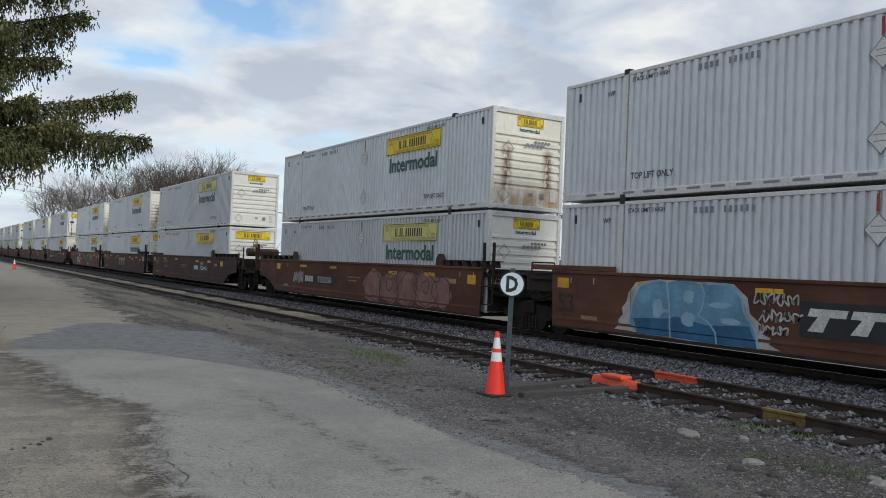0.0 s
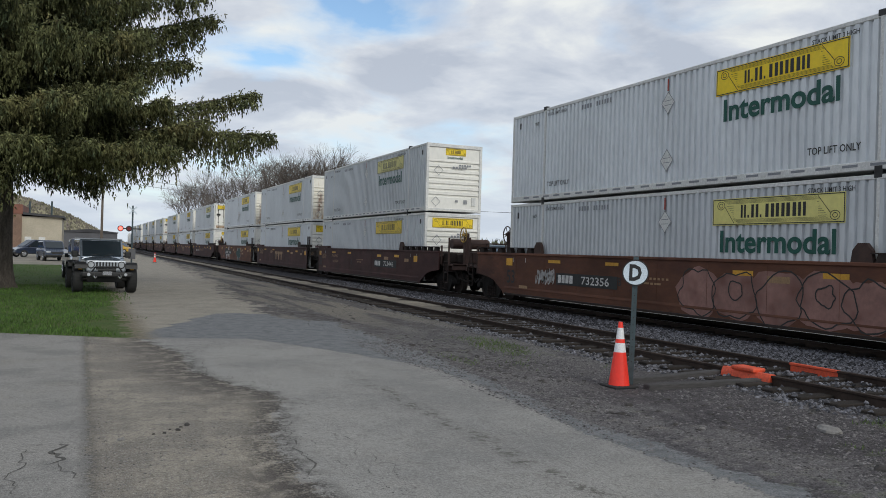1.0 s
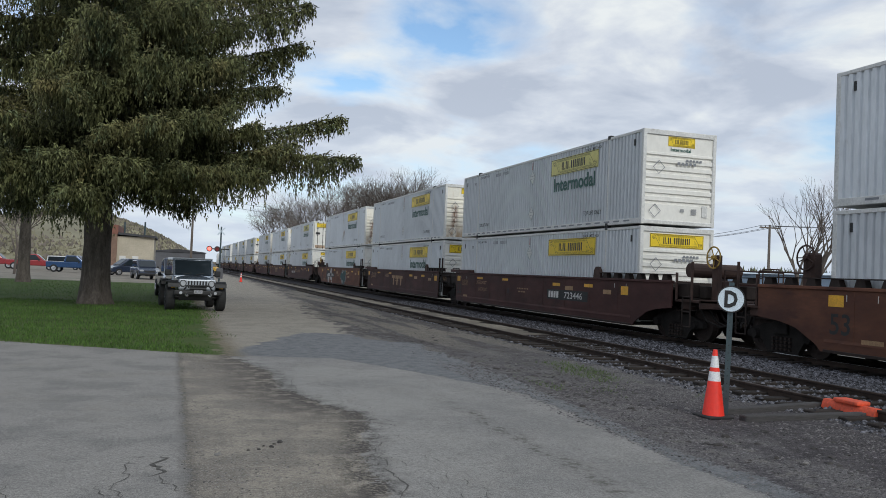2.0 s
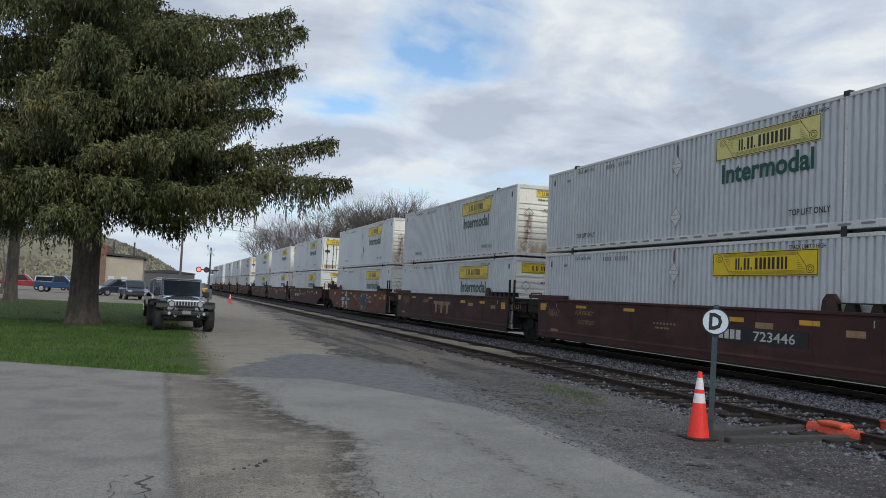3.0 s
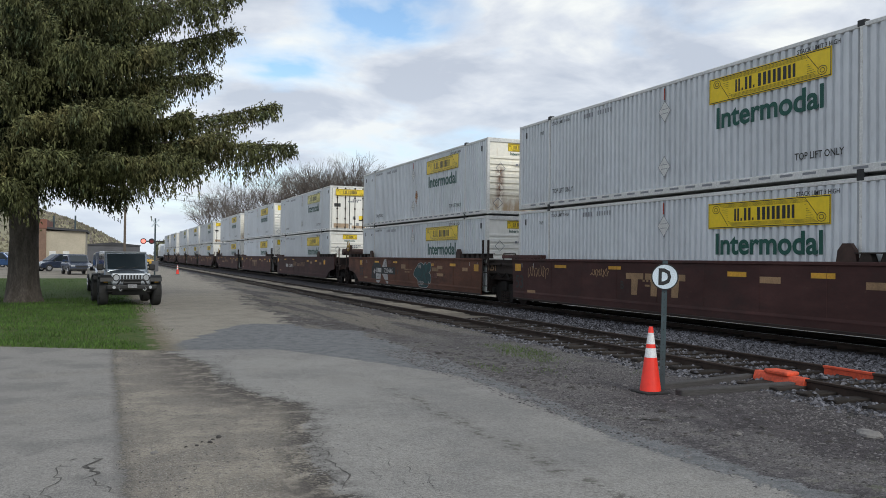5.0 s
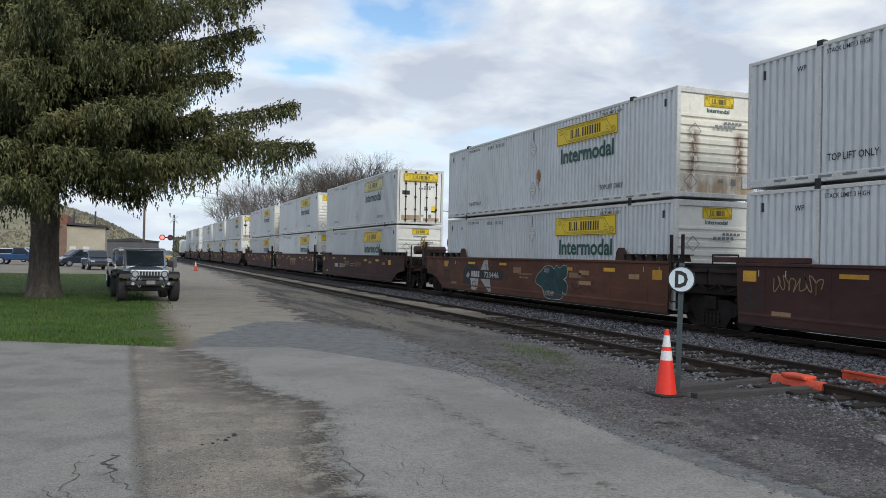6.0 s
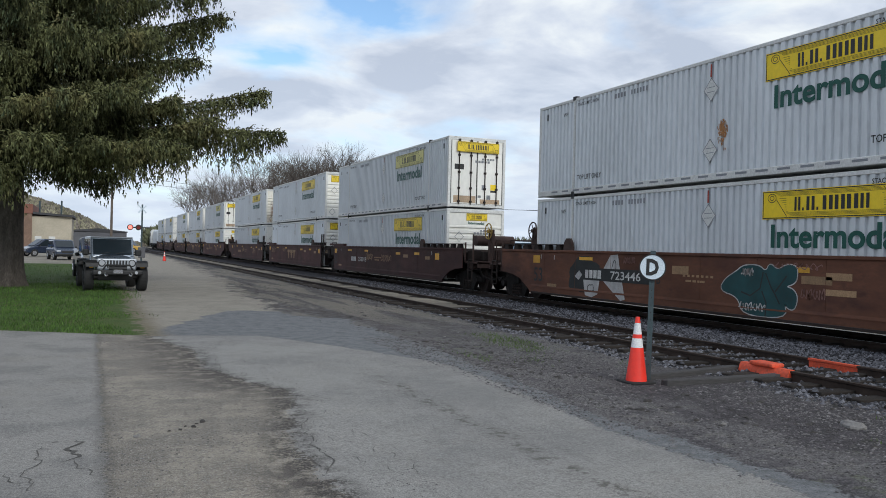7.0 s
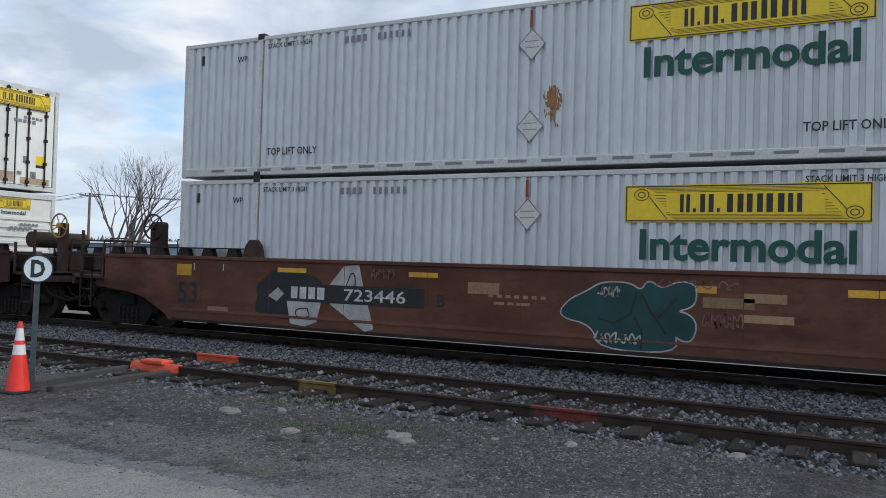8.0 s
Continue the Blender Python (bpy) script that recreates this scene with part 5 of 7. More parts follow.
cars = [
    # near end at 0 s, coupled in front, coupled behind, dress, lower box, upper box, label
    (-18.90, True, False, dress_worn, "ribbed", "ribbed", "rust-brown well car under stacked containers"),
    (-0.35, False, False, dress_blue, "ribbed", "ribbed", "rust-brown well car sprayed with blue lettering"),
    (18.95, False, True, dress_pink, "pale", "rusty", "rust-brown well car sprayed with salmon lettering"),
    (42.70, True, False, dress_scrawl, "banner", "pale", "rust-brown well car with faded stencils"),
    (61.70, False, False, dress_tan, "banner", "rusty", "rust-brown well car with a tan logo"),
    (80.45, False, True, dress_teal, "ribbed", "rusty", "rust-brown well car sprayed with dark teal lettering"),
    (104.00, True, False, dress_plain, "ribbed", "doors", "dark brown well car with faded stencils"),
    (123.15, False, False, dress_tan, "banner", "banner", "rust-brown well car with a tan logo"),
    (142.1, False, True, dress_worn, "ribbed", "rusty", "rust-brown well car with faded stencils"),
    (165.9, True, False, dress_worn, "ribbed", "doors", "rust-brown well car with faded stencils"),
    (184.8, False, False, dress_tan, "ribbed", "ribbed", "rust-brown well car with a tan logo"),
    (203.8, False, True, dress_worn, "banner", "pale", "rust-brown well car with faded stencils"),
    (227.5, True, False, dress_worn, "ribbed", "ribbed", "rust-brown well car with faded stencils"),
    (246.5, False, False, dress_tan, "ribbed", "pale", "rust-brown well car with a tan logo"),
]
rolling = []
for near_y, front, back, dress, low, high, label in cars:
    c, wheels = well_car(front, back, label, dress)
    rolling += [(w, yy) for w, yy in wheels]
    carry(c, near_y + L2)
    for kind, z in ((low, Z_LOW), (high, Z_UP)):
        b = copy_thing(box_types[kind], pose(CENTRE, near_y + L2, z))
        carry(b, near_y + L2, z)
        if dress is dress_scrawl and z == Z_LOW:
            for o in [c for c in b.children if c.get("label") == "dark green word Intermodal"]:
                bpy.data.objects.remove(o)
        if dress is dress_teal and z == Z_UP:
            bm = bmesh.new()
            rng = random.Random(5)
            for k in range(190):
                t = bmesh.new()
                ellipse(t, 0, 0, rng.uniform(0.006, 0.022), rng.uniform(0.01, 0.05), 7, 0.6, k)
                add_bm(bm, t, Matrix.Translation((rng.gauss(0, 0.065), 0.08 + rng.gauss(0, 0.06) - abs(rng.gauss(0, 0.17)), 0.00004 * k)))
            tagged(part("rust_patch", on_box_side(bm, -0.40, 1.22, 0.002), "rust", b, "orange-brown rust patch"), kind="stuff")
for p in box_types.values():
    for o in (*p.children_recursive, p):
        bpy.data.objects.remove(o)
# ---- beside the siding ----
M["weathered"] = material("weathered", (0.055, 0.052, 0.052), 0.95, scale=3, vary=0.25, fine=25, fine_amt=0.25, bump=0.6, bump_scale=25, stretch=(0.3, 3, 3))
M["chip_pale"] = material("chip_pale", (0.21, 0.20, 0.19), 0.95, scale=9, vary=0.2, fine=40, fine_amt=0.2)
M["chip_dark"] = material("chip_dark", (0.055, 0.05, 0.047), 0.95, scale=9, vary=0.35, fine=40, fine_amt=0.2)
M["crack"] = material("crack", (0.075, 0.07, 0.063), 0.95, scale=5, vary=0.3)
M["weed"] = material("weed", (0.07, 0.105, 0.03), 0.85, scale=2, vary=0.35)


def traffic_cone(x, y, k=1.0):
    root = tagged(new("traffic_cone"), "orange traffic cone with two white bands on black base", "traffic cone")
    root.matrix_basis = pose(x, y, -0.004)
    h = 0.88 * k
    def rad(z):
        return (0.145 - 0.118 * z / h) * min(1, k + 0.2)
    bm = bmesh.new()
    rbox(bm, -0.19 * k, 0.19 * k, -0.19 * k, 0.19 * k, 0.0, 0.035, 0.012)
    part("base", bm, "rubber", root)
    for z0, z1, mat, name in ((0.03, 0.54, "cone_orange", "cone_body"), (0.54, 0.68, "reflective", "band"), (0.68, 0.74, "cone_orange", "cone_ring"), (0.74, 0.91, "reflective", "band"), (0.91, 1.0, "cone_orange", "cone_tip")):
        bm = bmesh.new()
        tube(bm, (0, 0, z0 * h), (0, 0, z1 * h), rad(z0 * h), rad(z1 * h), 28, caps=(name == "cone_tip"))
        part(name, bm, mat, root, smooth=False)
    return root


traffic_cone(6.73, 9.22)
traffic_cone(6.25, 80.5, 1.0)


def track_sign():
    root = tagged(new("track_sign"), "round white sign with a black letter D on a steel post", "sign")
    root.matrix_basis = pose(6.96, 9.28, -0.02, 0, 1.0, -37)   # its -y side faces the road
    bm = bmesh.new()
    prism(bm, [(-0.035, -0.02), (0.035, -0.02), (0.035, 0.02), (0.025, 0.02), (0.022, -0.008), (-0.022, -0.008), (-0.025, 0.02), (-0.035, 0.02)], "z", 0.0, 1.78)
    post = part("post", bm, "post_steel", root)
    for k in range(12):
        bm = bmesh.new()
        tube(bm, (0, -0.0215, 0.25 + 0.1 * k), (0, -0.0205, 0.25 + 0.1 * k), 0.007, n=8)
        part("bolt_hole", bm, "dark_steel", post)
    bm = bmesh.new()
    tube(bm, (0, -0.05, 1.56), (0, -0.03, 1.56), 0.178, n=40)
    disc = part("disc", bm, "sign_white", root)
    bm = bmesh.new()
    n = 40
    ring = [[bm.verts.new((r * math.sin(2 * math.pi * i / n), -0.0535, 1.56 + r * math.cos(2 * math.pi * i / n))) for i in range(n)] for r in (0.178, 0.162)]
    for i in range(n):
        bm.faces.new((ring[0][i], ring[0][(i + 1) % n], ring[1][(i + 1) % n], ring[1][i]))
    part("rim", bm, "black_vinyl", disc)
    part("letter", on_end(words("D", 0.225, 0.165, 0.04), -0.082, -0.0545, 1.448), "black_vinyl", disc)


track_sign()

# two long timbers from the sign to the derail
for (xa, ya), (xb, yb) in (((6.98, 9.42), (9.0, 9.83)), ((6.95, 8.92), (9.0, 8.98))):
    bm = bmesh.new()
    d = math.hypot(xb - xa, yb - ya)
    rbox(bm, 0, d, -0.07, 0.07, -0.12, 0.075, 0.012)
    t = tagged(link_mesh("timber", bm, "weathered"), "weathered grey timber lying beside the siding rail", "timber", "switch timbers")
    t.matrix_basis = pose(xa, ya, 0, 0, 0, math.degrees(math.atan2(yb - ya, xb - xa)))


def derail():
    root = tagged(new("derail"), "orange-painted steel derail clamped on the siding rail", "derail")
    bm = bmesh.new()
    prism(bm, [(-0.10, -0.02), (0.0, -0.03), (0.10, -0.02), (0.07, 0.10), (0.045, 0.15), (-0.045, 0.15), (-0.07, 0.10)], "y", 8.78, 9.72)
    part("rail_cover", bm, "derail_orange", root)
    bm = bmesh.new()
    t = bmesh.new()
    box(t, -0.10, 0.14, 9.05, 9.5, 0.14, 0.20)
    bmesh.ops.bevel(t, geom=t.edges[:], offset=0.02, segments=2, affect="EDGES", profile=0.5)
    add_bm(bm, t)
    part("wedge", bm, "derail_orange", root)
    bm = bmesh.new()
    rbox(bm, -0.30, 0.02, 8.83, 9.0, -0.05, 0.02, 0.012)
    part("clamp_plate", bm, "derail_orange", root)
    root.matrix_basis = pose(9.02, 0, 0)


derail()


M["rail_ochre"] = material("rail_ochre", (0.17, 0.115, 0.03), 0.8, scale=6, vary=0.3, fine=30, fine_amt=0.3)
M["rail_red"] = material("rail_red", (0.16, 0.028, 0.025), 0.8, scale=6, vary=0.4, fine=30, fine_amt=0.3, stains=[(5, 0.5, 0.62, (0.04, 0.03, 0.028))])


def painted(x, y0, y1, mat, label):
    bm = bmesh.new()
    prism(bm, [(x - 0.014, 0.0), (x + 0.014, 0.0), (x + 0.014, 0.10), (x + 0.039, 0.112), (x + 0.039, 0.14), (x + 0.031, 0.1425), (x - 0.031, 0.1425), (x - 0.039, 0.14), (x - 0.039, 0.112), (x - 0.014, 0.10)], "y", y0, y1)
    tagged(link_mesh("painted_rail_joint", bm, mat), label, "rail joint")


painted(10.49, 8.95, 9.85, "derail_orange", "orange-painted stretch of the siding rail")
painted(9.02, 6.02, 6.62, "rail_ochre", "tan-painted stretch of the siding rail")
painted(9.02, 2.5, 3.3, "rail_red", "faded red stretch of the siding rail")


# ---- loose stones, cracks, weeds ----
def scatter(name, label, mat, pts, sizes, seed, flat=0.7, category="gravel"):
    """Many small angular stones in one mesh."""
    rng = np.random.default_rng(seed)
    n = len(pts)
    base = np.array([(1, 0, 0), (-0.5, 0.87, 0), (-0.5, -0.87, 0), (0.1, 0.1, 0.9), (-0.35, 0.15, 0.7), (0.35, -0.5, 0.62)], float)
    tris = np.array([(0, 1, 3), (1, 4, 3), (1, 2, 4), (2, 5, 4), (4, 5, 3), (2, 0, 5), (5, 0, 3)])
    v = base[None] * (1 + rng.uniform(-0.35, 0.35, (n, 6, 3)))
    v[:, :3, 2] -= 0.25
    a = rng.uniform(0, 2 * np.pi, n)
    c, s = np.cos(a)[:, None], np.sin(a)[:, None]
    x, y = v[..., 0] * c - v[..., 1] * s, v[..., 0] * s + v[..., 1] * c
    w = np.stack([x, y, v[..., 2] * flat], -1) * np.asarray(sizes)[:, None, None] + np.asarray(pts)[:, None]
    f = (tris[None] + 6 * np.arange(n)[:, None, None]).reshape(-1, 3)
    me = bpy.data.meshes.new(name)
    me.from_pydata(w.reshape(-1, 3).tolist(), [], f.tolist())
    me.materials.append(M[mat])
    return tagged(new(name, me), label, category, kind="stuff")


def island_random(mt, lo, hi):
    """Lets each loose piece of a joined mesh differ in brightness."""
    N, L = mt.node_tree.nodes, mt.node_tree.links
    b = N["Principled BSDF"]
    src = b.inputs["Base Color"].links[0].from_socket
    g = N.new("ShaderNodeNewGeometry")
    r = N.new("ShaderNodeMapRange")
    L.new(g.outputs["Random Per Island"], r.inputs[0])
    r.inputs[3].default_value, r.inputs[4].default_value = lo, hi
    h = N.new("ShaderNodeHueSaturation")
    L.new(src, h.inputs["Color"])
    L.new(r.outputs[0], h.inputs["Value"])
    L.new(h.outputs[0], b.inputs["Base Color"])


island_random(M["ballast_stone"], 0.22, 2.5)
M["grit"] = material("grit", (0.108, 0.101, 0.101), 0.95, scale=9, vary=0.3, fine=50, fine_amt=0.2)
island_random(M["grit"], 0.25, 1.75)
rng = np.random.default_rng(4)


def spread_points(n, x0, x1, y0, y1, z, bias=1.0):
    u = rng.random(n) ** bias
    return np.stack([rng.uniform(x0, x1, n), y0 + (y1 - y0) * u, np.full(n, z)], -1)


pts = np.concatenate([spread_points(34000, 7.9, 13.6, -2.5, 17, 0.0), spread_points(12000, 8.3, 13.6, 17, 45, 0.0, 1.4)])
edge = 8.0 + 0.5 * np.array([noise.noise((p[1] * 0.5, 2.2, 0)) for p in pts])
keep = (pts[:, 0] > edge + rng.exponential(0.25, len(pts)) * (rng.random(len(pts)) < 0.8)) & ~((pts[:, 1] > 21.5) & (pts[:, 0] > 9.0) & (pts[:, 0] < 10.5))
keep &= (np.abs(pts[:, 0] - 9.02) > 0.07) & (np.abs(pts[:, 0] - 10.49) > 0.07)
ties = np.array(tie_rows)
gap = np.abs(pts[:, 1:2] - ties[None]).min(1)
keep &= ~((gap < 0.14) & (pts[:, 0] > 8.38) & (pts[:, 0] < 11.1) & (rng.random(len(pts)) < np.where(pts[:, 0] < 9.0, 0.92, np.where(pts[:, 0] < 10.5, 0.60, 0.25))))
pts = pts[keep]
on_tie = (np.abs(pts[:, 1:2] - ties[None]).min(1) < 0.12) & (pts[:, 0] > 8.45) & (pts[:, 0] < 11.05)
pts[:, 2] += np.where(on_tie, 0.045, 0.0)
scatter("ballast", "grey crushed stone ballast round the rails", "ballast_stone", pts, rng.uniform(0.02, 0.052, len(pts)), 5)
p2 = np.concatenate([spread_points(76000, 4.7, 8.5, 0.5, 15, 0.0, 1.15), spread_points(9000, 4.8, 8.8, 15, 40, 0.0, 1.5)])
clump = np.array([noise.noise((p[0] * 0.7, p[1] * 0.5, 5.0)) for p in p2])
p2 = p2[clump + rng.normal(0, 0.25, len(p2)) > -0.15]
scatter("gravel", "loose grey-brown gravel scattered over the verge", "grit", p2, 0.005 + 0.021 * rng.random(len(p2)) ** 2.6, 6, 0.42)
EDGE_Y, EDGE_X = (5.0, 6.9, 8.5, 9.7, 10.5, 11.8, 13.8, 16.4), (1.6, 1.58, 1.88, 2.1, 1.76, 1.4, 1.48, 1.0)
p3 = spread_points(15000, 0.1, 2.4, 2.5, 17, 0.0)
cl = np.array([noise.noise((p[0] * 1.1, p[1] * 0.6, 9.0)) for p in p3])
near_edge = np.exp(-((p3[:, 0] - np.interp(p3[:, 1], EDGE_Y, EDGE_X)) / 0.11) ** 2) * 0.42 + np.exp(-((p3[:, 0] - 0.25) / 0.10) ** 2) * 0.5
p3 = p3[cl + near_edge + rng.normal(0, 0.2, len(p3)) > 0.22]
scatter("road_grit", "loose dark grit along the broken road edge", "grit", p3, 0.003 + 0.010 * rng.random(len(p3)) ** 2, 7, 0.45)

# larger broken pieces
rg = random.Random(12)
spots = [(7.2, 6.22, 0.15, "chip_pale"), (7.12, 3.95, 0.15, "chip_pale"), (6.98, 3.8, 0.10, "chip_pale"), (7.25, 4.12, 0.09, "chip_pale"), (6.35, 4.9, 0.10, "chip_dark"), (6.7, 5.0, 0.12, "chip_pale"), (6.5, 4.6, 0.10, "chip_dark"), (5.9, 4.2, 0.10, "chip_dark"), (6.0, 8.0, 0.07, "chip_dark"), (5.6, 7.6, 0.06, "chip_dark"), (7.6, 5.8, 0.10, "chip_pale"), (6.2, 12.5, 0.06, "chip_dark"), (5.7, 14.2, 0.07, "chip_dark"), (0.93, 8.08, 0.035, "chip_dark"), (0.80, 7.98, 0.022, "chip_dark"), (1.03, 8.28, 0.042, "chip_dark"), (0.70, 7.96, 0.016, "chip_dark"), (0.86, 8.12, 0.014, "chip_dark"), (0.97, 8.2, 0.02, "chip_dark"), (0.42, 7.8, 0.05, "chip_pale"), (7.8, 2.4, 0.10, "chip_pale"), (8.2, 0.9, 0.12, "chip_pale")]
spots += [(rg.uniform(5.3, 8.2), rg.uniform(2.0, 15), rg.uniform(0.025, 0.05), rg.choice(["chip_dark", "chip_dark", "chip_pale"])) for _ in range(26)]
for x, y, r, mat in spots:
    bm = bmesh.new()
    vs = []
    n = 7
    rings = []
    for z, k in ((-0.03, 1.0), (0.16 * r + 0.003, 0.95), (0.34 * r + 0.004, 0.6)):
        rings.append([bm.verts.new((r * k * math.cos(2 * math.pi * i / n) * rg.uniform(0.75, 1.2), 0.62 * r * k * math.sin(2 * math.pi * i / n) * rg.uniform(0.75, 1.2), z + rg.uniform(-0.006, 0.006))) for i in range(n)])
    for a, b in zip(rings, rings[1:]):
        for i in range(n):
            bm.faces.new((a[i], a[(i + 1) % n], b[(i + 1) % n], b[i]))
    bm.faces.new(rings[2])
    st = tagged(link_mesh("stone", bm, mat), "broken pale concrete lump on the gravel" if mat == "chip_pale" else "dark broken asphalt lump on the ground", "stone", "broken lumps")
    st.matrix_basis = pose(x, y, 0, 0, 0, rg.uniform(0, 180))


def crack_lines(name, label, z, lines, seed):
    bm = bmesh.new()
    rg = random.Random(seed)
    for (xa, ya, xb, yb, w) in lines:
        n = max(6, int(math.hypot(xb - xa, yb - ya) / 0.07))
        lo, hi = [], []
        for i in range(n + 1):
            t = i / n
            k = noise.noise((xa * 3 + t * 5, ya * 2, seed)) * 0.18 + noise.noise((xa * 3 + t * 21, ya * 2, seed)) * 0.05
            x, y = xa + (xb - xa) * t + k, ya + (yb - ya) * t + k * 0.6
            ww = 0.5 * w * (0.25 + abs(noise.noise((t * 14, ya, xa))) * 1.6) * (1 if 0 < i < n else 0.1)
            lo.append(bm.verts.new((x - ww, y, z)))
            hi.append(bm.verts.new((x + ww, y + ww * 0.7, z)))
        for i in range(n):
            bm.faces.new((lo[i], hi[i], hi[i + 1], lo[i + 1]))
    tagged(link_mesh(name, bm, "crack"), label, "crack", kind="structure")


pad = [(-0.9, 6.4, 0.2, 5.6, 0.008), (-0.4, 7.6, 0.1, 7.4, 0.010), (-0.35, 7.6, -0.35, 6.5, 0.012), (-2.6, 8.6, -0.7, 9.4, 0.006), (-1.2, 7.1, -1.1, 6.0, 0.009), (-1.6, 6.6, -1.2, 7.1, 0.006), (-2.2, 12.5, 0.1, 12.2, 0.006), (-3.5, 15.8, 0.15, 15.5, 0.008), (-3.2, 5.2, -1.5, 5.6, 0.007), (-0.42, 7.75, -0.05, 7.85, 0.03), (-0.05, 7.85, -0.12, 7.1, 0.05), (-0.12, 7.1, 0.12, 6.6, 0.02), (-0.5, 6.9, -0.33, 6.3, 0.012), (-1.9, 9.2, -1.0, 9.6, 0.008), (-1.0, 9.6, -0.2, 9.4, 0.008), (-3.4, 10.8, -1.9, 11.3, 0.007), (-1.3, 13.6, 0.0, 13.4, 0.007)]
crack_lines("pad_crack", "dark jagged cracks in the concrete pad", 0.004, pad, 3)
road = [(2.45, 8.2, 2.35, 7.2, 0.007), (2.6, 13.0, 2.9, 12.0, 0.006), (2.3, 7.1, 3.2, 6.8, 0.005), (3.7, 7.2, 4.6, 6.8, 0.006), (2.1, 9.4, 2.9, 9.1, 0.005), (4.2, 12.0, 4.4, 9.0, 0.008), (2.2, 9.9, 2.0, 8.4, 0.016), (2.0, 8.4, 1.85, 7.4, 0.014), (1.85, 7.4, 1.78, 6.2, 0.018), (2.15, 10.2, 1.75, 11.6, 0.014), (1.75, 11.6, 1.7, 13.6, 0.012), (2.3, 9.5, 2.55, 8.9, 0.008), (2.1, 8.6, 2.5, 8.0, 0.007), (1.95, 7.3, 2.4, 6.7, 0.008), (2.4, 6.7, 2.35, 5.8, 0.007), (2.0, 6.6, 2.2, 6.0, 0.007), (1.9, 12.4, 2.5, 11.7, 0.007)]
crack_lines("road_crack", "dark jagged cracks in the asphalt road", 0.004, road, 5)
crack_lines("patch_crack", "dark seam along the asphalt patch", 0.004, [(1.5, 15.2, 3.2, 14.0, 0.016), (3.2, 14.0, 5.0, 14.6, 0.010)], 8)


def blades(name, label, mat, pts, height, width, seed, category="grass"):
    rng = np.random.default_rng(seed)
    n = len(pts)
    a = rng.uniform(0, 2 * np.pi, n)
    h = height * rng.uniform(0.5, 1.3, n)
    d = np.stack([np.cos(a), np.sin(a), np.zeros(n)], -1)
    lean = np.stack([rng.normal(0, 0.35, n), rng.normal(0, 0.35, n), np.ones(n)], -1) * h[:, None]
    p = np.asarray(pts)
    v = np.stack([p - d * width, p + d * width, p + lean], 1).reshape(-1, 3)
    me = bpy.data.meshes.new(name)
    me.from_pydata(v.tolist(), [], np.arange(3 * n).reshape(-1, 3).tolist())
    me.materials.append(M[mat])
    return tagged(new(name, me), label, category, kind="stuff")


island_random(M["grass"], 0.6, 1.5)
island_random(M["weed"], 0.6, 1.5)
g = np.concatenate([spread_points(60000, -13, 1.5, 16.1, 36, -0.005, 1.5), spread_points(16000, -22, 1.0, 30, 64, -0.005)])
thin = np.array([noise.noise((p[0] * 0.5, p[1] * 0.5, 1.0)) for p in g])
worn = np.clip((g[:, 0] - 0.2) / 1.0, 0, 1)
g_front = g[:, 1] - (16.65 - 0.55 * g[:, 0])
g = g[((thin + 0.4 - 0.8 * worn + rng.normal(0, 0.18, len(g))) > 0) & (g_front + rng.normal(0, 0.05, len(g)) > 0)]
blades("lawn_grass", "short green lawn grass", "grass", g, 0.07, 0.012, 2)
p4 = np.concatenate([spread_points(1500, 5.3, 8.4, 1.0, 15, 0.004), spread_points(900, 5.3, 8.6, 15, 40, 0.004, 1.3)])
cl = np.array([noise.noise((p[0] * 0.6, p[1] * 0.35, 7.0)) for p in p4])
p4 = p4[cl + rng.normal(0, 0.2, len(p4)) > 0.08]
scatter("debris", "dark bark and clinker bits strewn over the gravel", "chip_dark", p4, 0.015 + 0.05 * rng.random(len(p4)) ** 2, 8, 0.28, "debris")
w = np.concatenate([spread_points(5200, 5.6, 7.8, 10.5, 15.5, -0.004), spread_points(3800, 6.8, 8.6, 2.5, 6.5, -0.004)])
cl = np.array([noise.noise((p[0] * 0.9, p[1] * 0.45, 3.0)) for p in w])
w = w[cl + rng.normal(0, 0.12, len(w)) > 0.22]
blades("weeds", "sparse green weeds in the gravel", "weed", w, 0.045, 0.008, 3, "weeds")
# ---- trees ----
M["needles2"] = material("needles2", (0.028, 0.040, 0.020), 0.75, scale=0.5, vary=0.3, fine=5, fine_amt=0.3)
island_random(M["needles"], 0.35, 1.9)
island_random(M["needles2"], 0.5, 1.6)
M["far_twigs"] = material("far_twigs", (0.15, 0.13, 0.11), 0.9, scale=0.05, vary=0.3)
M["far_green"] = material("far_green", (0.105, 0.11, 0.062), 0.9, scale=0.05, vary=0.35)
M["far_ochre"] = material("far_ochre", (0.185, 0.172, 0.115), 0.9, scale=0.03, vary=0.3)
M["spring_leaf"] = material("spring_leaf", (0.09, 0.14, 0.035), 0.8, scale=0.3, vary=0.3)
for k in ("far_twigs", "far_green", "far_ochre", "spring_leaf"):
    island_random(M[k], 0.6, 1.4)


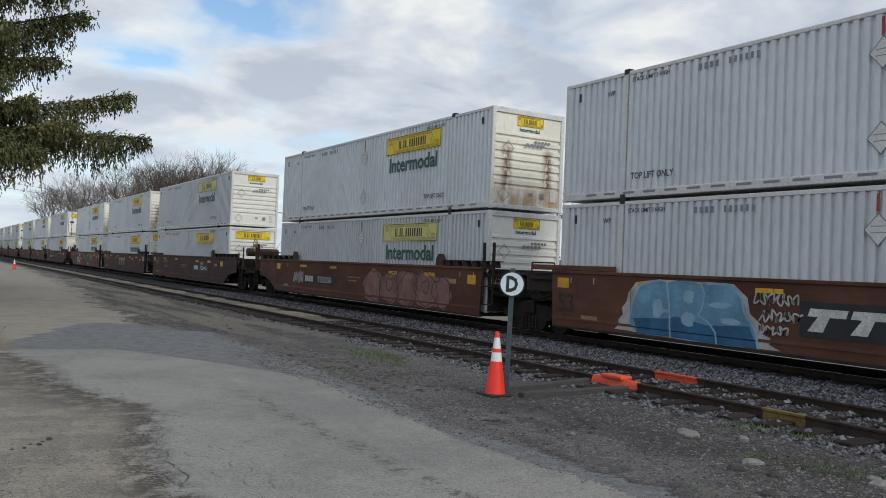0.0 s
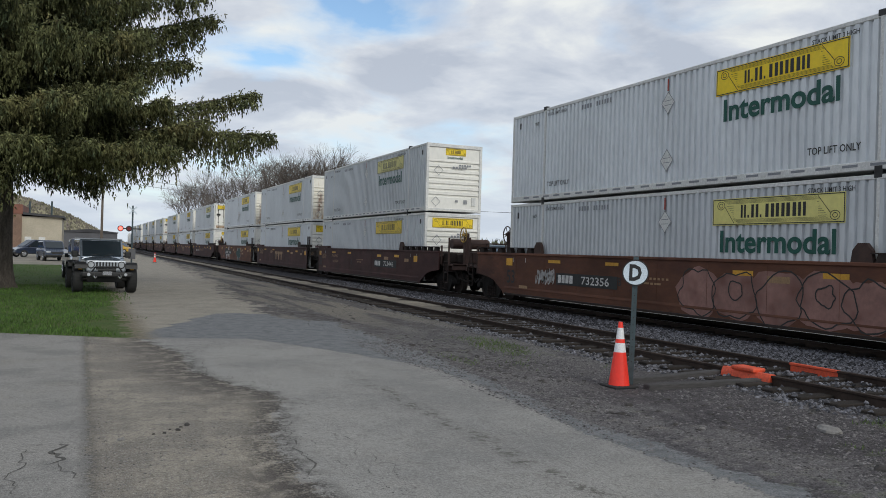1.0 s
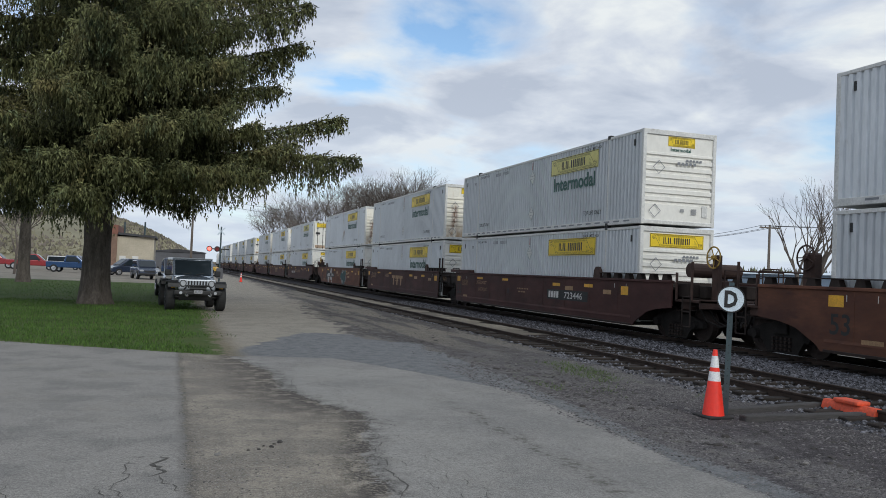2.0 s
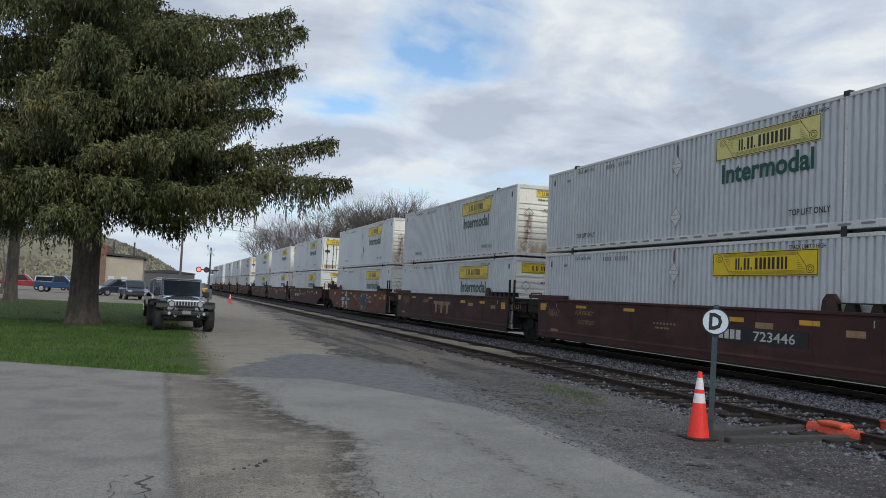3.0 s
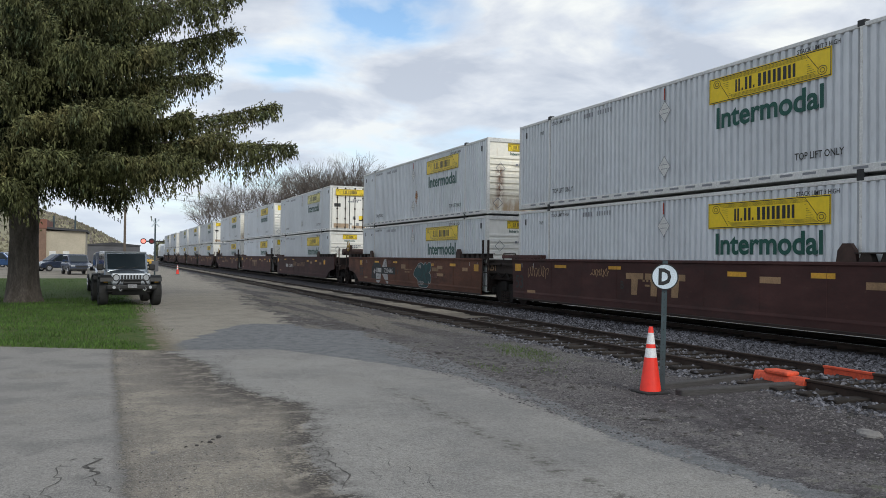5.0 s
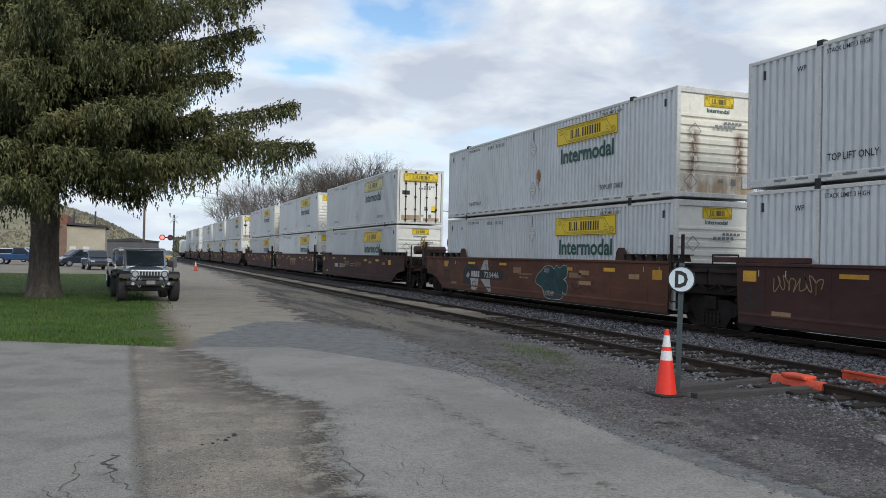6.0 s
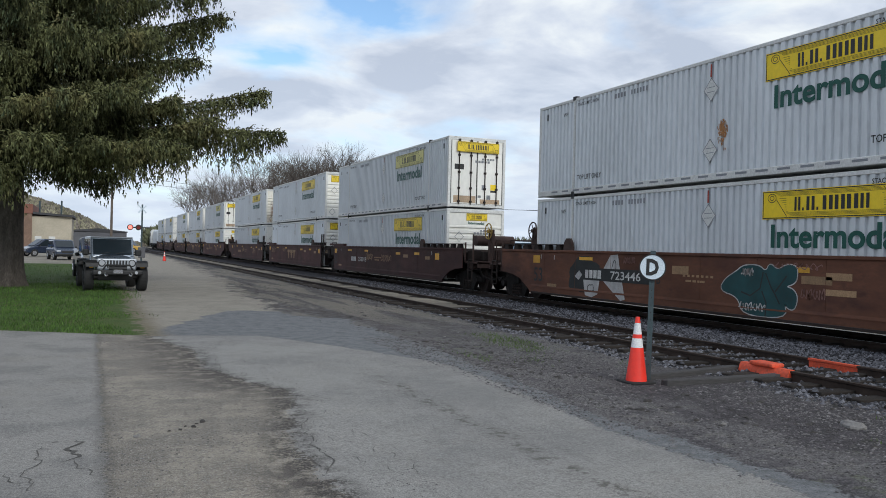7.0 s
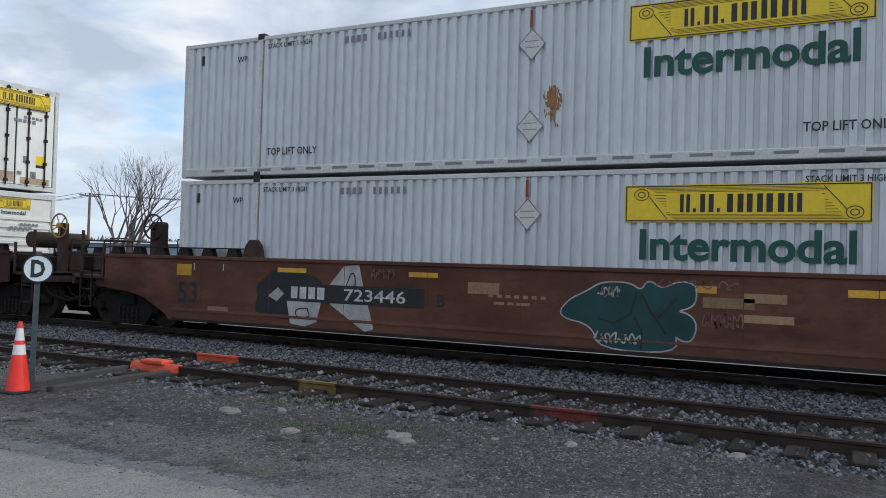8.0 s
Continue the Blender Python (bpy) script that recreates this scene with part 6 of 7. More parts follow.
def spindles(name, mat, base, way, width, parent=None, label="", category="", kind=""):
    """Many slim tapered sprigs in one mesh: from base along way."""
    base, way, width = np.asarray(base, float), np.asarray(way, float), np.asarray(width, float)
    n = len(base)
    ref = np.where(np.abs(way[:, 2:3]) > 0.8 * np.linalg.norm(way, axis=1, keepdims=True), [[1.0, 0.3, 0]], [[0, 0, 1.0]])
    s = np.cross(way, ref)
    s /= np.linalg.norm(s, axis=1, keepdims=True) + 1e-9
    t = np.cross(way, s)
    t /= np.linalg.norm(t, axis=1, keepdims=True) + 1e-9
    mid = base + 0.4 * way
    w = width[:, None]
    v = np.stack([base, mid + s * w, mid + (-0.5 * s + 0.87 * t) * w, mid + (-0.5 * s - 0.87 * t) * w, base + way], 1)
    f = np.array([(0, 2, 1), (0, 3, 2), (0, 1, 3), (4, 1, 2), (4, 2, 3), (4, 3, 1)])
    f = (f[None] + 5 * np.arange(n)[:, None, None]).reshape(-1, 3)
    me = bpy.data.meshes.new(name)
    me.from_pydata(v.reshape(-1, 3).tolist(), [], f.tolist())
    me.materials.append(M[mat])
    ob = new(name, me)
    if parent:
        ob.parent = parent
    return tagged(ob, label, category, kind=kind)


def sprigs(name, mat, base, way, width, parent):
    """Many slim three-sided shoots in one mesh, each from base along way."""
    n = len(base)
    ref = np.where(np.abs(way[:, 2:3]) > 0.8 * np.linalg.norm(way, axis=1, keepdims=True), [[1.0, 0.3, 0]], [[0, 0, 1.0]])
    a = np.cross(way, ref)
    a /= np.linalg.norm(a, axis=1, keepdims=True) + 1e-9
    b = np.cross(way, a)
    b /= np.linalg.norm(b, axis=1, keepdims=True) + 1e-9
    w = width[:, None]
    foot = base + 0.25 * way
    v = np.stack([foot + a * w, foot + (-0.5 * a + 0.87 * b) * w, foot + (-0.5 * a - 0.87 * b) * w, base + way], 1)
    f = (np.array([(0, 1, 3), (1, 2, 3), (2, 0, 3)])[None] + 4 * np.arange(n)[:, None, None]).reshape(-1, 3)
    me = bpy.data.meshes.new(name)
    me.from_pydata(v.reshape(-1, 3).tolist(), [], f.tolist())
    me.materials.append(M[mat])
    ob = new(name, me)
    ob.parent = parent
    return ob


def spruce(x, y, height, reach, r0, seed, named, density, label, mat="needles", low=3.6):
    """Trunk, sagging limbs that turn up at their tips, and on each limb flat side twigs and hanging tassels thick with shoots.
    named: limbs as (angle, start z, tip reach, tip z, sag)."""
    rng = np.random.default_rng(seed)
    root = tagged(new("spruce_tree"), label, "spruce tree")
    root.matrix_basis = pose(x, y, 0)
    bm = bmesh.new()
    n, prev = 20, None
    for k in range(30):
        z = height * (k / 29) ** 1.35
        r = r0 * (1 - z / height) ** 0.8 + 0.30 * r0 * math.exp(-z / 0.45) + 0.02
        ring = []
        for i in range(n):
            a = 2 * math.pi * i / n
            q = r * (1 + 0.14 * noise.noise((math.cos(a) * 3.0, math.sin(a) * 3.0, z * 0.8)) + 0.20 * math.exp(-z / 0.4) * max(0, math.cos(3 * a + 1)))
            ring.append(bm.verts.new((q * math.cos(a), q * math.sin(a), z - 0.08)))
        if prev:
            for i in range(n):
                bm.faces.new((prev[i], prev[(i + 1) % n], ring[(i + 1) % n], ring[i]))
        prev = ring
    part("trunk", bm, "bark", root, smooth=True)
    limbs = [(radians(a), zs, rr, zt, sag) for a, zs, rr, zt, sag in named]
    z, a = low + 1.7, 0.0
    while z < height * 0.93:
        rr = reach * (1 - max(0, z - 6) / (height - 5)) ** 0.85 * rng.uniform(0.72, 1.0)
        off = abs((a + 0.1 + math.pi) % (2 * math.pi) - math.pi)
        if off < 1.0:
            rr *= 0.66 if z < 12.4 else 0.42
        elif off < 1.4 and z > 12.4:
            rr *= 0.7
        limbs.append((a, z, max(0.8, rr), z - 0.16 * rr + rng.uniform(-1.0, 0.6), 0.09 * rr * rng.uniform(0.2, 1.8)))
        a += 2.399 + rng.uniform(-0.3, 0.3)
        z += 0.16 / density * (1 if z < 14 else 2.6)
    starts, ways, lengths, fulls = [], [], [], []
    for a, zs, rr, zt, sag in limbs:
        d = np.array([math.cos(a), math.sin(a), 0.0])
        side = np.array([-math.sin(a), math.cos(a), 0.0])
        bend, kink = rng.uniform(-0.5, 0.5), rng.uniform(0, 6)
        steps = 16
        t = np.linspace(0, 1, steps + 1)
        drop = zs + (zt - zs) * t - sag * np.sin(math.pi * t ** 0.9) + 0.16 * np.sin(7 * t + kink) * t
        line = d * rr * t[:, None] + side * (bend * t * t + 0.12 * np.sin(5 * t + kink))[:, None] + np.array([0, 0, 1.0]) * drop[:, None]
        wood = bmesh.new()
        for i in range(steps):
            tube(wood, line[i], line[i + 1], 0.08 * (1 - i / steps) + 0.012, 0.08 * (1 - (i + 1) / steps) + 0.012, 5, caps=False)
        part("limb", wood, "bark", root)
        here = density * (1.0 if zs < 14.5 else 0.4)
        count = int(rr * 30 * here)
        u = rng.uniform(0.10, 1.0, count) ** 0.8
        k = np.minimum(steps - 1, (u * steps).astype(int))
        p = line[k] + (line[k + 1] - line[k]) * (u * steps - k)[:, None]
        # side twigs, longest in the middle of the limb, drooping outwards
        sgn = rng.choice([-1.0, 1.0], count)
        ln = (0.25 + 1.15 * np.sin(math.pi * np.clip(1.05 - u, 0, 1)) ** 0.7 * min(1, rr / 6)) * rng.uniform(0.5, 1.1, count)
        w = d * rng.uniform(0.3, 0.9, count)[:, None] + side * (sgn * rng.uniform(0.5, 1.0, count))[:, None] + np.array([0, 0, 1.0]) * rng.uniform(-0.55, 0.05, count)[:, None]
        w /= np.linalg.norm(w, axis=1, keepdims=True)
        starts.append(p), ways.append(w), lengths.append(ln), fulls.append(np.full(count, 1.0))
        # tassels that hang from the limb and from its side twigs
        for share in (0.0, 0.55, 0.95):
            q = p + w * (ln * share)[:, None] + rng.normal(0, 0.05, (count, 3))
            hl = rng.uniform(0.30, 1.15, count) * (0.5 + 0.5 * min(1, rr / 6)) * (1.0 - 0.45 * np.clip((u - 0.85) / 0.15, 0, 1)) * (1.0 - 0.25 * share)
            hl *= 0.55 + 0.75 * (0.5 + 0.5 * np.sin(9 * u + kink * 3))
            hw = np.stack([rng.normal(0, 0.13, count), rng.normal(0, 0.13, count), -np.ones(count)], -1) + d * 0.10
            starts.append(q), ways.append(hw), lengths.append(hl), fulls.append(np.full(count, 0.8))
        # upright shoots on the back of the limb and its turned-up tip
        top = int(rr * 10 * here)
        u = rng.uniform(0.3, 1.0, top)
        k = np.minimum(steps - 1, (u * steps).astype(int))
        p = line[k] + (line[k + 1] - line[k]) * (u * steps - k)[:, None]
        w = d * rng.uniform(0.2, 1.0, top)[:, None] + side * rng.normal(0, 0.35, top)[:, None] + np.array([0, 0, 1.0]) * rng.uniform(0.35, 1.0, top)[:, None]
        starts.append(p), ways.append(w), lengths.append(rng.uniform(0.12, 0.38, top)), fulls.append(np.full(top, 0.8))
    p, w, ln, full = np.concatenate(starts), np.concatenate(ways), np.concatenate(lengths), np.concatenate(fulls)
    each = np.maximum(3, (ln * 10.5 * full).astype(int))
    i = np.repeat(np.arange(len(p)), each)
    u = rng.random(len(i))
    out = rng.normal(0, 1, (len(i), 3))
    out /= np.linalg.norm(out, axis=1, keepdims=True)
    base = p[i] + w[i] * (ln[i] * u)[:, None]
    size = rng.uniform(0.13, 0.27, len(i)) * (1.1 - 0.3 * u)
    hang = (full[i] < 0.9)[:, None]
    way = (w[i] * 0.55 + out * np.where(hang, 0.46, 0.72) + np.array([0, 0, -1.0]) * np.where(hang, 0.34, 0.16)) * size[:, None]
    sprigs("crown", mat, base, way, rng.uniform(0.022, 0.042, len(i)) * (1.15 - 0.3 * u), root)
    return root


# the big spruce on the lawn, its long limbs over the road
named = [(-2, 6.3, 9.6, 6.2, 0.35), (0, 8.0, 8.95, 8.0, 1.25), (-6, 8.9, 6.4, 8.9, 0.7), (3, 11.0, 7.6, 11.15, 1.35), (-4, 12.0, 7.45, 12.25, 1.0), (1, 12.7, 7.0, 13.15, 0.7),
         (-12, 6.9, 7.2, 6.3, 0.6), (-16, 8.0, 5.8, 7.2, 0.9), (6, 7.0, 6.6, 6.2, 0.7), (-10, 10.2, 5.0, 9.4, 0.8), (9, 9.4, 4.8, 8.7, 0.8), (-20, 11.4, 5.2, 10.6, 0.9), (12, 12.0, 4.6, 11.3, 0.8),
         (-25, 6.3, 6.4, 5.2, 0.5), (-40, 6.1, 6.4, 5.0, 0.5), (-60, 6.0, 6.6, 4.9, 0.5), (-80, 6.1, 6.6, 5.0, 0.5), (-100, 6.0, 6.6, 4.9, 0.5), (-120, 6.1, 6.6, 5.0, 0.5), (-140, 6.2, 6.6, 5.1, 0.5),
         (-75, 7.4, 7.2, 6.0, 0.6), (-55, 8.2, 6.4, 6.8, 0.7), (-35, 8.8, 5.8, 7.4, 0.8), (-95, 8.6, 7.2, 7.0, 0.7), (-28, 10.4, 5.2, 9.3, 0.8), (-48, 10.2, 6.0, 8.8, 0.8), (-68, 9.8, 6.6, 8.3, 0.7), (-88, 10.8, 7.0, 9.4, 0.7), (-110, 7.6, 7.2, 6.2, 0.6), (-62, 12.0, 5.8, 10.7, 0.7), (-40, 12.4, 4.6, 11.3, 0.7), (-80, 13.0, 6.0, 11.8, 0.7)]
spruce(-2.75, 33.8, 25, 7.2, 0.50, 3, named, 1.0, "tall dark green spruce with drooping limbs on the lawn")
spruce(-9.0, 58.5, 18, 5.0, 0.36, 7, [], 0.45, "dark spruce with a slim trunk beyond the lawn", "needles2", low=3.6)
spruce(-15.5, 50, 20, 6.0, 0.40, 9, [], 0.45, "dark spruce standing further back on the lawn", "needles2", low=3.4)


def bare_tree(x, y, h, seed, label, mat="twig", forks=3, levels=5, name="bare_tree", stems=1, wide=1.0, buds=None):
    rng = random.Random(seed)
    root = tagged(new(name), label, "tree", "bare trees behind the train")
    root.matrix_basis = pose(x, y, -0.06)
    bm = bmesh.new()
    tips = []

    def grow(p, d, ln, r, lev):
        q = p + d * ln
        tube(bm, p, q, r, r * 0.68, 5 if lev < 2 else 3, caps=False)
        if lev >= levels:
            tips.append((q, d))
            return
        for i in range(forks if lev else forks + 1):
            v = Vector((rng.gauss(0, 1), rng.gauss(0, 1), rng.gauss(0.25, 0.6)))
            nd = (d * 1.25 + v.normalized() * 0.75 * wide).normalized()
            grow(q if i else p + d * ln * rng.uniform(0.6, 1), nd, ln * rng.uniform(0.62, 0.85), r * 0.60, lev + 1)

    for s in range(stems):
        d = Vector((rng.gauss(0, 0.12), rng.gauss(0, 0.12), 1)).normalized()
        grow(Vector((rng.gauss(0, 1.5) if stems > 1 else 0, rng.gauss(0, 1.2) if stems > 1 else 0, 0)), d, h * 0.27, h * 0.014, 0)
    part("trunk", bm, mat, root)
    if buds and tips:
        b, w, wd = [], [], []
        for q, d in tips:
            for _ in range(5):
                b.append(tuple(q + Vector((rng.gauss(0, 0.3), rng.gauss(0, 0.3), rng.gauss(0, 0.3)))))
                w.append((rng.gauss(0, 0.1), rng.gauss(0, 0.1), rng.gauss(0.05, 0.1)))
                wd.append(rng.uniform(0.03, 0.07))
        spindles("crown", buds, b, w, wd, root)
    return root


far_trees = [bare_tree(27, 100, 16, s, "leafless grey-brown tree behind the train", forks=3, levels=6) for s in (1, 2, 3)]
rg = random.Random(9)
spots = [(30.5, 104, 0), (34.5, 112, 1), (24.5, 108, 2), (22.5, 118, 0), (21, 128, 1), (26, 126, 2), (30, 122, 0), (24, 140, 2), (20.5, 146, 1), (27.5, 110, 1), (33, 120, 2), (37, 118, 0), (20, 165, 0), (23, 172, 2), (21, 190, 1)]
for i, (x, y, k) in enumerate(spots):
    copy_thing(far_trees[k], pose(x, y, -0.06, 0, 0, rg.uniform(0, 360)))
bare_tree(38.5, 43.5, 9.6, 21, "leafless multi-stemmed tree beyond the tracks", forks=2, levels=6, stems=5, wide=0.72)
bare_tree(36.0, 31.5, 7.0, 23, "small tree in pale spring leaf beyond the tracks", forks=3, levels=4, buds="spring_leaf")
bare_tree(40.0, 62.0, 6.5, 25, "small budding tree beyond the tracks", forks=3, levels=4, buds="spring_leaf")
bare_tree(-13, 80, 9, 31, "leafless tree with weeping twigs beside the car park", forks=3, levels=5)

# brush and far woods
r2 = np.random.default_rng(8)


def wood_band(name, label, mat, n, fx, z0, h0, h1, wide):
    b = np.array([fx(u, v) for u, v in zip(r2.random(n), r2.random(n))])
    b[:, 2] += z0
    hh = r2.uniform(h0, h1, n)
    w = np.stack([r2.normal(0, 0.25, n) * hh, r2.normal(0, 0.25, n) * hh, hh], -1)
    return spindles(name, mat, b, w, hh * wide * r2.uniform(0.5, 1.3, n), label=label, category="woods", kind="stuff")


wood_band("brush", "grey leafless brush along the railway", "far_twigs", 5000, lambda u, v: (20 + 14 * v + 2 * math.sin(u * 30), 95 + 130 * u, 0), -0.1, 1.5, 6.0, 0.012)
wood_band("far_brush", "green-brown woods far along the railway", "far_green", 16000, lambda u, v: (21 + 24 * v, 215 + 190 * u, (4.5 + 3 * v + 2.2 * math.sin(u * 40)) * ((u * 977.0) % 1.0) ** 0.7), -0.1, 1.0, 2.6, 0.22)
wood_band("horizon_woods", "low green woods on the horizon", "far_green", 5000, lambda u, v: (260 + 60 * v - 120 * abs(u - 0.3), 20 + 380 * u, 0), -0.1, 4.0, 10.0, 0.12)


def hill(name, label, cx, cy, rx, ry, h, mat):
    bm = bmesh.new()
    n = 40
    g = [[None] * (n + 1) for _ in range(n + 1)]
    for j in range(n + 1):
        for i in range(n + 1):
            u, v = 2 * i / n - 1, 2 * j / n - 1
            k = max(0, 1 - u * u) ** 1.1 * max(0, 1 - v * v) ** 0.9
            z = h * k * (1 + 0.25 * noise.noise((u * 2.2, v * 2.2, cx))) - 0.3
            g[j][i] = bm.verts.new((cx + rx * u, cy + ry * v, z))
    for j in range(n):
        for i in range(n):
            bm.faces.new((g[j][i], g[j][i + 1], g[j + 1][i + 1], g[j + 1][i]))
    tagged(link_mesh(name, bm, mat, smooth=True), label, "hill", kind="structure")
    return lambda u, v: (cx + rx * (2 * u - 1), cy + ry * (2 * v - 1), h * max(0, 1 - (2 * u - 1) ** 2) ** 1.1 * max(0, 1 - (2 * v - 1) ** 2) ** 0.9)


on_hill = hill("hill", "wooded hillside in pale spring colour", -52, 520, 72, 180, 27, "far_ochre")
wood_band("hill_woods", "leafless and budding trees on the hillside", "far_ochre", 16000, on_hill, -0.8, 0.9, 2.4, 0.45)
wood_band("hill_green", "early green trees on the hillside", "far_twigs", 9000, on_hill, -0.8, 0.9, 2.6, 0.40)

# ---- buildings ----
M["brick_wall"] = material("brick_wall", (0.20, 0.13, 0.095), 0.9, scale=0.6, vary=0.2, fine=9, fine_amt=0.2)
M["tan_wall"] = material("tan_wall", (0.46, 0.41, 0.32), 0.85, scale=0.3, vary=0.12, fine=4, fine_amt=0.08)
M["roof_dark"] = material("roof_dark", (0.06, 0.06, 0.065), 0.9, scale=0.5, vary=0.2)
M["red_trim"] = material("red_trim", (0.19, 0.085, 0.06), 0.85, scale=0.5, vary=0.2)
M["blue_wall"] = material("blue_wall", (0.40, 0.50, 0.62), 0.6, scale=0.3, vary=0.06, fine=3, fine_amt=0.05)
M["grey_wall"] = material("grey_wall", (0.11, 0.11, 0.12), 0.8, scale=0.3, vary=0.15)
M["glass_dark"] = material("glass_dark", (0.015, 0.018, 0.022), 0.08, scale=1, vary=0.1, fine_amt=0.02)
M["pole_wood"] = material("pole_wood", (0.13, 0.105, 0.085), 0.95, scale=2, vary=0.25, stretch=(2, 2, 0.3))


def warehouse():
    root = tagged(new("warehouse"), "low tan warehouse with a brick end and flat roof", "building")
    bm = bmesh.new()
    box(bm, -10.0, -3.4, 168, 186, -0.05, 6.0)
    part("wall", bm, "tan_wall", root)
    bm = bmesh.new()
    box(bm, -15.6, -10.0, 167.5, 186, -0.05, 6.4)
    part("brick_end", bm, "brick_wall", root)
    bm = bmesh.new()
    box(bm, -15.7, -9.9, 167.4, 186.1, 6.4, 8.1)
    part("red_parapet", bm, "red_trim", root)
    bm = bmesh.new()
    prism(bm, [(-9.85, 6.3), (-3.0, 5.9), (-3.0, 6.3), (-9.85, 6.7)], "y", 167.3, 186.2)
    part("roof", bm, "roof_dark", root)
    for x in (-9.5, -7.2):
        bm = bmesh.new()
        rbox(bm, x, x + 1.1, 167.86, 168.04, 0.0, 2.3, 0.03)
        part("door", bm, "container_frame", root)
    for x, z in ((-9.0, 7.4), (-5.3, 7.6)):
        bm = bmesh.new()
        tube(bm, (x, 172, 6.3), (x, 172, z + 1.5), 0.16, n=8)
        part("vent_pipe", bm, "post_steel", root)


warehouse()
root = tagged(new("shed"), "long low grey shed beyond the crossing", "building")
bm = bmesh.new()
box(bm, -4.8, 7.5, 205, 214, -0.05, 3.8)
part("wall", bm, "grey_wall", root)
bm = bmesh.new()
prism(bm, [(-5.0, 3.8), (7.7, 3.8), (7.7, 4.0), (1.4, 4.6), (-5.0, 4.0)], "y", 204.8, 214.2)
part("roof", bm, "roof_dark", root)
root = tagged(new("long_building"), "long low light blue building beyond the tracks", "building")
bm = bmesh.new()
box(bm, 46, 58, 25, 96, -0.05, 2.7)
part("wall", bm, "blue_wall", root)
bm = bmesh.new()
prism(bm, [(45.6, 2.7), (58.4, 2.7), (52, 3.05)], "y", 24.6, 96.4)
part("roof", bm, "sign_white", root)
for k in range(9):
    bm = bmesh.new()
    rbox(bm, 45.95, 46.05, 30 + 7 * k, 31.6 + 7 * k, 1.0, 1.9, 0.02)
    part("window", bm, "glass_dark", root)

# ---- poles, wires, crossing signal ----


def utility_pole(x, y, h, arms, label="weathered wooden utility pole with crossarm"):
    root = tagged(new("utility_pole"), label, "utility pole", "utility poles")
    root.matrix_basis = pose(x, y, -0.1)
    bm = bmesh.new()
    tube(bm, (0, 0, 0), (0, 0, h), 0.17, 0.11, 10)
    part("pole", bm, "pole_wood", root)
    for z in arms:
        bm = bmesh.new()
        rbox(bm, -1.2, 1.2, -0.06, 0.06, z - 0.07, z + 0.07, 0.01)
        arm = part("crossarm", bm, "pole_wood", root)
        for k in (-1.05, -0.5, 0.5, 1.05):
            bm = bmesh.new()
            tube(bm, (k, 0, z + 0.06), (k, 0, z + 0.22), 0.045, 0.03, 8)
            part("insulator", bm, "dark_steel", arm)


utility_pole(2.2, 108, 10.5, (9.9,))
utility_pole(47.0, 133, 10.5, (10.0,))
utility_pole(59, 92.5, 7.6, (7.2,))
utility_pole(57, 69, 8.0, (7.7,))
utility_pole(66, 40, 8.0, (7.7,))


def wire(a, b, sag, r=0.025):
    bm = bmesh.new()
    a, b = Vector(a), Vector(b)
    pts = [a.lerp(b, i / 16) - Vector((0, 0, sag * 4 * (i / 16) * (1 - i / 16))) for i in range(17)]
    pipe(bm, pts, r, 4)
    tagged(link_mesh("overhead_wire", bm, "dark_steel"), "thin black overhead wire between poles", "wire", "overhead wires")


for dz, dx in ((10.0, 0.0), (9.3, 0.3)):
    wire((2.2 + dx, 108, dz), (47 + dx, 133, dz + 0.1), 0.9)
    wire((2.2 + dx, 108, dz), (-42, 96, dz), 0.8)
for dx in (-1.0, 0.5, 1.0):
    wire((59 + dx, 92.5, 7.2), (57 + dx, 69, 7.8), 0.4)
    wire((57 + dx, 69, 7.8), (66 + dx, 40, 7.8), 0.5)
    wire((59 + dx, 92.5, 7.2), (47 + dx, 133, 9.9), 0.5)

M["red_lit"] = material("red_lit", (0.7, 0.03, 0.02), 0.4)
M["red_lit"].node_tree.nodes["Principled BSDF"].inputs["Emission Color"].default_value = (1.0, 0.16, 0.12, 1)
M["red_lit"].node_tree.nodes["Principled BSDF"].inputs["Emission Strength"].default_value = 2.2
M["red_unlit"] = material("red_unlit", (0.16, 0.015, 0.015), 0.3)


def crossing_signal(x, y):
    root = tagged(new("crossing_signal"), "railway crossing signal with one red lamp lit", "crossing signal")
    root.matrix_basis = pose(x, y, -0.05)
    bm = bmesh.new()
    tube(bm, (0, 0, 0), (0, 0, 5.0), 0.07, n=10)
    part("mast", bm, "post_steel", root)
    for a in (-1, 1):
        bm = bmesh.new()
        t = bmesh.new()
        rbox(t, -0.45, 0.45, -0.1, -0.08, -0.06, 0.06, 0.01)
        add_bm(bm, t, Matrix.Translation((0, 0, 4.6)) @ Matrix.Rotation(radians(45 * a), 4, "Y"))
        part("crossbuck", bm, "sign_white", root)
    bm = bmesh.new()
    rbox(bm, -0.95, 0.75, -0.05, 0.05, 2.95, 3.05, 0.01)
    part("lamp_arm", bm, "dark_steel", root)
    for k, (dx, mat) in enumerate(((-0.95, "red_lit"), (-0.28, "red_unlit"))):
        bm = bmesh.new()
        tube(bm, (dx, -0.10, 3.0), (dx, -0.06, 3.0), 0.25, n=24)
        lamp = part("lamp", bm, "dark_steel", root)
        bm = bmesh.new()
        tube(bm, (dx, -0.13, 3.0), (dx, -0.10, 3.0), 0.17 if k == 0 else 0.15, n=18)
        part("lens", bm, mat, lamp)
    bm = bmesh.new()
    rbox(bm, -0.25, 0.3, -0.2, 0.3, 0.4, 1.3, 0.03)
    part("relay_box", bm, "grey_wall", root)


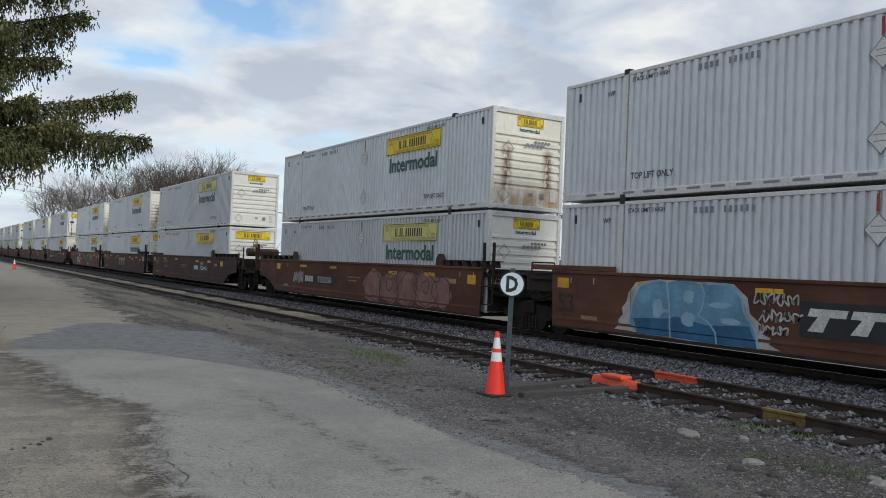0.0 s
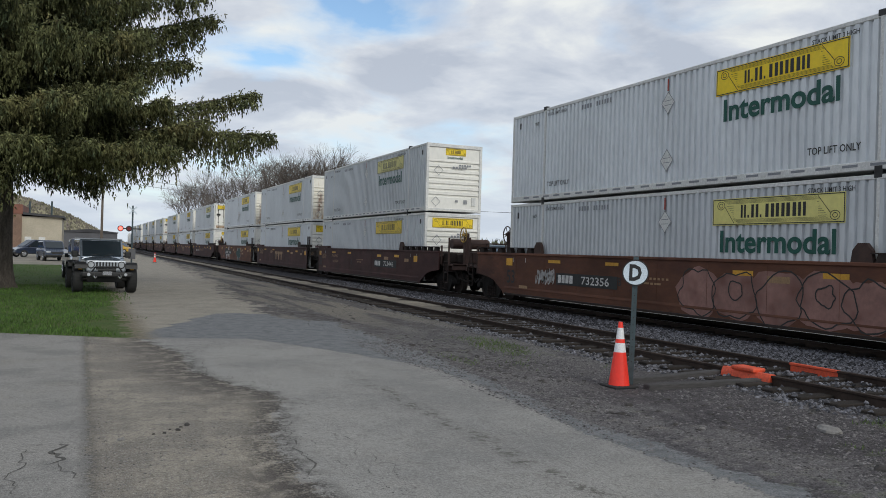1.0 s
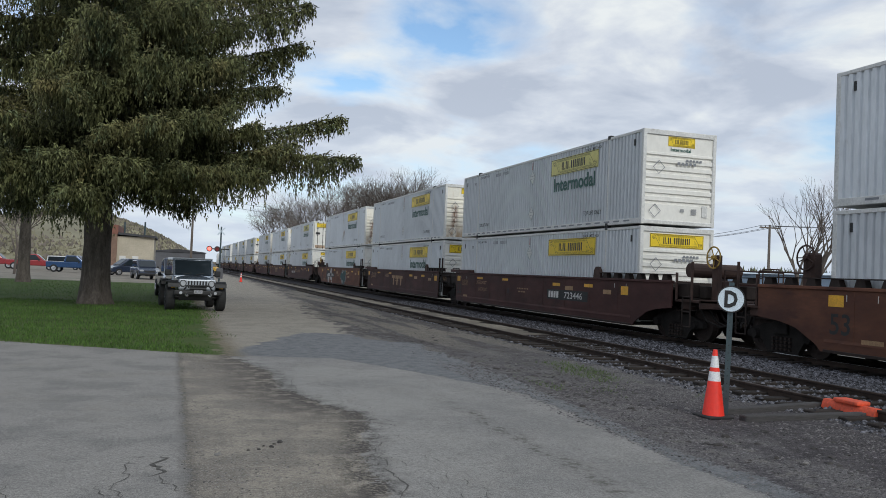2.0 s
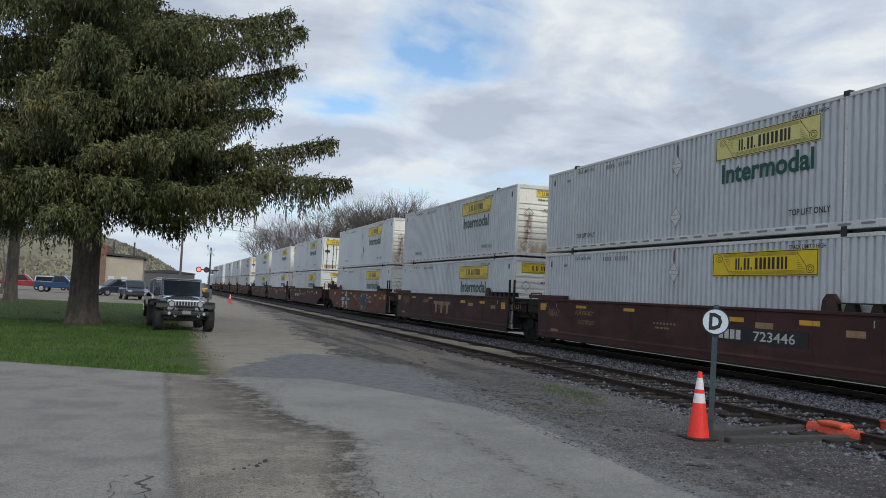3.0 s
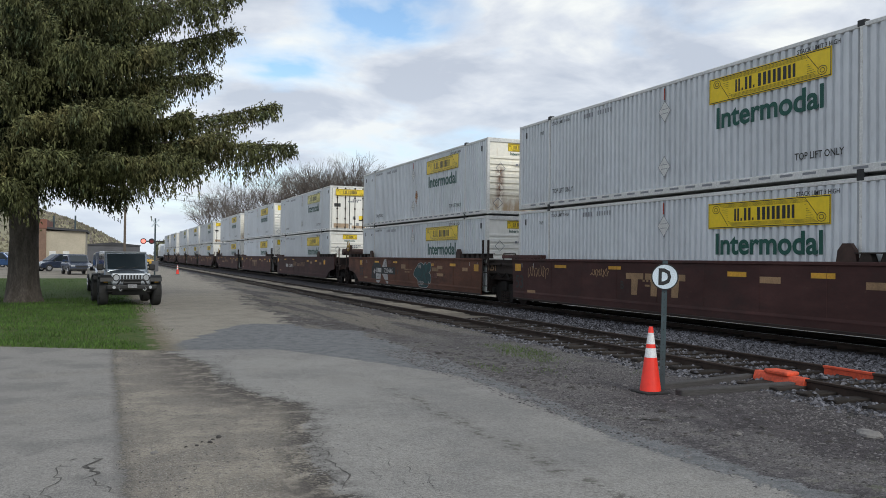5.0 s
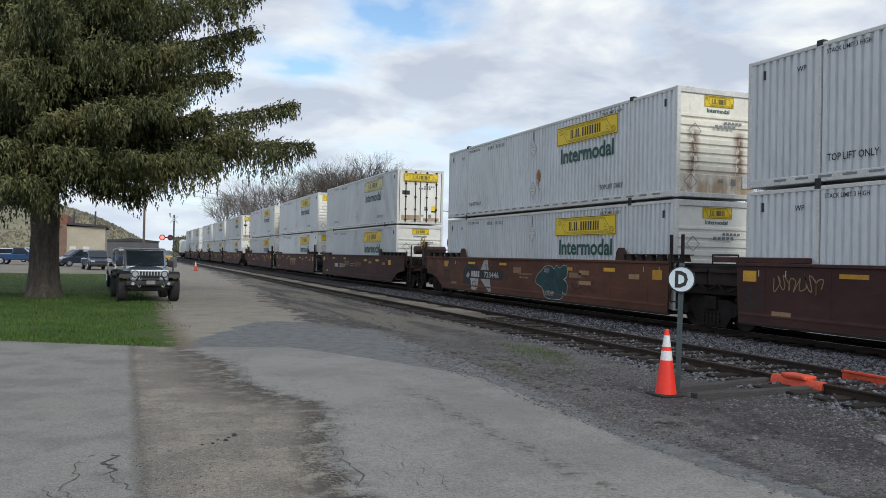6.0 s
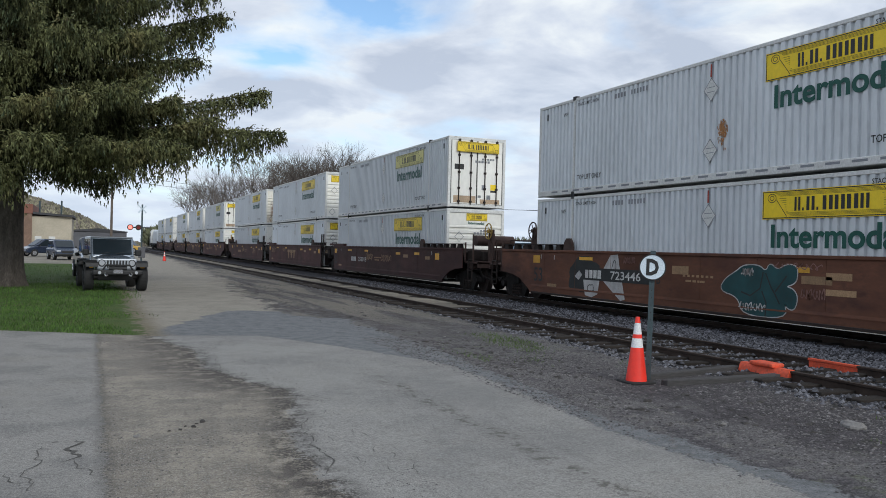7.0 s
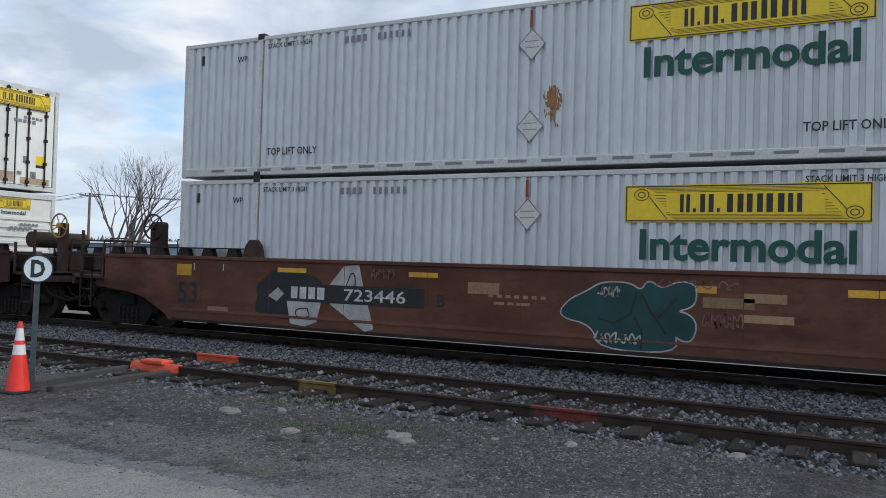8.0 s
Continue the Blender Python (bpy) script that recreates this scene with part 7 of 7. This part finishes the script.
crossing_signal(4.0, 76)

# ---- vehicles ----
M["paint_slate"] = material("paint_slate", (0.20, 0.235, 0.29), 0.30, 0.5, scale=1, vary=0.06, coat=0.8)
M["paint_silver"] = material("paint_silver", (0.42, 0.45, 0.49), 0.35, 0.3, scale=1, vary=0.05, coat=0.6)
M["paint_navy"] = material("paint_navy", (0.022, 0.032, 0.06), 0.3, 0.3, scale=1, vary=0.06, coat=0.7)
M["paint_blue"] = material("paint_blue", (0.02, 0.06, 0.16), 0.3, 0.3, scale=1, vary=0.06, coat=0.7)
M["paint_red"] = material("paint_red", (0.26, 0.02, 0.025), 0.3, 0.1, scale=1, vary=0.06, coat=0.7)
M["paint_white"] = material("paint_white", (0.65, 0.66, 0.68), 0.35, scale=1, vary=0.04, coat=0.5)
M["paint_yellow"] = material("paint_yellow", (0.55, 0.33, 0.05), 0.45, scale=1, vary=0.1)
M["chrome"] = material("chrome", (0.6, 0.6, 0.62), 0.2, 0.9, scale=2, vary=0.05)
M["headlamp"] = material("headlamp", (0.55, 0.57, 0.6), 0.12, 0.3, scale=4, vary=0.1)
M["black_trim"] = material("black_trim", (0.015, 0.015, 0.016), 0.6, scale=3, vary=0.2)
M["glass"] = material("glass", (0.02, 0.028, 0.035), 0.06, scale=1, vary=0.1, fine_amt=0.02)


def road_wheel(root, x, y, r, w, rim="chrome"):
    bm = bmesh.new()
    s = 1 if x > 0 else -1
    n = 28
    prof = [(x - s * w / 2, r * 0.6), (x - s * w / 2, r * 0.93), (x - s * w * 0.35, r), (x + s * w * 0.35, r), (x + s * w / 2, r * 0.93), (x + s * w / 2, r * 0.6)]
    rings = [[bm.verts.new((px, y + pr * math.cos(2 * math.pi * i / n), r + pr * math.sin(2 * math.pi * i / n))) for i in range(n)] for px, pr in prof]
    for a, b in zip(rings, rings[1:]):
        for i in range(n):
            bm.faces.new((a[i], a[(i + 1) % n], b[(i + 1) % n], b[i]))
    bmesh.ops.recalc_face_normals(bm, faces=bm.faces[:])
    wh = part("tyre", bm, "rubber", root)
    bm = bmesh.new()
    tube(bm, (x - s * w * 0.4, y, r), (x + s * w * 0.42, y, r), r * 0.6, n=20)
    for k in range(5):
        a = 2 * math.pi * k / 5
        tube(bm, (x + s * w * 0.42, y, r), (x + s * w * 0.44, y + r * 0.5 * math.cos(a), r + r * 0.5 * math.sin(a)), 0.035, n=5)
    part("rim", bm, rim, wh)


def bevelled(bm, off=0.04, seg=2, angle=0.4):
    es = [e for e in bm.edges if len(e.link_faces) == 2 and e.calc_face_angle() > angle]
    bmesh.ops.bevel(bm, geom=es, offset=off, segments=seg, affect="EDGES", profile=0.5, clamp_overlap=True)
    return bm


def jeep():
    """Boxy off-road car, its nose towards -y, the origin under the front axle's middle."""
    root = tagged(new("off_road_car"), "silver-blue boxy off-road car parked on the lawn edge", "car")
    bm = bmesh.new()
    prism(bm, [(-0.34, 0.66), (3.55, 0.58), (3.6, 1.20), (0.95, 1.20), (0.90, 0.70)], "x", -0.80, 0.80)
    part("body", bevelled(bm, 0.05), "paint_slate", root)
    bm = bmesh.new()
    t = [(-0.42, 1.11, 0.62), (0.30, 1.20, 0.70), (0.92, 1.23, 0.76)]
    rows_ = []
    for y, z, hw in t:
        rows_.append([bm.verts.new((hw * k, y, z - 0.07 * abs(k) ** 3)) for k in (-1, -0.8, -0.45, 0, 0.45, 0.8, 1)] + [bm.verts.new((hw, y, 0.72)), bm.verts.new((-hw, y, 0.72))])
    for a, b in zip(rows_, rows_[1:]):
        for i in range(9):
            bm.faces.new((a[i], a[(i + 1) % 9], b[(i + 1) % 9], b[i]))
    bm.faces.new(rows_[0][::-1])
    bm.faces.new(rows_[-1])
    bmesh.ops.recalc_face_normals(bm, faces=bm.faces[:])
    part("bonnet", bm, "paint_slate", root, smooth=False)
    bm = bmesh.new()
    prism(bm, [(0.86, 1.18), (3.58, 1.18), (3.5, 1.84), (1.22, 1.84)], "x", -0.76, 0.76)
    cab = part("cabin", bevelled(bm, 0.05), "paint_slate", root)
    bm = bmesh.new()
    rbox(bm, -0.75, 0.75, 1.16, 3.5, 1.82, 1.87, 0.02)
    part("roof", bm, "paint_silver", cab)
    bm = bmesh.new()
    prism(bm, [(0.845, 1.25), (0.87, 1.25), (1.19, 1.785), (1.165, 1.785)], "x", -0.68, 0.68)
    screen = part("windscreen", bm, "glass", cab)
    for x0, x1 in ((-0.40, -0.08), (0.10, 0.42)):
        bm = bmesh.new()
        tube(bm, (x0, 0.845, 1.265), (x1, 0.875, 1.325), 0.010, n=5)
        part("wiper", bm, "black_trim", screen)
    for s in (-1, 1):
        for y0, y1 in ((1.25, 2.05), (2.15, 2.85), (2.92, 3.42)):
            bm = bmesh.new()
            prism(bm, [(y0, 1.27), (y1, 1.27), (y1 - 0.02, 1.76), (y0 + 0.16, 1.76)], "x", *sorted((s * 0.755, s * 0.77)))
            part("window", bm, "glass", cab)
        bm = bmesh.new()
        rbox(bm, *sorted((s * 0.82, s * 1.05)), 0.98, 1.10, 1.20, 1.42, 0.04, 2)
        tube(bm, (s * 0.76, 1.06, 1.24), (s * 0.86, 1.04, 1.26), 0.03, n=6)
        part("mirror", bm, "black_trim", root)
        for y in (0.0, 2.75):
            bm = bmesh.new()
            prism(bm, [(y - 0.58, 0.84), (y - 0.53, 0.97), (y - 0.34, 1.05), (y + 0.32, 1.05), (y + 0.58, 0.86), (y + 0.58, 0.80), (y + 0.28, 0.99), (y - 0.30, 0.99), (y - 0.48, 0.92), (y - 0.53, 0.84)], "x", *sorted((s * 0.64, s * 1.06)))
            part("fender", bm, "black_trim", root)
            road_wheel(root, s * 0.92, y, 0.46, 0.32, "black_trim")
        bm = bmesh.new()
        tube(bm, (s * 0.515, -0.470, 0.965), (s * 0.515, -0.455, 0.965), 0.125, n=28)
        ring = part("headlight_ring", bm, "black_trim", root)
        bm = bmesh.new()
        tube(bm, (s * 0.515, -0.485, 0.965), (s * 0.515, -0.465, 0.965), 0.085, 0.10, n=28)
        part("headlight", bm, "headlamp", ring)
        bm = bmesh.new()
        rbox(bm, *sorted((s * 0.80, s * 0.94)), -0.52, -0.49, 0.80, 0.86, 0.01)
        part("turn_signal", bm, "patch_yellow", root)
    bm = bmesh.new()
    rbox(bm, -0.68, 0.68, -0.455, -0.36, 0.74, 1.12, 0.05, 2)
    grille = part("grille", bm, "paint_silver", root, "pale silver slotted grille")
    for k in range(7):
        bm = bmesh.new()
        rbox(bm, -0.315 + 0.105 * k - 0.032, -0.315 + 0.105 * k + 0.032, -0.465, -0.44, 0.80, 1.06, 0.012)
        part("grille_slot", bm, "black_trim", grille)
    bm = bmesh.new()
    rbox(bm, -0.86, 0.86, -0.80, -0.55, 0.56, 0.74, 0.05, 2)
    bumper = part("bumper", bm, "black_trim", root)
    bm = bmesh.new()
    pipe(bm, [(-0.52, -0.72, 0.72), (-0.40, -0.76, 0.90), (0.40, -0.76, 0.90), (0.52, -0.72, 0.72)], 0.03, 8)
    part("bull_bar", bm, "black_trim", bumper)
    bm = bmesh.new()
    rbox(bm, -0.16, 0.16, -0.835, -0.80, 0.62, 0.76, 0.008)
    part("plate", bm, "chrome", bumper)
    for s in (-1, 1):
        bm = bmesh.new()
        tube(bm, (s * 0.62, -0.83, 0.65), (s * 0.62, -0.78, 0.65), 0.055, n=14)
        part("fog_lamp", bm, "headlamp", bumper)
    bm = bmesh.new()
    tube(bm, (-0.3, -0.70, 0.80), (0.3, -0.70, 0.80), 0.07, n=10)
    part("winch", bm, "dark_steel", root)
    for s in (-1, 1):
        bm = bmesh.new()
        pipe(bm, [(s * 0.42, -0.82, 0.66), (s * 0.47, -0.88, 0.60), (s * 0.42, -0.86, 0.53), (s * 0.36, -0.84, 0.58)], 0.026, 6)
        part("tow_hook", bm, "chrome", bumper)
    bm = bmesh.new()
    box(bm, -0.6, 0.6, -0.1, 3.0, 0.36, 0.64)
    tube(bm, (-0.85, 0, 0.46), (0.85, 0, 0.46), 0.07, n=8)
    part("chassis", bm, "black_trim", root)
    return root


jeep().matrix_basis = pose(0.80, 30.9, 0.0, 0, 0, 5) @ Matrix.Diagonal((0.94, 1, 1, 1))


def road_car(x, y, turn, paint, kind, label):
    """A plain saloon, wagon, van or pickup, its nose towards -y."""
    root = tagged(new("parked_car"), label, "car", "parked cars")
    root.matrix_basis = pose(x, y, 0.0, 0, 0, turn)
    low = {"suv": [(-2.25, 0.35), (2.2, 0.35), (2.25, 1.0), (-1.2, 1.05), (-2.2, 0.85)], "van": [(-2.4, 0.35), (2.4, 0.35), (2.45, 1.0), (-1.4, 1.05), (-2.35, 0.8)], "pickup": [(-2.75, 0.5), (2.75, 0.5), (2.8, 1.12), (-1.3, 1.15), (-2.7, 1.02)]}[kind]
    top = {"suv": [(-1.25, 1.0), (2.2, 1.0), (1.95, 1.68), (-0.35, 1.70)], "van": [(-1.6, 1.0), (2.42, 1.0), (2.25, 1.74), (-0.5, 1.78)], "pickup": [(-1.3, 1.1), (0.95, 1.1), (0.75, 1.85), (-0.45, 1.87)]}[kind]
    bm = bmesh.new()
    prism(bm, low, "x", -0.92, 0.92)
    part("body", bevelled(bm, 0.09), paint, root)
    bm = bmesh.new()
    prism(bm, top, "x", -0.80, 0.80)
    cab = part("cabin", bevelled(bm, 0.10), paint, root)
    (ya, za), (yb, zb), (yc, zc), (yd, zd) = top
    for s in (-1, 1):
        bm = bmesh.new()
        prism(bm, [(ya + 0.45, za + 0.08), (yb - 0.25, zb + 0.08), (yc - 0.15, zc - 0.10), (yd + 0.12, zd - 0.10)], "x", *sorted((s * 0.79, s * 0.812)))
        part("window", bm, "glass", cab)
        for y in (low[0][0] + 0.85, low[1][0] - 0.85):
            road_wheel(root, s * 0.84, y, 0.36 if kind != "pickup" else 0.41, 0.24)
        bm = bmesh.new()
        rbox(bm, *sorted((s * 0.50, s * 0.86)), low[4][0] - 0.02, low[4][0] + 0.2, 0.68, 0.84, 0.03)
        part("headlight", bm, "headlamp", root)
        bm = bmesh.new()
        rbox(bm, *sorted((s * 0.90, s * 1.06)), ya + 0.5, ya + 0.62, 1.02, 1.18, 0.03)
        part("mirror", bm, "black_trim", root)
    bm = bmesh.new()
    d = Vector((0, yd - ya, zd - za))
    p, q = Vector((0, ya, za)) + d * 0.12, Vector((0, ya, za)) + d * 0.88
    prism(bm, [(p.y - 0.03, p.z + 0.03), (p.y, p.z), (q.y, q.z), (q.y - 0.03, q.z + 0.03)], "x", -0.68, 0.68)
    part("windscreen", bm, "glass", cab)
    bm = bmesh.new()
    rbox(bm, -0.45, 0.45, low[4][0] - 0.03, low[4][0] + 0.05, 0.60, 0.78, 0.02)
    part("grille", bm, "black_trim", root)
    bm = bmesh.new()
    rbox(bm, -0.9, 0.9, low[0][0] - 0.05, low[0][0] + 0.15, 0.38, 0.55, 0.04)
    part("bumper", bm, "black_trim", root)
    if kind == "pickup":
        bm = bmesh.new()
        box(bm, -0.78, 0.78, 1.05, 2.68, 1.10, 1.135)
        part("cargo_bed", bm, "black_trim", root)


road_car(0.35, 41.5, 5, "paint_navy", "pickup", "dark pickup parked behind the off-road car")
road_car(-2.3, 79.5, 12, "paint_navy", "suv", "dark blue estate car parked beyond the lawn")
road_car(-4.2, 93.0, -62, "paint_navy", "van", "dark blue van parked beyond the lawn")
road_car(-10.2, 99.5, 78, "paint_blue", "pickup", "blue pickup truck in the car park")
road_car(-15.6, 108.0, 92, "paint_red", "pickup", "red pickup truck in the car park")
road_car(-13.0, 118.0, 70, "paint_white", "van", "white van in the car park")
road_car(-20.5, 112.0, 85, "paint_red", "pickup", "red pickup truck in the car park")
road_car(5.3, 140.0, 60, "paint_yellow", "van", "yellow van beyond the crossing")
sheet("car_park", -60, 1.1, 66, 167, 0.0, 4.0, "far_road", label="pale paved car park beyond the lawn")


# ---- the engine at the train's end ----
def locomotive():
    root = tagged(new("locomotive"), "grey and white diesel locomotive at the train's rear", "locomotive")
    bm = bmesh.new()
    rbox(bm, -1.5, 1.5, -10.5, 10.5, 1.0, 1.5, 0.03)
    part("underframe", bm, "grime", root)
    bm = bmesh.new()
    prism(bm, [(-1.0, 1.5), (1.0, 1.5), (1.0, 4.2), (0.75, 4.6), (-0.75, 4.6), (-1.0, 4.2)], "y", -9.6, 5.0)
    part("hood", bm, "container_white", root)
    bm = bmesh.new()
    prism(bm, [(-1.5, 1.5), (1.5, 1.5), (1.5, 4.2), (1.1, 4.75), (-1.1, 4.75), (-1.5, 4.2)], "y", 5.0, 8.0)
    cab = part("cab", bm, "container_frame", root)
    for s in (-1, 1):
        bm = bmesh.new()
        box(bm, *sorted((s * 1.49, s * 1.52)), 5.6, 7.4, 3.1, 4.0)
        part("window", bm, "glass", cab)
    bm = bmesh.new()
    rbox(bm, -0.9, 0.9, 8.0, 10.2, 1.5, 3.1, 0.08)
    part("nose", bm, "container_white", root)
    bm = bmesh.new()
    rbox(bm, -1.3, 1.3, -2.6, 2.6, 0.35, 1.0, 0.1)
    part("fuel_tank", bm, "grime", root)
    for s in (-1, 1):
        bm = bmesh.new()
        pipe(bm, [(s * 1.45, -10, 1.5), (s * 1.45, -10, 2.5), (s * 1.45, 5, 2.5), (s * 1.45, 5, 1.5)], 0.025)
        part("handrail", bm, "container_frame", root)
    sets = truck(root, -6.8) + truck(root, 6.8)
    return root, sets


eng, sets = locomotive()
rolling += sets
carry(eng, 246.5 + 16.15 + 3.8 + 11.5, 0.0)


def motions():
    for ob, y, z in moving:
        walk(ob, [(t, pose(CENTRE, y - V * t, z)) for t in TIMES])
    steps = [i / 15 for i in range(121)]
    for ob, y in rolling:
        walk(ob, [(t, pose(0, y, 0.605, math.degrees(V * t / 0.465))) for t in steps])


motions()
